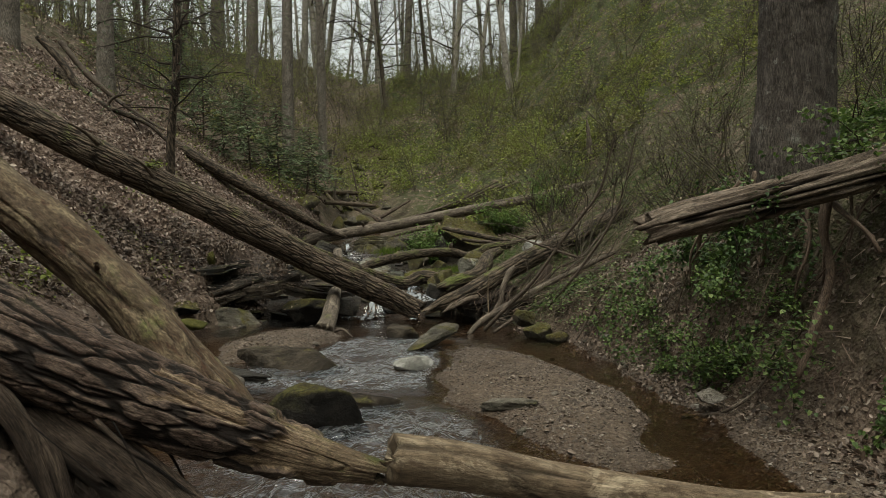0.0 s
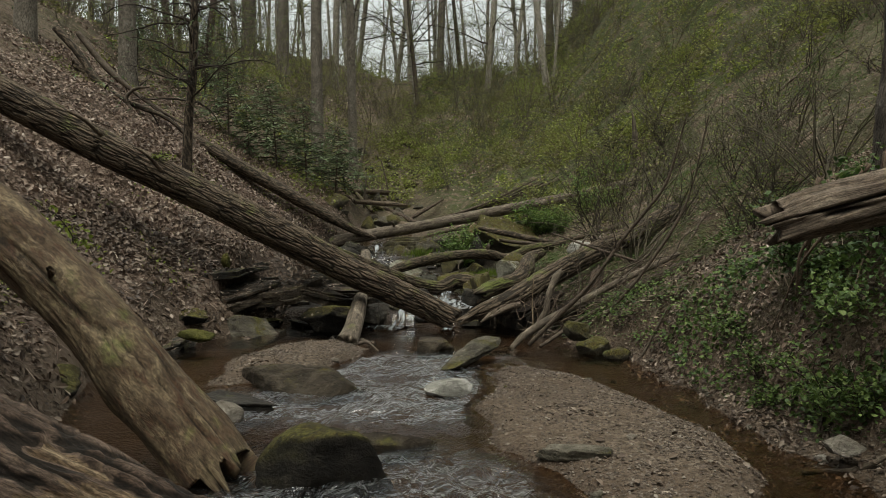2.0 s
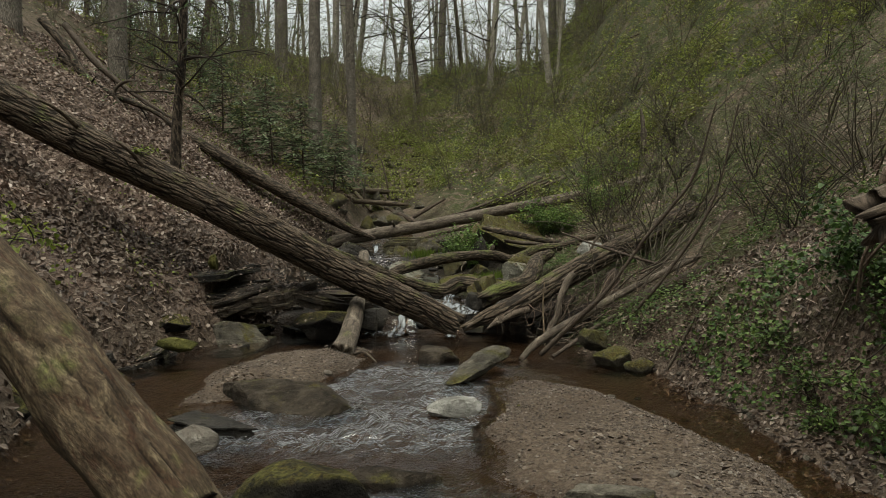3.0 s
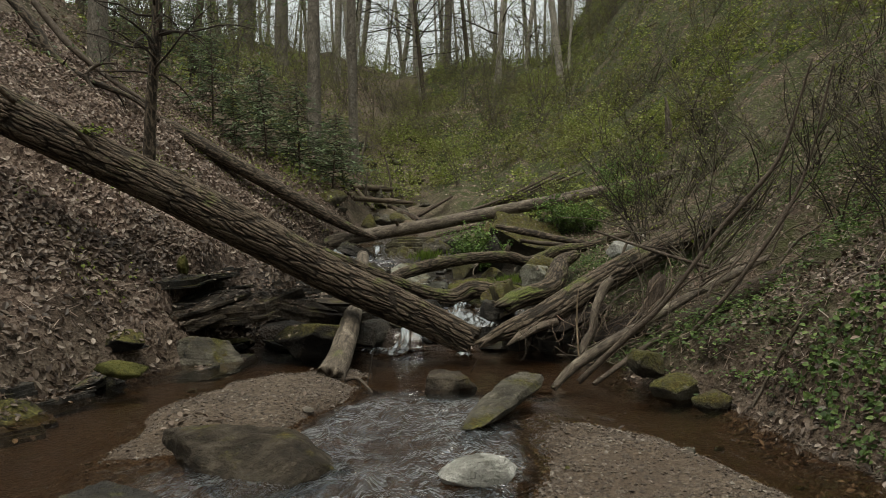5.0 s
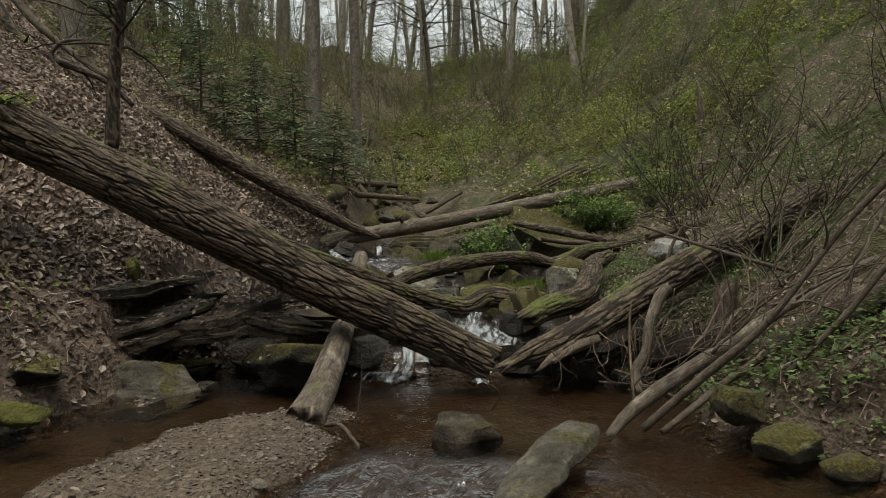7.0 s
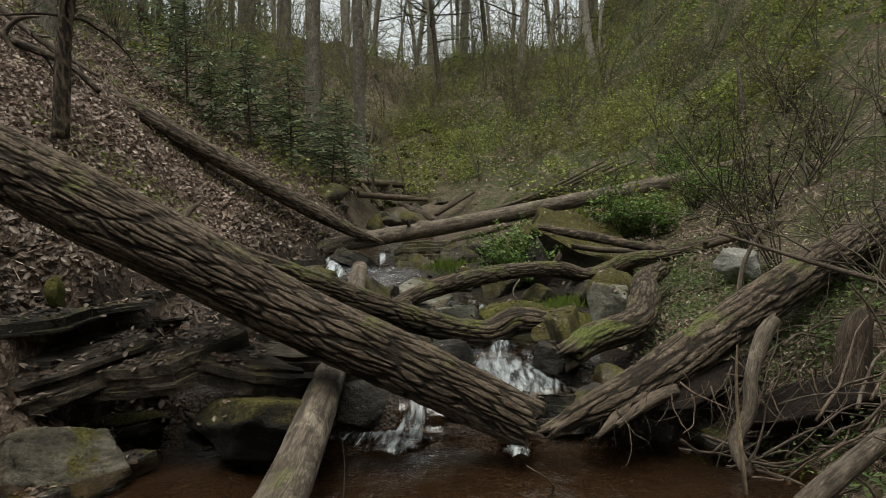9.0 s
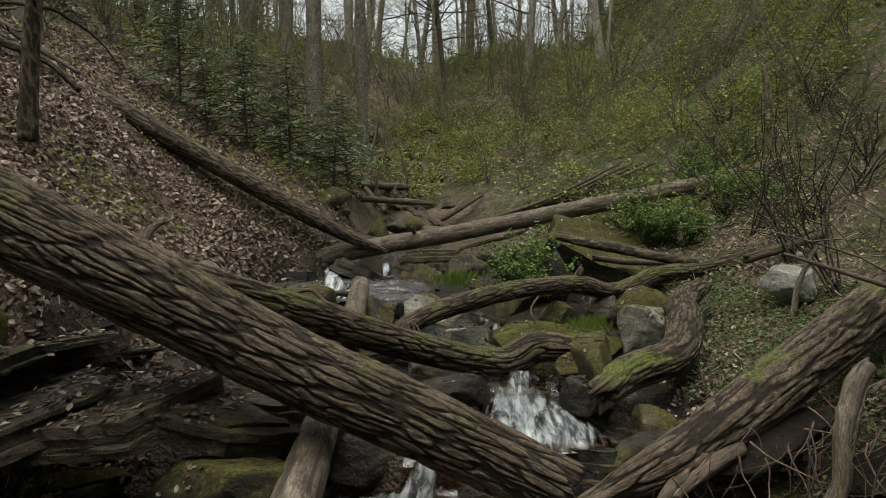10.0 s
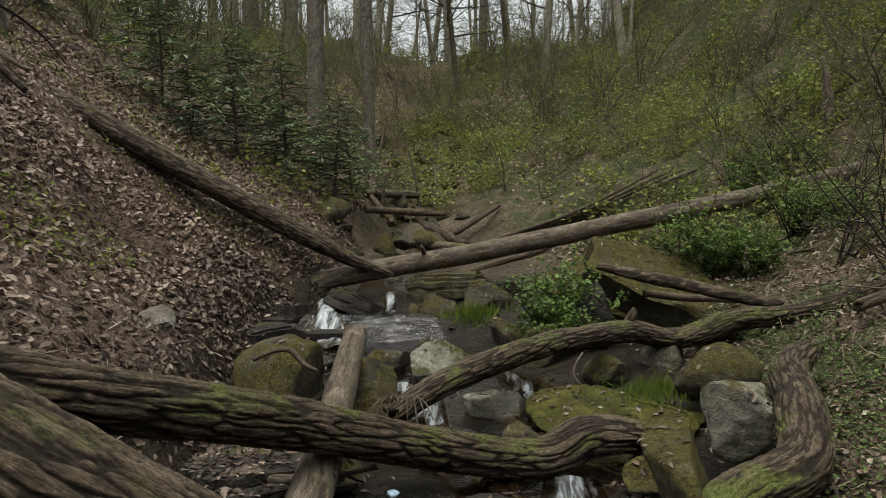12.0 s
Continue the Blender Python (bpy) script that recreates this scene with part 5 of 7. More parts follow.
def build_hemlocks():
    rng = np.random.default_rng(15)

    def hemlock(height, whorls, seed, reach, dens):
        r2 = np.random.default_rng(seed)
        t = thing("hemlock", label="dark green hemlock with drooping feathery boughs", category="tree", group="hemlocks")
        v, f, uv = tube([(0, 0, -0.2, height * 0.014), (0.03, 0, height * 0.5, height * 0.009), (0, 0.03, height, 0.005)], 8, height / 12, None, seed, (0, 0))
        part("trunk", quick_mesh("trunk", v, f, TWIG, uv), t)
        tw, pos, rots, size = [], [], [], []
        for k in range(whorls):
            z = height * (0.12 + 0.86 * k / whorls)
            L = reach * (1 - 0.8 * k / whorls) * r2.uniform(0.7, 1.2)
            a = k * 2.4 + r2.normal(0, 0.4)
            p = wander((0, 0, z), (math.cos(a), math.sin(a), 0.15), L, 7, r2, 0.1, 0.05)
            tw.append(thin_tube(p, 0.012, 0.002, 3))
            for j in range(int(dens * L)):
                q = p[r2.integers(1, 8)] + r2.normal(0, 0.05, 3) * (1, 1, 0.4)
                pos.append(q)
                rots.append((a - 1.57 + r2.normal(0, 0.8), r2.normal(-0.2, 0.2), r2.normal(0, 0.3)))
                size.append(r2.uniform(0.07, 0.18))
        v, f = merge(tw)
        tagged(part("branchwork", quick_mesh("branchwork", v, f, TWIG, np.zeros((len(f), 4, 2))), t), kind="stuff")
        rots = np.array(rots)
        v, f = spread(SPRAY, np.array(pos), np.array(size), turns(rots[:, 0], rots[:, 1], rots[:, 2]))
        tagged(part("foliage", quick_mesh("foliage", v, f, NEEDLE, smooth_on=False), t), kind="stuff")
        return t
    small = [hemlock(1.9, 46, 301, 1.1, 30), hemlock(2.3, 52, 302, 1.3, 30), hemlock(1.4, 40, 303, 0.9, 32)]
    spots = [(-5.3, 18.6), (-4.6, 19.0), (-5.9, 18.2), (-4.0, 19.8), (-6.6, 18.6), (-5.2, 20.2), (-3.9, 21.0), (-6.2, 20.6), (-4.7, 21.5), (-9.6, 19.6), (-8.4, 21.4)]
    plant_many(small, spots, rng, 0.8, 1.2)
    tall = [hemlock(9, 70, 304, 2.4, 14), hemlock(12, 80, 305, 2.6, 12)]
    spots = [(-9.5, 24), (-12, 27), (-3, 36), (-15, 24), (-1.0, 42), (-13.5, 31), (-17, 30), (-19, 26)]
    # unseen hemlocks behind the camera, added to block light from that side
    spots += [(-5, -9), (3, -10), (9, -12), (-11, -13), (0, -16), (6, -18), (-7, -18), (13, -20), (-2, -22), (-15, -8), (15, -9), (4, -25)]
    plant_many(tall, spots, rng, 0.8, 1.3)


# ---- trees ----
def branchy(t, height, r, seed, low, n_limbs, leaf_mat, leaves, lean=0.3, leaf_size=0.09, bark=BARK_TREE):
    rng = np.random.default_rng(seed)
    lx, ly = rng.normal(0, lean, 2)
    nodes = [(0, 0, -0.4, r * 1.45), (0, 0, 0.5, r * 1.05), (lx * 0.2, ly * 0.2, height * 0.25, r * 0.9), (lx * 0.7, ly * 0.4, height * 0.6, r * 0.6), (lx, ly, height, r * 0.12)]
    v, f, uv = tube(nodes, 14, 0.5, (lambda C, S, along, R: (0.03 * fbm(C * 2, S * 2, along / 0.8, 3, seed), 1 + 0 * C * along)), seed, (0, 0))
    part("trunk", quick_mesh("trunk", v, f, bark, uv), t)
    s = spline(nodes, 0.5)
    tw, pos = [], []
    for k in range(n_limbs):
        q = s[int(np.clip(rng.uniform(low, 0.98) * len(s), 0, len(s) - 1))]
        a = rng.uniform(0, 6.283)
        L = height * rng.uniform(0.08, 0.22) * (1.2 - q[2] / height * 0.6)
        p = wander(q[:3], (math.cos(a), math.sin(a), rng.uniform(0.1, 1.0)), L, 6, rng, 0.16)
        tw.append(thin_tube(p, max(0.012, q[3] * 0.28), 0.006, 4))
        for _ in range(5):
            b = wander(p[rng.integers(2, 7)], (rng.normal(0, 1), rng.normal(0, 1), 0.5), L * rng.uniform(0.2, 0.5), 4, rng, 0.2)
            tw.append(thin_tube(b, 0.009, 0.004, 3))
            pos += [b[j] + rng.normal(0, 0.06, 3) for j in rng.integers(1, 5, leaves)]
    v, f = merge(tw)
    tagged(part("branchwork", quick_mesh("branchwork", v, f, TWIG, np.zeros((len(f), 4, 2))), t), kind="stuff")
    if pos:
        pos = np.array(pos)
        m = len(pos)
        v, f = spread(LEAF_SMALL, pos, rng.uniform(0.6, 1.4, m) * leaf_size, turns(rng.uniform(0, 6.283, m), rng.normal(0, 0.6, m), rng.normal(0, 0.6, m)))
        tagged(part("crown", quick_mesh("crown", v, f, leaf_mat, smooth_on=False), t), kind="stuff")
    return t


def build_trees():
    rng = np.random.default_rng(16)
    kinds = [branchy(thing("tree", label="tall slender woodland tree with sparse spring leaves", category="tree", group="woodland trees"), h, r, 400 + k, lo, nl, BUDS, lv)
             for k, (h, r, lo, nl, lv) in enumerate(((21, 0.13, 0.10, 40, 6), (24, 0.19, 0.22, 34, 5), (17, 0.08, 0.08, 36, 7), (23, 0.15, 0.12, 34, 4), (14, 0.055, 0.06, 30, 7)))]

    def back(x, y):
        return np.where(y > 34, 1.0, np.where((x < -11) | (x > 12), 0.7, 0.0))
    x, y = sample(140, -34, 26, 22, 74, back, rng)
    plant_many(kinds, np.stack([x, y], -1), rng, 0.8, 1.2)
    # more trees out of view behind the camera, added to dim facing surfaces
    x, y = sample(70, -30, 30, -34, -8, lambda x, y: 0.8 + 0 * x, rng)
    plant_many(kinds, np.stack([x, y], -1), rng, 0.8, 1.2)
    for k, (x, y, r, h) in enumerate(((-12, 36, 0.36, 24), (-9.9, 35, 0.31, 23), (-5.25, 22.9, 0.2, 20), (-4.35, 24.5, 0.16, 18), (-2.2, 41, 0.22, 22), (4.4, 42, 0.24, 22), (-9.4, 14.6, 0.2, 16), (-13, 21, 0.3, 20), (7.5, 38, 0.3, 22), (6, 42, 0.25, 22), (-8.6, 17.2, 0.2, 17))):
        t = branchy(thing("large_tree", label="thick grey trunk rising from the ravine side", category="tree", group="large trees"), h, r, 420 + k, 0.35, 16, BUDS, 2, 0.5, bark=BARK_TRUNK)
        t.matrix_world = pose(x, y, float(ground(x, y)), 0, 0, k * 50)
    t = branchy(thing("leaning_tree", label="thin dark tree leaning over the far slope", category="tree"), 14, 0.16, 440, 0.3, 14, BUDS, 2)
    t.matrix_world = pose(3.3, 33, float(ground(3.3, 33)), 0, -6, 0)
    # the broad tree on the bank, cut off far above
    t = thing("bank_tree", label="broad grey-barked tree standing on top of the bank", category="tree")
    bx, by = 2.86, 5.5
    z = 1.75
    v, f, uv = tube([(bx, by, z - 0.5, 0.36), (bx, by, z + 0.15, 0.32), (bx + 0.02, by, z + 0.8, 0.29), (bx + 0.1, by, z + 4, 0.27), (bx, by + 0.3, z + 14, 0.12)], 80, 0.04, furrowed(0.016, 0.09, 0.3, 5, 0.03), 5, (0, 0))
    part("trunk", quick_mesh("trunk", v, f, BARK_BANK, uv, attrs={"relief": tube.relief}), t)
    for k, (h, a, L) in enumerate(((3.4, 2.6, 2.2), (4.6, 4.4, 2.6), (5.4, 0.8, 2.4))):
        p = wander((bx + 0.05, by, z + h), (math.cos(a), math.sin(a), 0.5), L, 8, rng, 0.1)
        v, f = thin_tube(p, 0.06, 0.012, 8)
        part("limb", quick_mesh("limb", v, f, BARK_BANK, np.zeros((len(f), 4, 2)), attrs={"relief": np.ones(len(v))}), t)
    # the slim dead-branched hemlock on the left bank
    rng = np.random.default_rng(17)
    t = thing("slim_tree", label="slim dark tree with bare drooping lower branches", category="tree")
    x, y = -5.0, 12.35
    v, f, uv = tube([(x, y, 2.3, 0.09), (x + 0.03, y, 3.2, 0.075), (x + 0.12, y, 4.6, 0.07), (x + 0.1, y, 8, 0.05), (x, y, 11, 0.02)], 20, 0.06, furrowed(0.005, 0.035, 0.1, 7, 0.01), 7, (0, 0))
    part("trunk", quick_mesh("trunk", v, f, BARK_OAK, uv, attrs={"relief": tube.relief}), t)
    for k in range(38):
        a = rng.uniform(0, 6.283)
        p = wander((x + 0.08, y, rng.uniform(3.2, 6.5)), (math.cos(a), math.sin(a), 0.25), rng.uniform(0.6, 1.7), 9, rng, 0.16, 0.06)
        tw = [thin_tube(p, 0.02, 0.005, 5)]
        for _ in range(5):
            tw.append(thin_tube(wander(p[rng.integers(3, 9)], (rng.normal(), rng.normal(), -0.1), rng.uniform(0.15, 0.5), 5, rng, 0.2, 0.03), 0.005, 0.002, 3))
        v, f = merge(tw)
        b = part("branch", quick_mesh("branch", v, f, TWIG, np.zeros((len(f), 4, 2))), t)
    pos = np.stack([rng.normal(x, 0.9, 900), rng.normal(y, 0.9, 900), rng.uniform(3.4, 6.5, 900)], -1)
    v, f = spread(SPRAY, pos, rng.uniform(0.06, 0.14, 900), turns(rng.uniform(0, 6.283, 900), rng.normal(0, 0.3, 900), rng.normal(0, 0.3, 900)))
    tagged(part("foliage", quick_mesh("foliage", v, f, NEEDLE, smooth_on=False), t), kind="stuff")


build_trees()
build_hemlocks()
build_shrubs()
scatter_litter()
scatter_green()


# ---- white water ----
def cascade(label, path, cover, seed=0, lumps=0.02):
    """A strip of tumbling water along rows of x, y, z, width."""
    s = spline([(*p[:3], p[3]) for p in path], 0.025)
    c, w = s[:, :3], s[:, 3]
    c[:, 2] = np.maximum(c[:, 2], water_level(c[:, 1]) + 0.035)
    tan = np.gradient(c, axis=0)
    side = np.cross(tan, (0, 0, 1.0))
    side /= np.linalg.norm(side, axis=1)[:, None] + 1e-9
    k = 18
    u = np.linspace(-1, 1, k)
    V = c[:, None] + side[:, None] * (u[None] * w[:, None] / 2)[..., None]
    V[..., 2] += lumps * fbm(V[..., 0] * 14, V[..., 1] * 9, V[..., 2] * 5, 3, seed) - 0.03 * u[None] ** 2
    n = len(c)
    i, j = np.meshgrid(np.arange(n - 1), np.arange(k - 1), indexing="ij")
    F = np.stack([i * k + j, i * k + j + 1, (i + 1) * k + j + 1, (i + 1) * k + j], -1).reshape(-1, 4)
    ends = np.clip(np.minimum(np.arange(n), np.arange(n)[::-1]) / (0.15 * n), 0.88, 1)
    cov = cover * ends[:, None] * (1 - np.abs(u[None]) ** 3 * 0.9)
    me = quick_mesh("waterfall", V.reshape(-1, 3), F, FOAM, attrs={"cover": cov.ravel()})
    return tagged(new("waterfall", me), label, "waterfall", kind="structure")


cascade("white water pouring through a gap below the fallen tree", [(-1.03, 10.32, 0.215, 0.14), (-1.05, 10.15, 0.20, 0.15), (-1.07, 10.08, 0.12, 0.15), (-1.09, 10.0, 0.0, 0.2), (-1.12, 9.86, -0.01, 0.38), (-1.18, 9.68, -0.012, 0.4), (-1.2, 9.5, -0.014, 0.2)], 0.82, 1, 0.01)
cascade("thin jet of water beside the log end", [(-0.38, 10.02, 0.21, 0.06), (-0.41, 9.92, 0.18, 0.05), (-0.43, 9.86, 0.09, 0.045), (-0.44, 9.82, -0.01, 0.07), (-0.44, 9.7, -0.012, 0.2), (-0.42, 9.5, -0.014, 0.12)], 0.95, 2, 0.006)
cascade("threads of water falling over a small lip", [(-0.5, 11.62, 0.36, 0.3), (-0.5, 11.44, 0.35, 0.34), (-0.51, 11.37, 0.32, 0.34), (-0.52, 11.31, 0.26, 0.36)], 0.75, 8, 0.006)
cascade("broad white run of water between mossy stones", [(-0.52, 11.32, 0.28, 0.42), (-0.54, 11.1, 0.27, 0.58), (-0.5, 10.85, 0.25, 0.7), (-0.42, 10.55, 0.23, 0.76), (-0.34, 10.3, 0.21, 0.72), (-0.28, 10.1, 0.195, 0.5)], 0.85, 3, 0.012)
cascade("small white fall below the crossing logs", [(-2.95, 15.5, 1.06, 0.2), (-2.86, 15.2, 1.02, 0.24), (-2.78, 14.95, 0.86, 0.26), (-2.66, 14.6, 0.72, 0.42), (-2.5, 14.3, 0.69, 0.3)], 1.0, 4)
cascade("thin fall between dark stones", [(-2.24, 15.75, 1.13, 0.14), (-2.2, 15.5, 1.1, 0.14), (-2.15, 15.2, 0.95, 0.13), (-2.1, 14.95, 0.75, 0.22)], 0.8, 5)
cascade("foaming riffle under the mossy limb", [(-1.7, 13.2, 0.56, 0.2), (-1.5, 12.9, 0.52, 0.3), (-1.42, 12.6, 0.47, 0.3), (-1.3, 12.3, 0.46, 0.15)], 0.8, 6)
cascade("broken water among small stones", [(-0.9, 13.6, 0.6, 0.2), (-0.6, 13.0, 0.52, 0.3), (-0.5, 12.5, 0.47, 0.25)], 0.4, 7)


def splash(label, x, y, z, rx, ry, cover, seed):
    """A round patch of foam on a pool."""
    r, a = np.meshgrid(np.linspace(0.02, 1, 14), np.linspace(0, 2 * math.pi, 40, endpoint=False), indexing="ij")
    wob = 1 + 0.25 * vnoise(np.cos(a) * 2, np.sin(a) * 2, 0, seed)
    X, Y = x + r * np.cos(a) * rx * wob, y + r * np.sin(a) * ry * wob
    Z = z + 0.03 * (1 - r) ** 2 * (1 + fbm(X * 16, Y * 16, 0, 3, seed)) + 0.006 * fbm(X * 20, Y * 20, 0, 2, seed)
    i, j = np.meshgrid(np.arange(13), np.arange(40), indexing="ij")
    F = np.stack([i * 40 + j, (i + 1) * 40 + j, (i + 1) * 40 + (j + 1) % 40, i * 40 + (j + 1) % 40], -1).reshape(-1, 4)
    me = quick_mesh("foam", np.stack([X, Y, Z], -1).reshape(-1, 3), F, FOAM, attrs={"cover": (cover * (1 - r ** 1.5)).ravel()})
    return tagged(new("foam", me), label, "foam", kind="structure")


splash("white foam below the gap in the stones", -1.22, 9.82, 0.0, 0.42, 0.2, 0.8, 1)
splash("small splash under the thin jet", -0.44, 9.76, 0.0, 0.15, 0.1, 0.85, 2)
splash("foam at the foot of the broad run", -0.36, 10.32, 0.2, 0.34, 0.26, 0.85, 3)
splash("foam below the small upper fall", -2.6, 14.45, 0.71, 0.3, 0.25, 0.95, 4)
splash("foam below the thin fall", -2.08, 14.9, 0.76, 0.16, 0.14, 0.9, 5)

# ---- slate ledges of the left bank ----
slab("ledge_slab", "brown-topped slate slab jutting over the pool", (-2.58, 9.66, 0.43), (0.5, 0.4, 0.09), (4, -13, 24), ROCK_SLATE, 30, layers=4)
slab("ledge_slab", "brown slate slab dipping towards the pole", (-2.08, 9.82, 0.42), (0.38, 0.32, 0.08), (2, 17, -6), ROCK_SLATE, 132, layers=3)
slab("ledge_slab", "flat slate slab behind the leaning pole", (-1.88, 10.12, 0.38), (0.42, 0.3, 0.1), (3, 4, 8), ROCK_SLATE, 133, layers=4)
rock("ledge_slab", "mossy wet slab at the pool's edge", (-1.88, 9.5, 0.12), (0.42, 0.34, 0.29), (0, -8, 8), ROCK_CAP_SHADE, 31, sharp=1.0)
slab("ledge_slab", "dark slate slab tilted under leaf litter", (-3.02, 9.56, 0.4), (0.52, 0.3, 0.08), (3, -17, 36), ROCK_SLATE, 32, layers=4)
slab("ledge_slab", "thin slate slab leaning on the grey boulder", (-3.15, 9.3, 0.27), (0.34, 0.2, 0.05), (2, -16, 34), ROCK_SLATE, 134, layers=3)
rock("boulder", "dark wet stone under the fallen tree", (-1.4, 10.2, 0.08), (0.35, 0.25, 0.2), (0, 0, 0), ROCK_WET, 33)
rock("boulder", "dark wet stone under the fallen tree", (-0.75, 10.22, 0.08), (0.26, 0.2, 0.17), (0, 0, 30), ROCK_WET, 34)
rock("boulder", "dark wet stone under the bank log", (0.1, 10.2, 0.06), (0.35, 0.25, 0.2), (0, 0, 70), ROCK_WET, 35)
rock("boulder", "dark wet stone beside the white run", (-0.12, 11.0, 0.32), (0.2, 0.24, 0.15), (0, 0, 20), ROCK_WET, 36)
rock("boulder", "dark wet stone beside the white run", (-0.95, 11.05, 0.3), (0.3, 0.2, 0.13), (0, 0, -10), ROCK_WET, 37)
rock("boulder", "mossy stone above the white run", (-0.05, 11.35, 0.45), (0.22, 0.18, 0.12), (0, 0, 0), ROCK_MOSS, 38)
# wet stones whose black colour fills in the shade below the logs
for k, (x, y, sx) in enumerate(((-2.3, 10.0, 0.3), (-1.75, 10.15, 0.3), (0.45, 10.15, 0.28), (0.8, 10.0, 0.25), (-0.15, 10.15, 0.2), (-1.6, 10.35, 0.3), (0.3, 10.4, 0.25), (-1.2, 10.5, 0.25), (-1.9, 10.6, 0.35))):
    slab("wet_stone", "wet stone, black in place of the shade under the logs", (x, y, float(ground(x, y)) + 0.02), (sx, sx * 0.7, 0.12), (4 * (k % 3), 6 - 5 * (k % 4), 37 * k), ROCK_WET, 170 + k, group="wet stones")
# added ledges whose black colour stands for the shaded void below the bank
rock("bank_overhang", "added soil ledge, near-black for the void's shade, over the pool", (0.62, 10.08, 0.29), (0.66, 0.3, 0.12), (0, -14, 12), EARTH_SHADE, 190, category="earth bank")
rock("bank_overhang", "added soil ledge, near-black for shade, under the brush pile", (1.2, 9.65, 0.27), (0.42, 0.28, 0.13), (0, -20, -20), EARTH_SHADE, 191, category="earth bank")
rng = random.Random(5)
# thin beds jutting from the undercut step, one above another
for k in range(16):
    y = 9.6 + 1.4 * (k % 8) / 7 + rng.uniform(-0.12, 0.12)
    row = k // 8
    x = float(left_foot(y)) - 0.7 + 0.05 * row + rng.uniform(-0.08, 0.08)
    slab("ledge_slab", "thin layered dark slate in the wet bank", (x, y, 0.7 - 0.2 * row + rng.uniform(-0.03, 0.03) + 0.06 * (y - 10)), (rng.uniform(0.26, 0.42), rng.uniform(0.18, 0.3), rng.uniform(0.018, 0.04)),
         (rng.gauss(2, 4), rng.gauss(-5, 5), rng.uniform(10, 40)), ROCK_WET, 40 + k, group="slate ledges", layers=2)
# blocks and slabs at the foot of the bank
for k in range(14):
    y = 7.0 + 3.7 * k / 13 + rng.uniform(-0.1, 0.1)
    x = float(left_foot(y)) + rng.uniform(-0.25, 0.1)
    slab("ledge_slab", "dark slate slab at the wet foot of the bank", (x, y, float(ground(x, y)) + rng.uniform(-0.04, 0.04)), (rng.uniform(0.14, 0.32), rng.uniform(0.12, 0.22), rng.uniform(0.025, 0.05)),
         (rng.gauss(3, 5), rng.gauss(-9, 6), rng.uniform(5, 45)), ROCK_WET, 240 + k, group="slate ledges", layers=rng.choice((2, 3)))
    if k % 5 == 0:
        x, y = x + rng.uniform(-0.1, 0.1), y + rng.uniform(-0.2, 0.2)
        rock("ledge_boulder", "blocky rock with mossy top and shade-dark sides in the wet bank", (x, y, float(ground(x, y)) + 0.03), (rng.uniform(0.2, 0.34), rng.uniform(0.16, 0.25), rng.uniform(0.1, 0.18)), (rng.gauss(0, 6), rng.gauss(-8, 6), rng.uniform(-20, 40)), ROCK_CAP_SHADE, 700 + k, 4, 1.0, group="ledge blocks")
rock("mossy_rock", "mossy boulder with shade-dark sides under the leaning log", (-3.35, 5.9, 0.02), (0.36, 0.3, 0.22), (0, 0, 20), ROCK_CAP_SHADE, 118)
for k in range(22):
    y = 11.2 + 0.19 * k + rng.uniform(-0.1, 0.1)
    x = float(left_foot(y)) + rng.uniform(-0.15, 0.8)
    slab("ledge_slab", "flat wet slate beside the upper run", (x, y, float(ground(x, y)) + 0.02), (rng.uniform(0.25, 0.55), rng.uniform(0.2, 0.32), rng.uniform(0.05, 0.1)),
         (rng.gauss(0, 5), rng.gauss(0, 5), rng.uniform(-20, 40)), ROCK_WET, 90 + k, group="slate ledges", layers=rng.choice((3, 4)))
rock("flat_stone", "pale flat stone among dead leaves", (-3.42, 12.6, float(ground(-3.42, 12.6)) + 0.03), (0.17, 0.24, 0.05), (20, 30, 0), ROCK_PALE, 100, 3)
rock("moss_cushion", "bright yellow-green moss cushion on the ledge", (-3.42, 9.95, 0.86), (0.09, 0.08, 0.14), (0, 0, 0), MOSS, 101, 3, category="moss")
rock("moss_cushion", "green moss cushion at the water's edge", (-2.95, 7.85, 0.12), (0.22, 0.14, 0.07), (0, 0, 20), MOSS, 102, 3, category="moss")
slab("flat_stone", "angular slab leaning under the crossing logs", (-2.5, 15.35, 0.95), (0.42, 0.3, 0.12), (0, 30, 30), ROCK_WET, 103)
slab("flat_stone", "moss-topped slab under the bare log", (-1.7, 16.9, 1.15), (0.6, 0.35, 0.16), (0, 0, 10), ROCK_MOSS, 104)
rock("boulder", "dark stone under the bare log", (-0.7, 16.5, 1.1), (0.5, 0.35, 0.25), (0, 0, 0), ROCK_WET, 105)
rock("boulder", "small mossy stone beside the weeds", (-0.85, 14.6, 0.75), (0.26, 0.22, 0.22), (0, 0, 0), ROCK_MOSS, 106)
rock("boulder", "dark upright stone under the large boulder", (-0.1, 14.35, 0.95), (0.26, 0.24, 0.42), (0, 12, 0), ROCK_WET, 107)
rock("boulder", "mossy stone under the crooked branch", (0.55, 12.7, 0.75), (0.32, 0.25, 0.2), (0, 0, 0), ROCK_MOSS, 108)
rock("driftwood_stone", "flat brown stone on the gravel bar", (0.47, 4.65, -0.08), (0.24, 0.1, 0.05), (0, 0, -10), ROCK_GREY, 109, 3)
rock("flat_stone", "low mossy stone in the near water", (-0.62, 4.97, -0.14), (0.36, 0.13, 0.09), (0, 0, 8), ROCK_DARK, 110, 3)
rock("flat_stone", "pale stone beside the leaning log", (-1.77, 5.42, -0.08), (0.17, 0.12, 0.1), (0, 0, 0), ROCK_PALE, 111, 3)
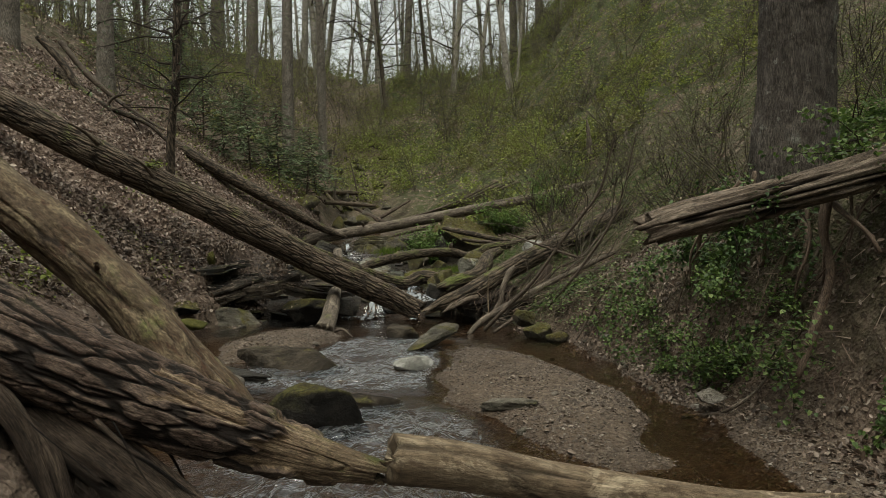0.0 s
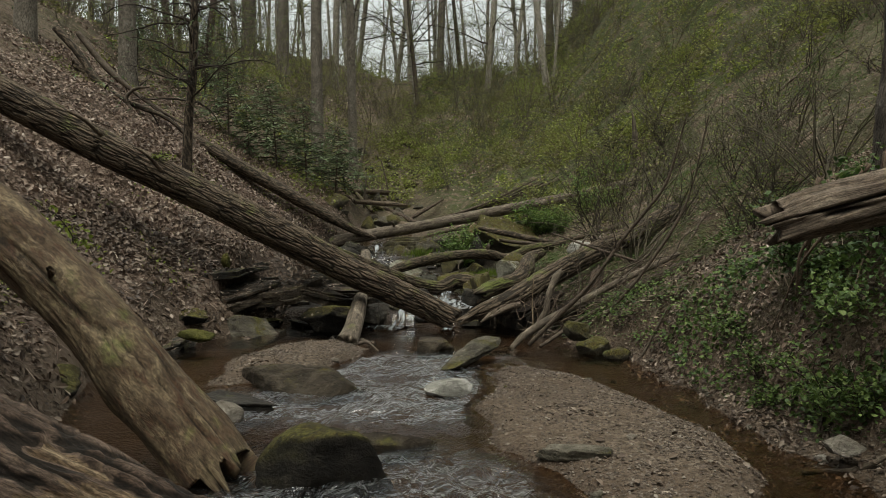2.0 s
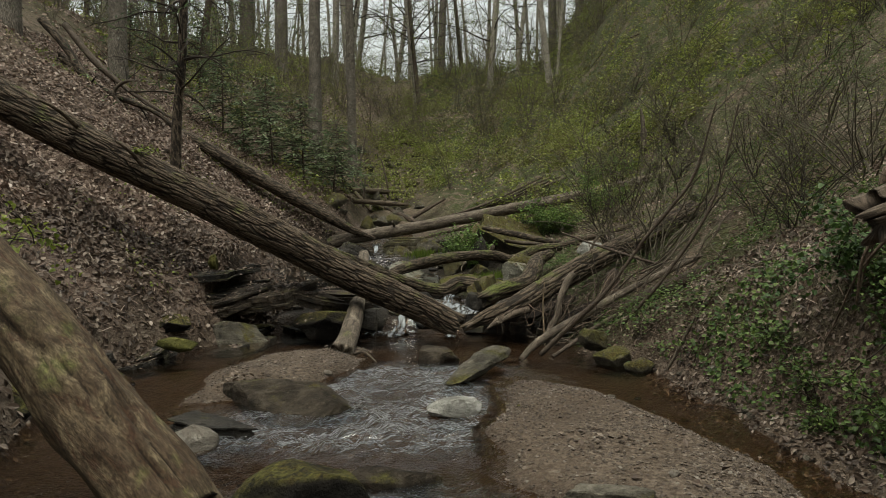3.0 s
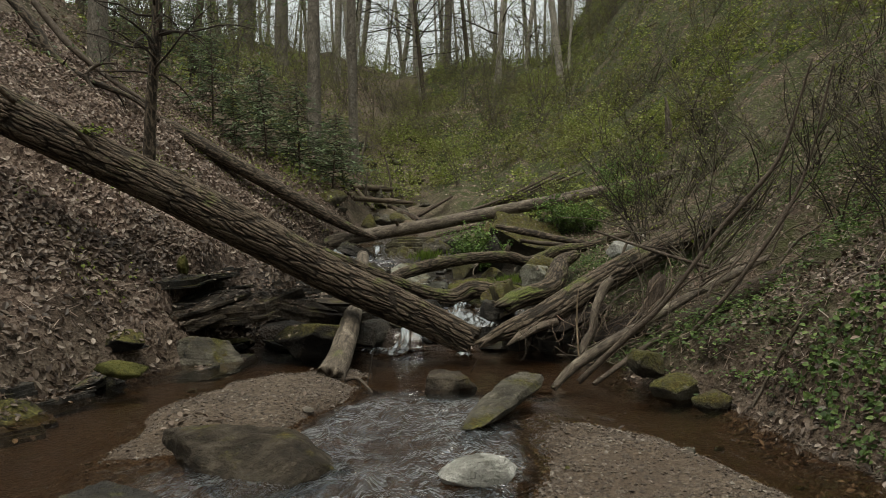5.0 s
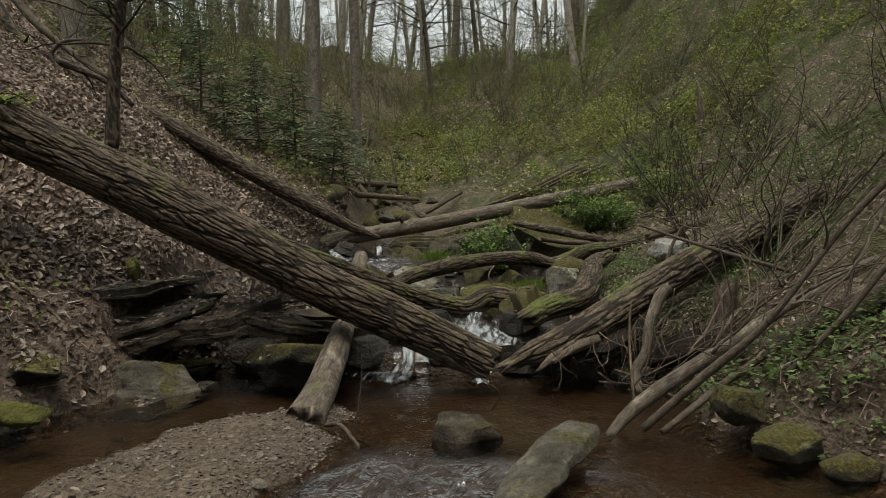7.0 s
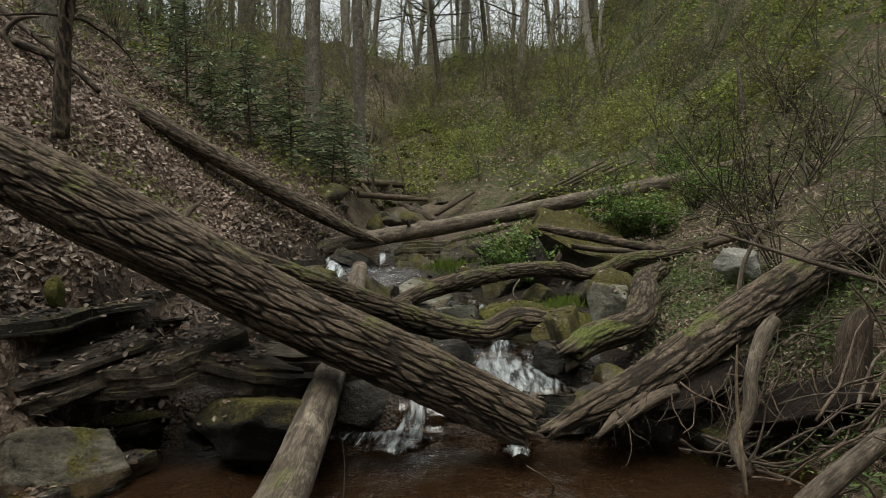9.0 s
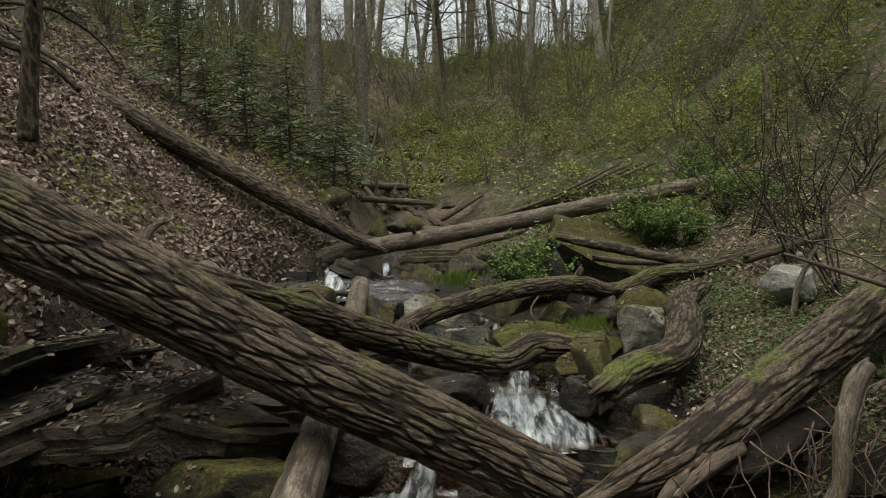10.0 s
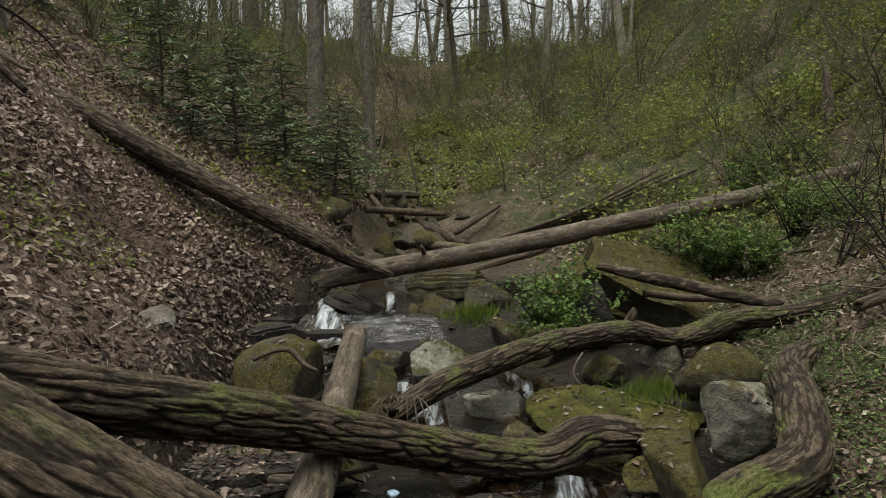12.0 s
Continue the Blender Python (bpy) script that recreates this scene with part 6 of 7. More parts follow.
slab("flat_stone", "thin dark slate behind the leaning log", (-1.75, 5.72, -0.08), (0.34, 0.14, 0.04), (4, 6, -12), ROCK_WET, 119)
rock("stone", "tan stone on the leafy shore", (1.83, 4.65, -0.02), (0.12, 0.09, 0.07), (0, 0, 0), ROCK_PALE, 112, 3)


def stones_along():
    """Loose stones: some meshes, shared by many."""
    rng = random.Random(8)
    kinds = [rock("stone", "loose weathered creek stone half-buried", (0, 0, -3), (1, rng.uniform(0.6, 0.9), rng.uniform(0.4, 0.7)), (0, 0, 0), (ROCK_MOSS, ROCK_GREY, ROCK_WET, ROCK_PALE)[k % 4], 130 + k, 3, 0.8, "stone", "creek stones") for k in range(8)]
    first = set()

    def put(x, y, s, k):
        z = float(ground(x, y)) + s * 0.1
        m = pose(x, y, z, rng.gauss(0, 8), rng.gauss(0, 8), rng.uniform(0, 360))
        ob = kinds[k]
        if k in first:
            ob = copy_thing(kinds[k], m)
        first.add(k)
        ob.matrix_world = m @ Matrix.Diagonal((s, s, s, 1))
    for _ in range(150):
        y = rng.uniform(10.3, 16.8)
        mid = float(np.interp(y, (10.5, 11.5, 12.8, 13.4, 14.2, 15, 17), (-0.45, -0.45, -0.95, -1.3, -2.0, -2.4, -2.2)))
        put(mid + rng.gauss(0, 0.75), y, 0.04 + 0.15 * rng.random() ** 2, rng.choice((0, 1, 2, 4, 5, 6, 2, 6)))
    for _ in range(55):
        y = rng.uniform(17.5, 30)
        put(float(left_foot(y) + right_foot(y)) / 2 + rng.gauss(0, 0.9), y, rng.uniform(0.12, 0.45), rng.choice((0, 1, 4, 5)))
    for _ in range(32):
        y = rng.uniform(3.2, 8.5)
        put(float(right_foot(y)) + rng.gauss(0.05, 0.2), y, rng.uniform(0.02, 0.06), rng.choice((3, 7, 1, 5)))
    for _ in range(26):
        put(rng.uniform(-2.6, 1.2), rng.uniform(3.4, 8.8), rng.uniform(0.02, 0.06), rng.choice((3, 1, 5, 7)))
    for _ in range(22):
        y = rng.uniform(9, 19)
        put(float(right_foot(y)) + rng.uniform(0.6, 4.5), y, rng.uniform(0.06, 0.2), rng.choice((1, 3, 0, 5)))
    for k in range(8):
        if k not in first:
            put(-1.0 + k * 0.2, 18, 0.1, k)


stones_along()


def gravel():
    rng = np.random.default_rng(21)

    def bar(x, y):
        return (outside_creek(x, y) < 0.25) * smooth(-0.09, 0.02, ground(x, y) - water_level(y)) * (0.35 + 0.65 * smooth(-0.2, 0.2, fbm(x * 1.6, y * 1.6, 0, 3, 33)))
    x, y = sample(30000, -3.0, 2.4, 3.0, 9.4, bar, rng)
    octa = (np.array([(1, 0, 0), (0, 0.8, 0), (-1, 0.1, 0), (0, -0.8, 0), (0.1, 0, 0.55), (0, 0, -0.5)]), np.array([(0, 1, 4), (1, 2, 4), (2, 3, 4), (3, 0, 4), (1, 0, 5), (2, 1, 5), (3, 2, 5), (0, 3, 5)]))
    size = 0.003 + 0.014 * rng.random(len(x)) ** 3
    v, f = spread(octa, np.stack([x, y, ground(x, y) + size * 0.2], -1), size, turns(rng.uniform(0, 6.283, len(x)), rng.normal(0, 0.3, len(x)), rng.normal(0, 0.3, len(x))))
    m = Mat("mixed_pebbles", 0.75, 0.3)
    col = m.ramp(m.island(), [(0.0, (0.035, 0.025, 0.018)), (0.5, (0.07, 0.053, 0.04)), (0.9, (0.105, 0.084, 0.066)), (1.0, (0.18, 0.158, 0.132))])
    tagged(new("gravel", quick_mesh("gravel", v, f, m.done(col), smooth_on=False)), "small brown and grey pebbles on the bars", "gravel", kind="stuff")


gravel()


# ---- branches, sticks and roots ----
def stick(name, label, nodes, mat=TWIG, seg=10, seed=0, group="", bark=None, category="branch", forks=0):
    v, f, uv = tube(nodes, seg, 0.05, bark or worn(nodes[0][3] * 0.12, seed, nodes[0][3] * 0.3, 0.012), seed, (0.8, 0.8))
    if not forks:
        ob = new(name, quick_mesh(name, v, f, mat, uv, attrs={"relief": tube.relief}))
        return tagged(ob, label, category, group)
    t = thing(name, label=label, category=category, group=group)
    part("stem", quick_mesh("stem", v, f, mat, uv, attrs={"relief": tube.relief}), t)
    r = np.random.default_rng(seed + 900)
    s = spline(nodes, 0.05)
    for _ in range(forks):
        q = s[r.integers(len(s) // 3, len(s) - 1)]
        p = wander(q[:3], s[-1][:3] - s[0][:3] + r.normal(0, 0.5, 3), r.uniform(0.25, 0.7), 6, r, 0.14)
        v, f = thin_tube(p, q[3] * 0.5, 0.002, 5)
        part("side_twig", quick_mesh("side_twig", v, f, mat, np.zeros((len(f), 4, 2))), t)
    return t


PILE = "brush pile on the bank"
stick("stout_branch", "stout crooked dead branch propped in the brush pile", [(1.04, 9.75, 0.74, 0.03), (0.96, 9.72, 0.66, 0.044), (0.85, 9.62, 0.42, 0.04), (0.82, 9.56, 0.25, 0.042), (0.72, 9.5, 0.1, 0.038), (0.76, 9.4, -0.05, 0.03)], WOOD_GREY, 20, 1, PILE)
stick("long_pole", "long grey pole slanting out of the pool", [(0.3, 8.25, -0.06, 0.03), (0.5, 8.34, 0.12, 0.042), (1.0, 8.62, 0.37, 0.043), (1.5, 8.91, 0.6, 0.04), (2.0, 9.19, 0.8, 0.036), (2.4, 9.4, 0.96, 0.028)], WOOD_GREY, 20, 2, PILE)
stick("long_pole", "second dead pole beside the first", [(0.62, 8.3, -0.03, 0.022), (1.05, 8.52, 0.22, 0.024), (1.55, 8.8, 0.46, 0.022), (2.1, 9.1, 0.7, 0.02)], TWIG, 16, 3, PILE, forks=3)
stick("dark_log", "dark half-rotten log under the brush", [(1.25, 8.75, 0.3, 0.08), (1.6, 8.76, 0.48, 0.09), (2.1, 8.8, 0.72, 0.085), (2.6, 8.85, 0.95, 0.07)], WOOD_ROT, 22, 4, PILE, rotten(0.012, 4))
stick("arching_stem", "thin arching stem over the brush pile", [(0.5, 8.25, 0.0, 0.024), (0.8, 8.12, 0.33, 0.022), (1.08, 8.0, 0.63, 0.02), (1.41, 7.9, 1.12, 0.018), (1.61, 7.8, 1.39, 0.015), (1.8, 7.7, 1.7, 0.012), (1.95, 7.6, 2.3, 0.007)], TWIG, 10, 5, PILE, forks=6)
stick("arching_stem", "thin arching stem with side twigs", [(1.3, 8.3, 0.3, 0.018), (1.7, 8.2, 0.8, 0.016), (2.1, 8.1, 1.5, 0.013), (2.3, 8.0, 2.4, 0.006)], TWIG, 10, 6, PILE, forks=7)
stick("pale_stick", "thin pale upright stick", [(0.63, 9.2, 0.66, 0.006), (0.61, 9.15, 0.4, 0.009), (0.62, 9.05, -0.05, 0.01)], WOOD_PALE, 8, 7, PILE)
stick("rooty_stump", "shaggy rotten stump in the brush pile", [(1.42, 9.7, 0.05, 0.13), (1.45, 9.75, 0.4, 0.10), (1.5, 9.8, 0.68, 0.08), (1.54, 9.82, 0.78, 0.04)], WOOD_ROT, 34, 8, PILE, rotten(0.03, 8), "stump")
r = np.random.default_rng(31)
for k in range(240):
    y0 = r.uniform(8.4, 10.3)
    x0 = 0.85 + (y0 < 9.2) * 0.25 + r.gamma(1.6, 0.35)
    L = r.uniform(0.25, 1.0)
    z0 = float(ground(x0, y0)) + r.uniform(0.0, 0.28)
    a = r.normal(0.45, 0.9)
    p = wander((x0 - math.cos(a) * L / 2, y0 - math.sin(a) * L / 3, z0 - 0.06), (math.cos(a), math.sin(a) * 0.6, r.normal(0.35, 0.5)), L, 6, r, 0.22)
    g0 = ground(p[:, 0], p[:, 1])
    p[:, 2] = np.maximum(p[:, 2], np.maximum(g0, -0.03) + 0.01)
    rad = 0.0025 + 0.009 * r.random() ** 2
    stick("dead_twig", "thin dead twig in a tangled brush pile", [(*q, rad * (1 - 0.1 * j)) for j, q in enumerate(p)], (TWIG, ROOT, TWIG, WOOD_GREY)[k % 4], 5, 300 + k, PILE, lambda C, S, along, R: 0 * C * along)
# sticks by the pole's foot and on the bars
stick("forked_twig", "small forked twig in the pool", [(-1.32, 8.25, -0.01, 0.016), (-1.2, 8.1, 0.03, 0.013), (-1.05, 7.9, -0.04, 0.008)], TWIG, 8, 9, forks=3)
stick("dead_twig", "thin stick standing in the pool", [(-0.35, 8.9, -0.06, 0.006), (-0.3, 8.8, 0.08, 0.005), (-0.42, 8.75, 0.18, 0.003)], TWIG, 6, 10)
stick("driftwood", "bleached driftwood below the mossy limb", [(-2.3, 11.18, 0.43, 0.02), (-2.15, 11.18, 0.46, 0.035), (-1.95, 11.16, 0.45, 0.03), (-1.7, 11.2, 0.47, 0.02), (-1.5, 11.25, 0.5, 0.015)], WOOD_GREY, 12, 11, forks=2)
# logs by the big boulder and on the right bank
stick("thin_log", "thin dark log lying against the large boulder", [(0.0, 14.45, 1.45, 0.035), (0.3, 14.3, 1.38, 0.05), (0.63, 14.1, 1.31, 0.055), (1.0, 13.85, 1.22, 0.055), (1.35, 13.6, 1.15, 0.05)], BARK_OAK, 18, 12, "", furrowed(0.006, 0.02, 0.12, 12), "log")
stick("thin_log", "thin grey branch beside the boulder", [(0.4, 14.35, 1.2, 0.03), (1.0, 14.4, 1.15, 0.035), (2.0, 14.5, 1.2, 0.03), (3.4, 14.8, 1.62, 0.02)], TWIG, 12, 13)
stick("thin_log", "mossy branch lying up the green bank", [(1.6, 12.9, 1.2, 0.05), (2.4, 13.3, 1.42, 0.045), (3.4, 13.9, 1.75, 0.03)], BARK_MOSSY, 14, 14)
stick("bent_root", "bent pale root under the crooked branch", [(-0.3, 12.95, 0.84, 0.009), (-0.36, 12.9, 0.76, 0.01), (-0.37, 12.86, 0.68, 0.009), (-0.3, 12.84, 0.6, 0.008)], WOOD_GREY, 8, 15)
stick("dead_branch", "dead branch leaning on the bank log", [(1.0, 10.6, 1.25, 0.012), (1.5, 10.3, 1.05, 0.018), (2.1, 10.1, 0.85, 0.02)], TWIG, 10, 16, forks=2)
stick("upright_stick", "pale upright stick by the whitish rock", [(1.5, 11.7, 0.75, 0.025), (1.58, 11.75, 1.05, 0.02), (1.75, 11.8, 1.35, 0.015)], WOOD_GREY, 10, 17)
for k in range(7):
    o = k * 0.12
    stick("raft_pole", "long thin dead pole in a raft of fallen sticks", [(-1.2 + o * 2, 18.5 + o * 0.4, 1.75 + 0.03 * k, 0.035), (0.2 + o, 18.9 + o, 2.25, 0.035), (1.6 + o * 2, 19.4 + o, 2.95 + 0.02 * k, 0.02)], (TWIG, WOOD_GREY)[k % 2], 10, 20 + k, "raft of poles upstream")
for k, (x, y, a, L, rad) in enumerate(((-2.3, 19.4, 150, 2.0, 0.08), (-2.9, 21.2, 35, 1.8, 0.07), (-2.2, 20.4, 118, 2.6, 0.08), (-3.4, 23.4, 62, 2.6, 0.09), (-2.7, 25, 100, 2.6, 0.08), (-1.5, 20.6, 55, 1.6, 0.05), (-3.9, 22.4, 128, 2.2, 0.06), (-1.0, 18.2, 30, 1.8, 0.05))):
    c, s = math.cos(radians(a)) * L / 2, math.sin(radians(a)) * L / 2
    z0, z1 = float(ground(x - c, y - s)) + rad, float(ground(x + c, y + s)) + rad
    stick("jam_log", "dead log in the jam up the ravine", [(x - c, y - s, z0, rad), (x, y, max((z0 + z1) / 2, float(ground(x, y)) + rad * 0.6), rad), (x + c, y + s, z1, rad * 0.7)], (BARK_MOSSY, BARK_OAK, WOOD_ROT)[k % 3], 16, 50 + k, "log jam upstream", None, "log")
for k, (x, y, dx, h) in enumerate(((-4.1, 24, 0.3, 1.6), (-3.0, 24, -0.3, 1.4), (-3.6, 22.2, 0.1, 1.0))):
    z = float(ground(x, y))
    stick("standing_snag", "thin pale dead stick standing up the ravine", [(x, y, z - 0.1, 0.05), (x + dx * 0.4, y, z + h * 0.5, 0.04), (x + dx, y, z + h, 0.015)], WOOD_GREY, 8, 70 + k, "dead snags")
z = float(ground(4.15, 19))
stick("broken_stump", "pale broken stump on the far bank", [(4.15, 19, z - 0.1, 0.10), (4.12, 19, z + 0.5, 0.08), (4.05, 19, z + 1.1, 0.02)], WOOD_GREY, 16, 75, "", rotten(0.02, 75), "stump")
stick("fallen_branch", "thick fallen branch on the top of the leafy bank", [(-8.75, 14.6, 5.6, 0.085), (-8.2, 14.55, 5.0, 0.08), (-7.74, 14.5, 4.35, 0.075), (-7.2, 14.5, 4.05, 0.07), (-6.34, 14.45, 3.68, 0.045), (-5.9, 14.5, 3.3, 0.03)], BARK_OAK, 20, 76, "", furrowed(0.008, 0.03, 0.2, 76), "branch", 6)
stick("fallen_branch", "second fallen branch beside the first on the bank", [(-8.4, 14.8, 5.55, 0.06), (-7.7, 14.75, 4.75, 0.06), (-6.9, 14.75, 4.1, 0.05), (-6.1, 14.8, 3.6, 0.03)], TWIG, 14, 78, "", None, "branch", 5)
stick("bent_root", "dark bent root arching over the mossy boulder", [(-2.55, 12.28, 0.86, 0.014), (-2.42, 12.3, 0.92, 0.018), (-2.3, 12.3, 0.93, 0.02), (-2.2, 12.28, 0.84, 0.018), (-2.1, 12.25, 0.8, 0.012)], TWIG, 12, 79)
for k in range(9):
    a = radians(-70 + 17 * k)
    stick("rootlet", "fine pale rootlet at the branch foot", [(-1.5, 12.0, 0.62, 0.008), (-1.5 + 0.14 * math.sin(a), 11.93 + 0.01 * k, 0.66 + 0.05 * math.cos(a), 0.006), (-1.5 + 0.24 * math.sin(a), 11.88, 0.52 + 0.03 * (k % 3), 0.003)], WOOD_GREY, 6, 860 + k, "rootlets at the branch", lambda C, S, along, R: 0 * C * along, "root")
stick("fallen_branch", "pale forked fallen branch on the leafy bank", [(-6.95, 14.35, 3.75, 0.03), (-7.1, 14.3, 4.05, 0.035), (-6.9, 14.3, 4.25, 0.03), (-6.6, 14.3, 4.28, 0.012)], WOOD_GREY, 12, 77, "", None, "branch", 3)
r = np.random.default_rng(36)
for k in range(26):
    y = r.uniform(14.5, 30)
    x = float(right_foot(y)) + r.uniform(1.5, 9)
    a, L, rad = r.normal(1.3, 0.7), r.uniform(0.6, 2.0), r.uniform(0.01, 0.028)
    q = np.stack([x + np.linspace(-0.5, 0.5, 5) * L * math.cos(a), y + np.linspace(-0.5, 0.5, 5) * L * math.sin(a)], -1) + r.normal(0, 0.05, (5, 2))
    zz = ground(q[:, 0], q[:, 1]) + rad + r.uniform(0, 0.15)
    stick("fallen_branch", "dead branch lying in the hillside undergrowth", [(q[j, 0], q[j, 1], zz[j], rad * (1 - 0.1 * j)) for j in range(5)], (TWIG, WOOD_GREY)[k % 2], 8, 600 + k, "branches on the hillside")
# near left: splintered wood below the thick log
r = np.random.default_rng(35)
simple_log("broken_limb", "dark broken limb with shredded bark under the thick log", [(-1.75, 2.66, 0.5, 0.08), (-1.45, 2.58, 0.32, 0.10), (-1.15, 2.52, 0.13, 0.105), (-0.92, 2.48, -0.02, 0.09), (-0.72, 2.45, -0.16, 0.05)],
           WOOD_ROT, rotten(0.02, 36), 90, 0.02, 36, (1, 3))
for k, (x0, z0, x1, z1, rad) in enumerate(((-1.95, 0.66, -1.36, 0.02, 0.036), (-1.8, 0.5, -1.3, -0.05, 0.03), (-2.0, 0.56, -1.5, -0.05, 0.026), (-1.7, 0.46, -1.18, -0.1, 0.02), (-1.55, 0.4, -1.42, -0.1, 0.024), (-2.1, 0.5, -1.72, -0.02, 0.03))):
    mid = ((x0 + x1) / 2 + 0.1, (z0 + z1) / 2 + 0.08)
    stick("splintered_branch", "curved shredded strip of grey-brown wood under the thick log", [(x0, 2.5, z0, rad), (mid[0], 2.42 + 0.02 * k, mid[1], rad * 1.1), (x1, 2.4, z1, rad * 0.6)], WOOD_ROT, 18, 390 + k, "splintered wood", rotten(rad * 0.25, 390 + k))
for k in range(12):
    x0 = r.uniform(-2.1, -0.9)
    z0 = 0.42 - (x0 + 1.3) * 0.45 + r.normal(0, 0.05)
    rad = 0.003 + 0.01 * r.random() ** 2
    p = wander((x0, r.uniform(2.35, 2.6), z0), (r.uniform(0.3, 0.9), r.normal(-0.1, 0.15), -0.8), r.uniform(0.3, 0.6), 5, r, 0.1)
    p[:, 2] = np.maximum(p[:, 2], -0.14)
    stick("splintered_branch", "splintered grey-brown wood under the thick log", [(*q, rad * (1 - 0.1 * j)) for j, q in enumerate(p)], WOOD_ROT, 10, 90 + k, "splintered wood", rotten(rad * 0.22, 90 + k))
# rootlets hanging from the undercut bank
r = np.random.default_rng(37)
for k in range(46):
    x = r.uniform(0.05, 1.35)
    y = 9.72 - 0.25 * max(0, x - 0.7) + r.normal(0, 0.06)
    p = wander((x, y, 0.22 + 0.25 * x + r.normal(0, 0.04)), (r.normal(-0.1, 0.4), r.normal(-0.15, 0.2), -1), r.uniform(0.15, 0.42), 6, r, 0.25)
    p[:, 2] = np.maximum(p[:, 2], -0.02)
    rad = r.uniform(0.002, 0.007)
    stick("rootlet", "fine bare rootlet hanging under the bank", [(*q, rad * (1 - 0.12 * j)) for j, q in enumerate(p)], (ROOT, TWIG)[k % 2], 5, 800 + k, "rootlets under the bank", lambda C, S, along, R: 0 * C * along, "root")
# roots and hanging shreds in the right bank
r = np.random.default_rng(33)
for k in range(16):
    y = r.uniform(3.7, 5.6)
    x = float(right_foot(y)) + r.uniform(0.3, 0.7)
    z = 1.45 + r.normal(0, 0.12)
    p = wander((x, y, z), (r.normal(-0.35, 0.2), r.normal(0, 0.4), -1), r.uniform(0.6, 1.3), 8, r, 0.16)
    g0 = ground(p[:, 0], p[:, 1])
    p[:, 2] = np.maximum(p[:, 2], g0 + 0.012)
    rad = r.uniform(0.006, 0.03)
    stick("root", "bare root hanging down the eroded bank", [(*q, rad * (1 - 0.08 * j)) for j, q in enumerate(p)], ROOT, 9, 400 + k, "roots in the bank", category="root")
stick("thick_root", "thick root running down the eroded bank", [(2.5, 4.35, 1.45, 0.03), (2.42, 4.3, 1.15, 0.026), (2.46, 4.28, 0.85, 0.024), (2.36, 4.26, 0.55, 0.028), (2.22, 4.22, 0.2, 0.02)], ROOT, 18, 420, "roots in the bank", category="root")
r = np.random.default_rng(34)
for k in range(60):
    side = r.random() < 0.5
    y = r.uniform(4, 18)
    x = float(left_foot(y)) - r.uniform(0.3, 4) if side else float(right_foot(y)) + r.uniform(0.2, 4)
    a, L = r.uniform(0, 6.283), r.uniform(0.3, 1.4)
    q = np.stack([x + np.linspace(-0.5, 0.5, 5) * L * math.cos(a), y + np.linspace(-0.5, 0.5, 5) * L * math.sin(a)], -1) + r.normal(0, 0.03, (5, 2))
    zz = ground(q[:, 0], q[:, 1]) + 0.02
    stick("fallen_twig", "dead twig lying on the forest floor", [(q[j, 0], q[j, 1], zz[j], 0.004 + 0.012 * r.random()) for j in range(5)], (TWIG, WOOD_GREY)[k % 2], 6, 500 + k, "twigs on the floor", lambda C, S, along, R: 0 * C * along)


# ---- ivy, weeds and grass ----
def leaf_mass(name, label, centre, reach, n, size, mat, seed, category="ivy", shape=LEAF_HEART, stems=8):
    """A hanging or spreading mass: vines with leaves set along them."""
    r2 = np.random.default_rng(seed)
    t = thing(name, label=label, category=category)
    tw, pos = [], []
    for _ in range(stems):
        p = wander(np.array(centre) + r2.normal(0, 0.25, 3) * reach, r2.normal(0, 1, 3) * reach, max(reach) * 1.1, 8, r2, 0.25, 0.05)
        tw.append(thin_tube(p, 0.006, 0.002, 4))
        pos.append(p[r2.integers(0, 9, n // stems)] + r2.normal(0, 0.16, (n // stems, 3)) * reach)
    v, f = merge(tw)
    tagged(part("vinework", quick_mesh("vinework", v, f, TWIG, np.zeros((len(f), 4, 2))), t), kind="stuff")
    pos = np.concatenate(pos)
    m = len(pos)
    v, f = spread(shape, pos, r2.uniform(0.6, 1.2, m) * size, turns(r2.uniform(0, 6.283, m), r2.normal(-0.5, 0.4, m), r2.normal(0, 0.35, m)))
    tagged(part("foliage", quick_mesh("foliage", v, f, mat, smooth_on=False), t), kind="stuff")
    return t


leaf_mass("ivy", "dark green ivy hanging over the rotten log", (1.75, 3.98, 1.12), (0.16, 0.12, 0.3), 572, 0.030, IVY, 1)
leaf_mass("ivy", "leafy ivy on top of the eroded bank", (2.6, 4.2, 1.62), (0.45, 0.4, 0.16), 924, 0.036, GREEN, 2)
leaf_mass("ivy", "ivy draped down the bank below the tree", (2.35, 5.0, 1.25), (0.3, 0.5, 0.4), 924, 0.033, IVY, 3)
leaf_mass("ivy", "thick ivy and nettles on the bank", (2.2, 5.9, 0.85), (0.3, 0.5, 0.35), 1540, 0.036, IVY, 4)
leaf_mass("ivy", "green leaves crowding the foot of the bank", (2.0, 6.5, 0.4), (0.22, 0.4, 0.2), 700, 0.033, GREEN, 5)
leaf_mass("ivy", "green ivy creeping down the near shore", (2.25, 4.4, 0.3), (0.3, 0.5, 0.25), 924, 0.033, GREEN, 16)
leaf_mass("ivy", "fresh ivy covering the bank under the rotten log", (2.2, 5.25, 0.72), (0.28, 0.45, 0.3), 950, 0.033, GREEN, 18)
leaf_mass("ivy", "green ivy low on the near shore", (2.0, 5.2, 0.15), (0.25, 0.4, 0.12), 704, 0.030, GREEN, 17)
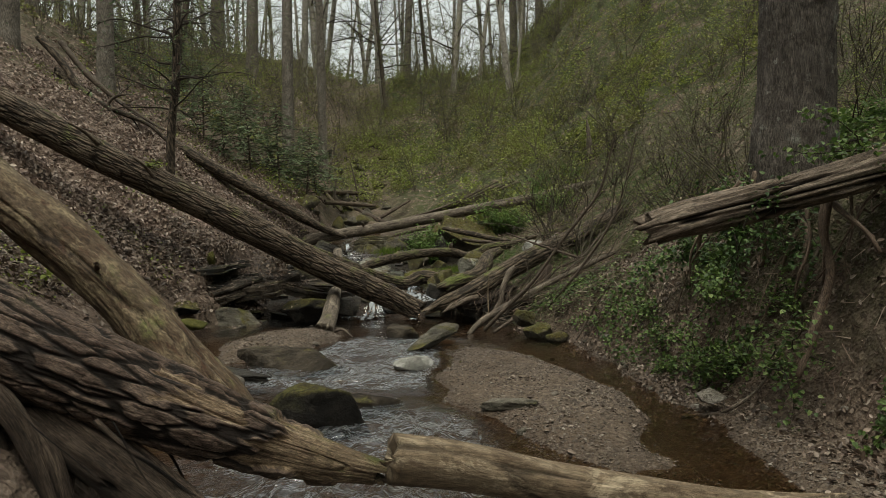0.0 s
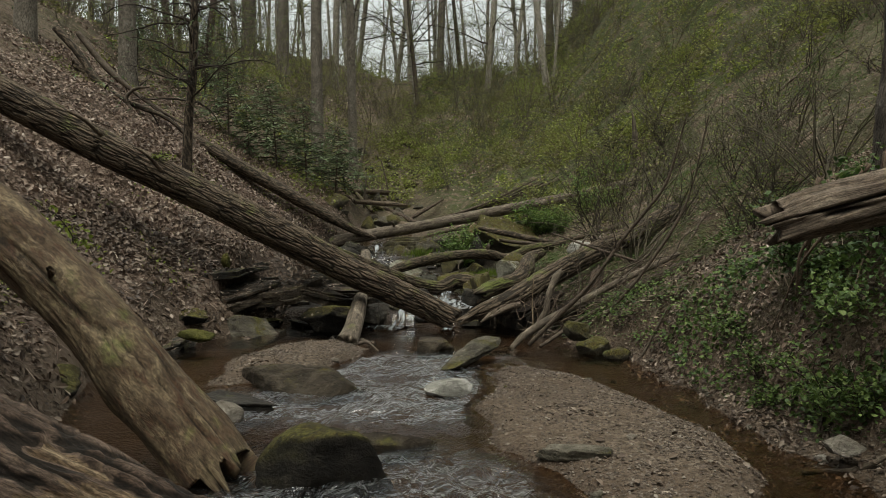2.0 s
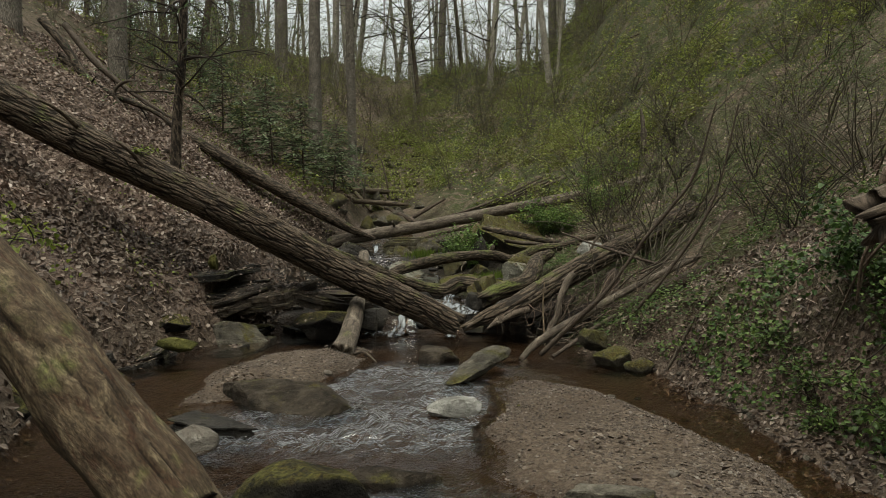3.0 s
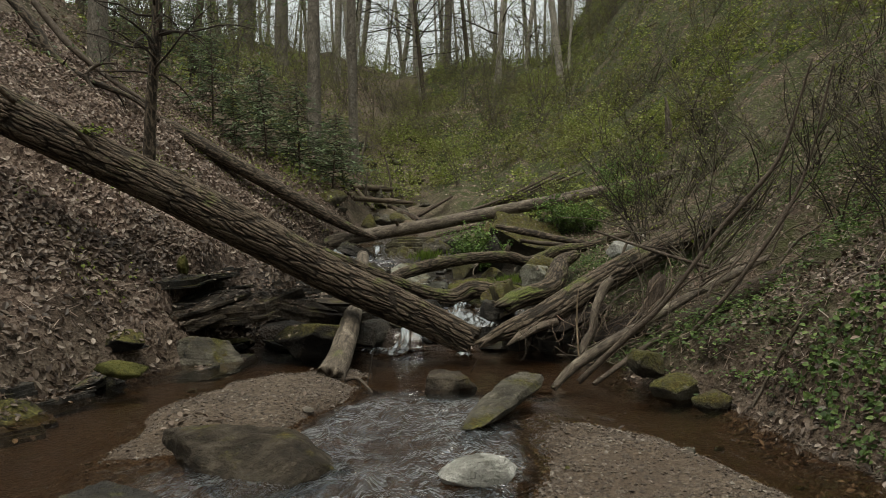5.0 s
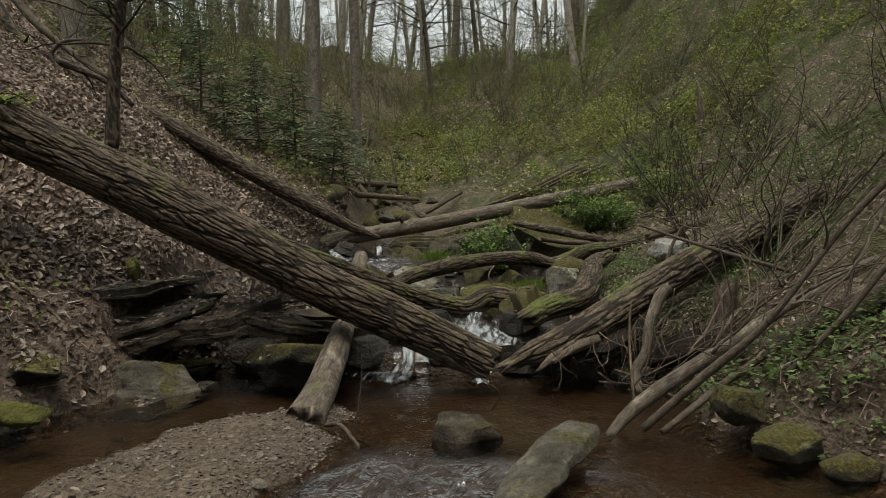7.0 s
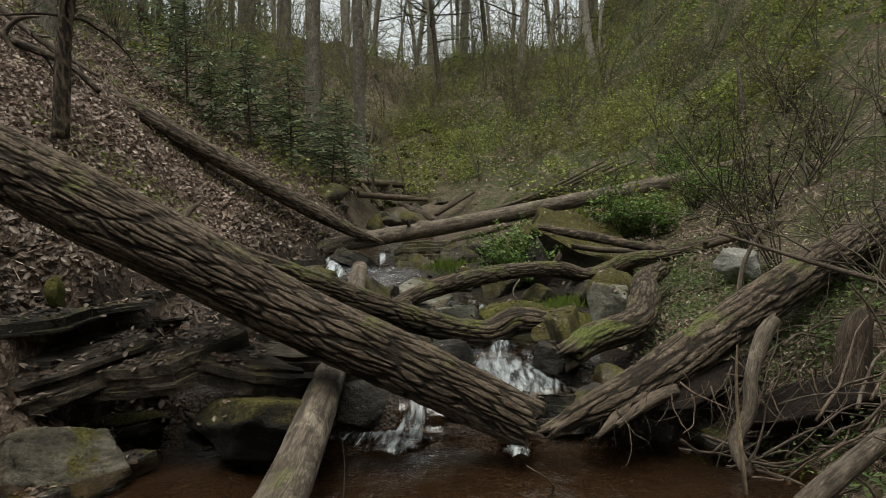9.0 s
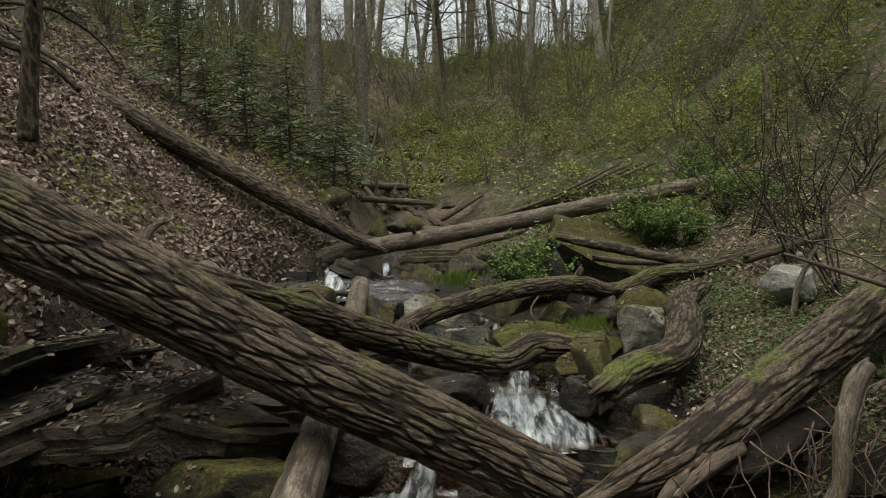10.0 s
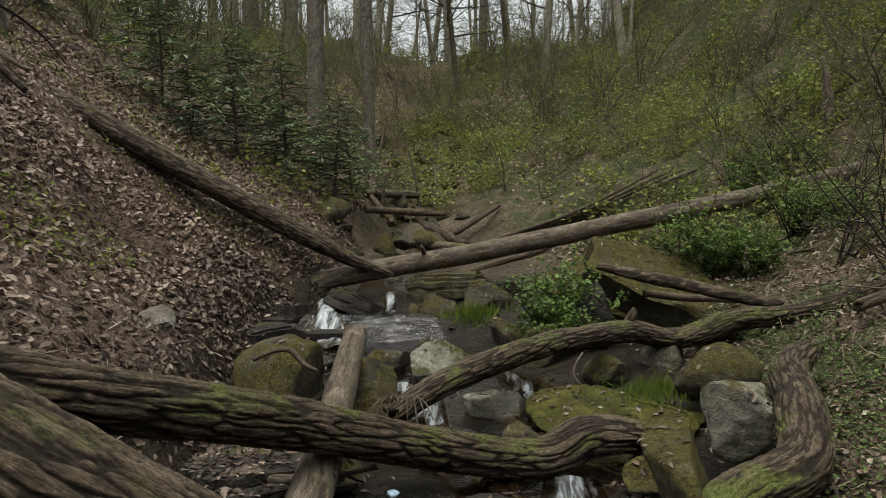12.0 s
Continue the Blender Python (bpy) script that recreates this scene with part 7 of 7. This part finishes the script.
leaf_mass("ivy", "green leaves spreading at the shore", (1.75, 7.4, 0.12), (0.35, 0.4, 0.1), 660, 0.033, GREEN, 6)
leaf_mass("ivy", "trailing leaves on the upper bank", (2.8, 7.5, 0.95), (0.4, 0.4, 0.1), 380, 0.033, IVY, 7)
leaf_mass("leafy_weed", "bright weeds on the leafy bank", (-3.6, 6.6, 1.15), (0.3, 0.5, 0.2), 260, 0.05, BUDS, 8, "plant")
leaf_mass("leafy_weed", "small green sprigs on the fallen tree", (-4.0, 9.15, 2.15), (0.25, 0.15, 0.1), 90, 0.04, BUDS, 9, "plant")


def grass_tuft(loc, n, size, seed):
    r2 = np.random.default_rng(seed)
    pos = np.array(loc) + np.stack([r2.normal(0, 0.15, n), r2.normal(0, 0.15, n), r2.normal(0, 0.015, n)], -1)
    v, f = spread(BLADE, pos, r2.uniform(0.3, 1.3, n) * size, turns(r2.uniform(0, 6.283, n), r2.normal(0.95, 0.4, n), r2.normal(0, 0.2, n)))
    tagged(new("grass_tuft", quick_mesh("grass_tuft", v, f, GRASS, smooth_on=False)), "tuft of bright fine grass between stones", "grass", kind="stuff")


grass_tuft((-1.15, 15.1, 0.82), 700, 0.2, 1)
grass_tuft((0.25, 12.8, 0.58), 600, 0.09, 2)
grass_tuft((0.0, 12.6, 0.57), 350, 0.06, 3)
rock("moss_mat", "soft moss mat over flat stones", (0.02, 12.6, 0.46), (0.7, 0.62, 0.15), (6, 3, 0), MOSS, 151, 5, category="moss")
rock("plastic_wrapper", "crumpled blue and white plastic scrap on wet gravel", (-1.39, 11.1, 0.42), (0.045, 0.03, 0.02), (0, 0, 20), Mat("white_plastic", 0.35, 0.5).done((0.25, 0.36, 0.44)), 150, 2, category="litter")


# ---- dead leaves caught on ledges, stones and logs ----
def settle_leaves(names, n, x0, x1, y0, y1, seed, label):
    from mathutils.bvhtree import BVHTree
    vs, fs, base = [], [], 0
    for ob in scene.objects:
        if ob.type == "MESH" and ob.name.split(".")[0] in names:
            m = ob.matrix_world if ob.parent is None else ob.parent.matrix_world @ ob.matrix_basis
            vs += [m @ v.co for v in ob.data.vertices]
            fs += [[base + k for k in q.vertices] for q in ob.data.polygons]
            base = len(vs)
    tree = BVHTree.FromPolygons(vs, fs)
    r2 = np.random.default_rng(seed)
    pos, nor = [], []
    for _ in range(n):
        hit, nrm, _, _ = tree.ray_cast(Vector((r2.uniform(x0, x1), r2.uniform(y0, y1), 6)), Vector((0, 0, -1)))
        if hit is not None and nrm.z > 0.55:
            pos.append((hit.x, hit.y, hit.z + 0.006))
            nor.append(nrm[:])
    if not pos:
        return
    k = len(pos)
    rot = tilt_to(np.array(nor)) @ turns(r2.uniform(0, 6.283, k), r2.normal(0, 0.25, k), r2.normal(0, 0.25, k))
    v, f = spread(LEAF_OAK, np.array(pos), r2.uniform(0.03, 0.06, k), rot)
    tagged(new("leaf_litter", quick_mesh("leaf_litter", v, f, DAMP, smooth_on=False)), label, "leaves", kind="stuff")


bpy.context.view_layer.update()
settle_leaves(("ledge_slab", "ledge_boulder", "wet_stone"), 8000, -4.4, -2.0, 6.3, 12.5, 71, "dead leaves lying on the wet slate ledges")
settle_leaves(("boulder", "stone", "flat_stone", "ledge_slab", "flat_rock", "mossy_rock", "moss_mat"), 5200, -3.2, 2.2, 10.8, 17, 72, "few dead leaves on the upper stones")
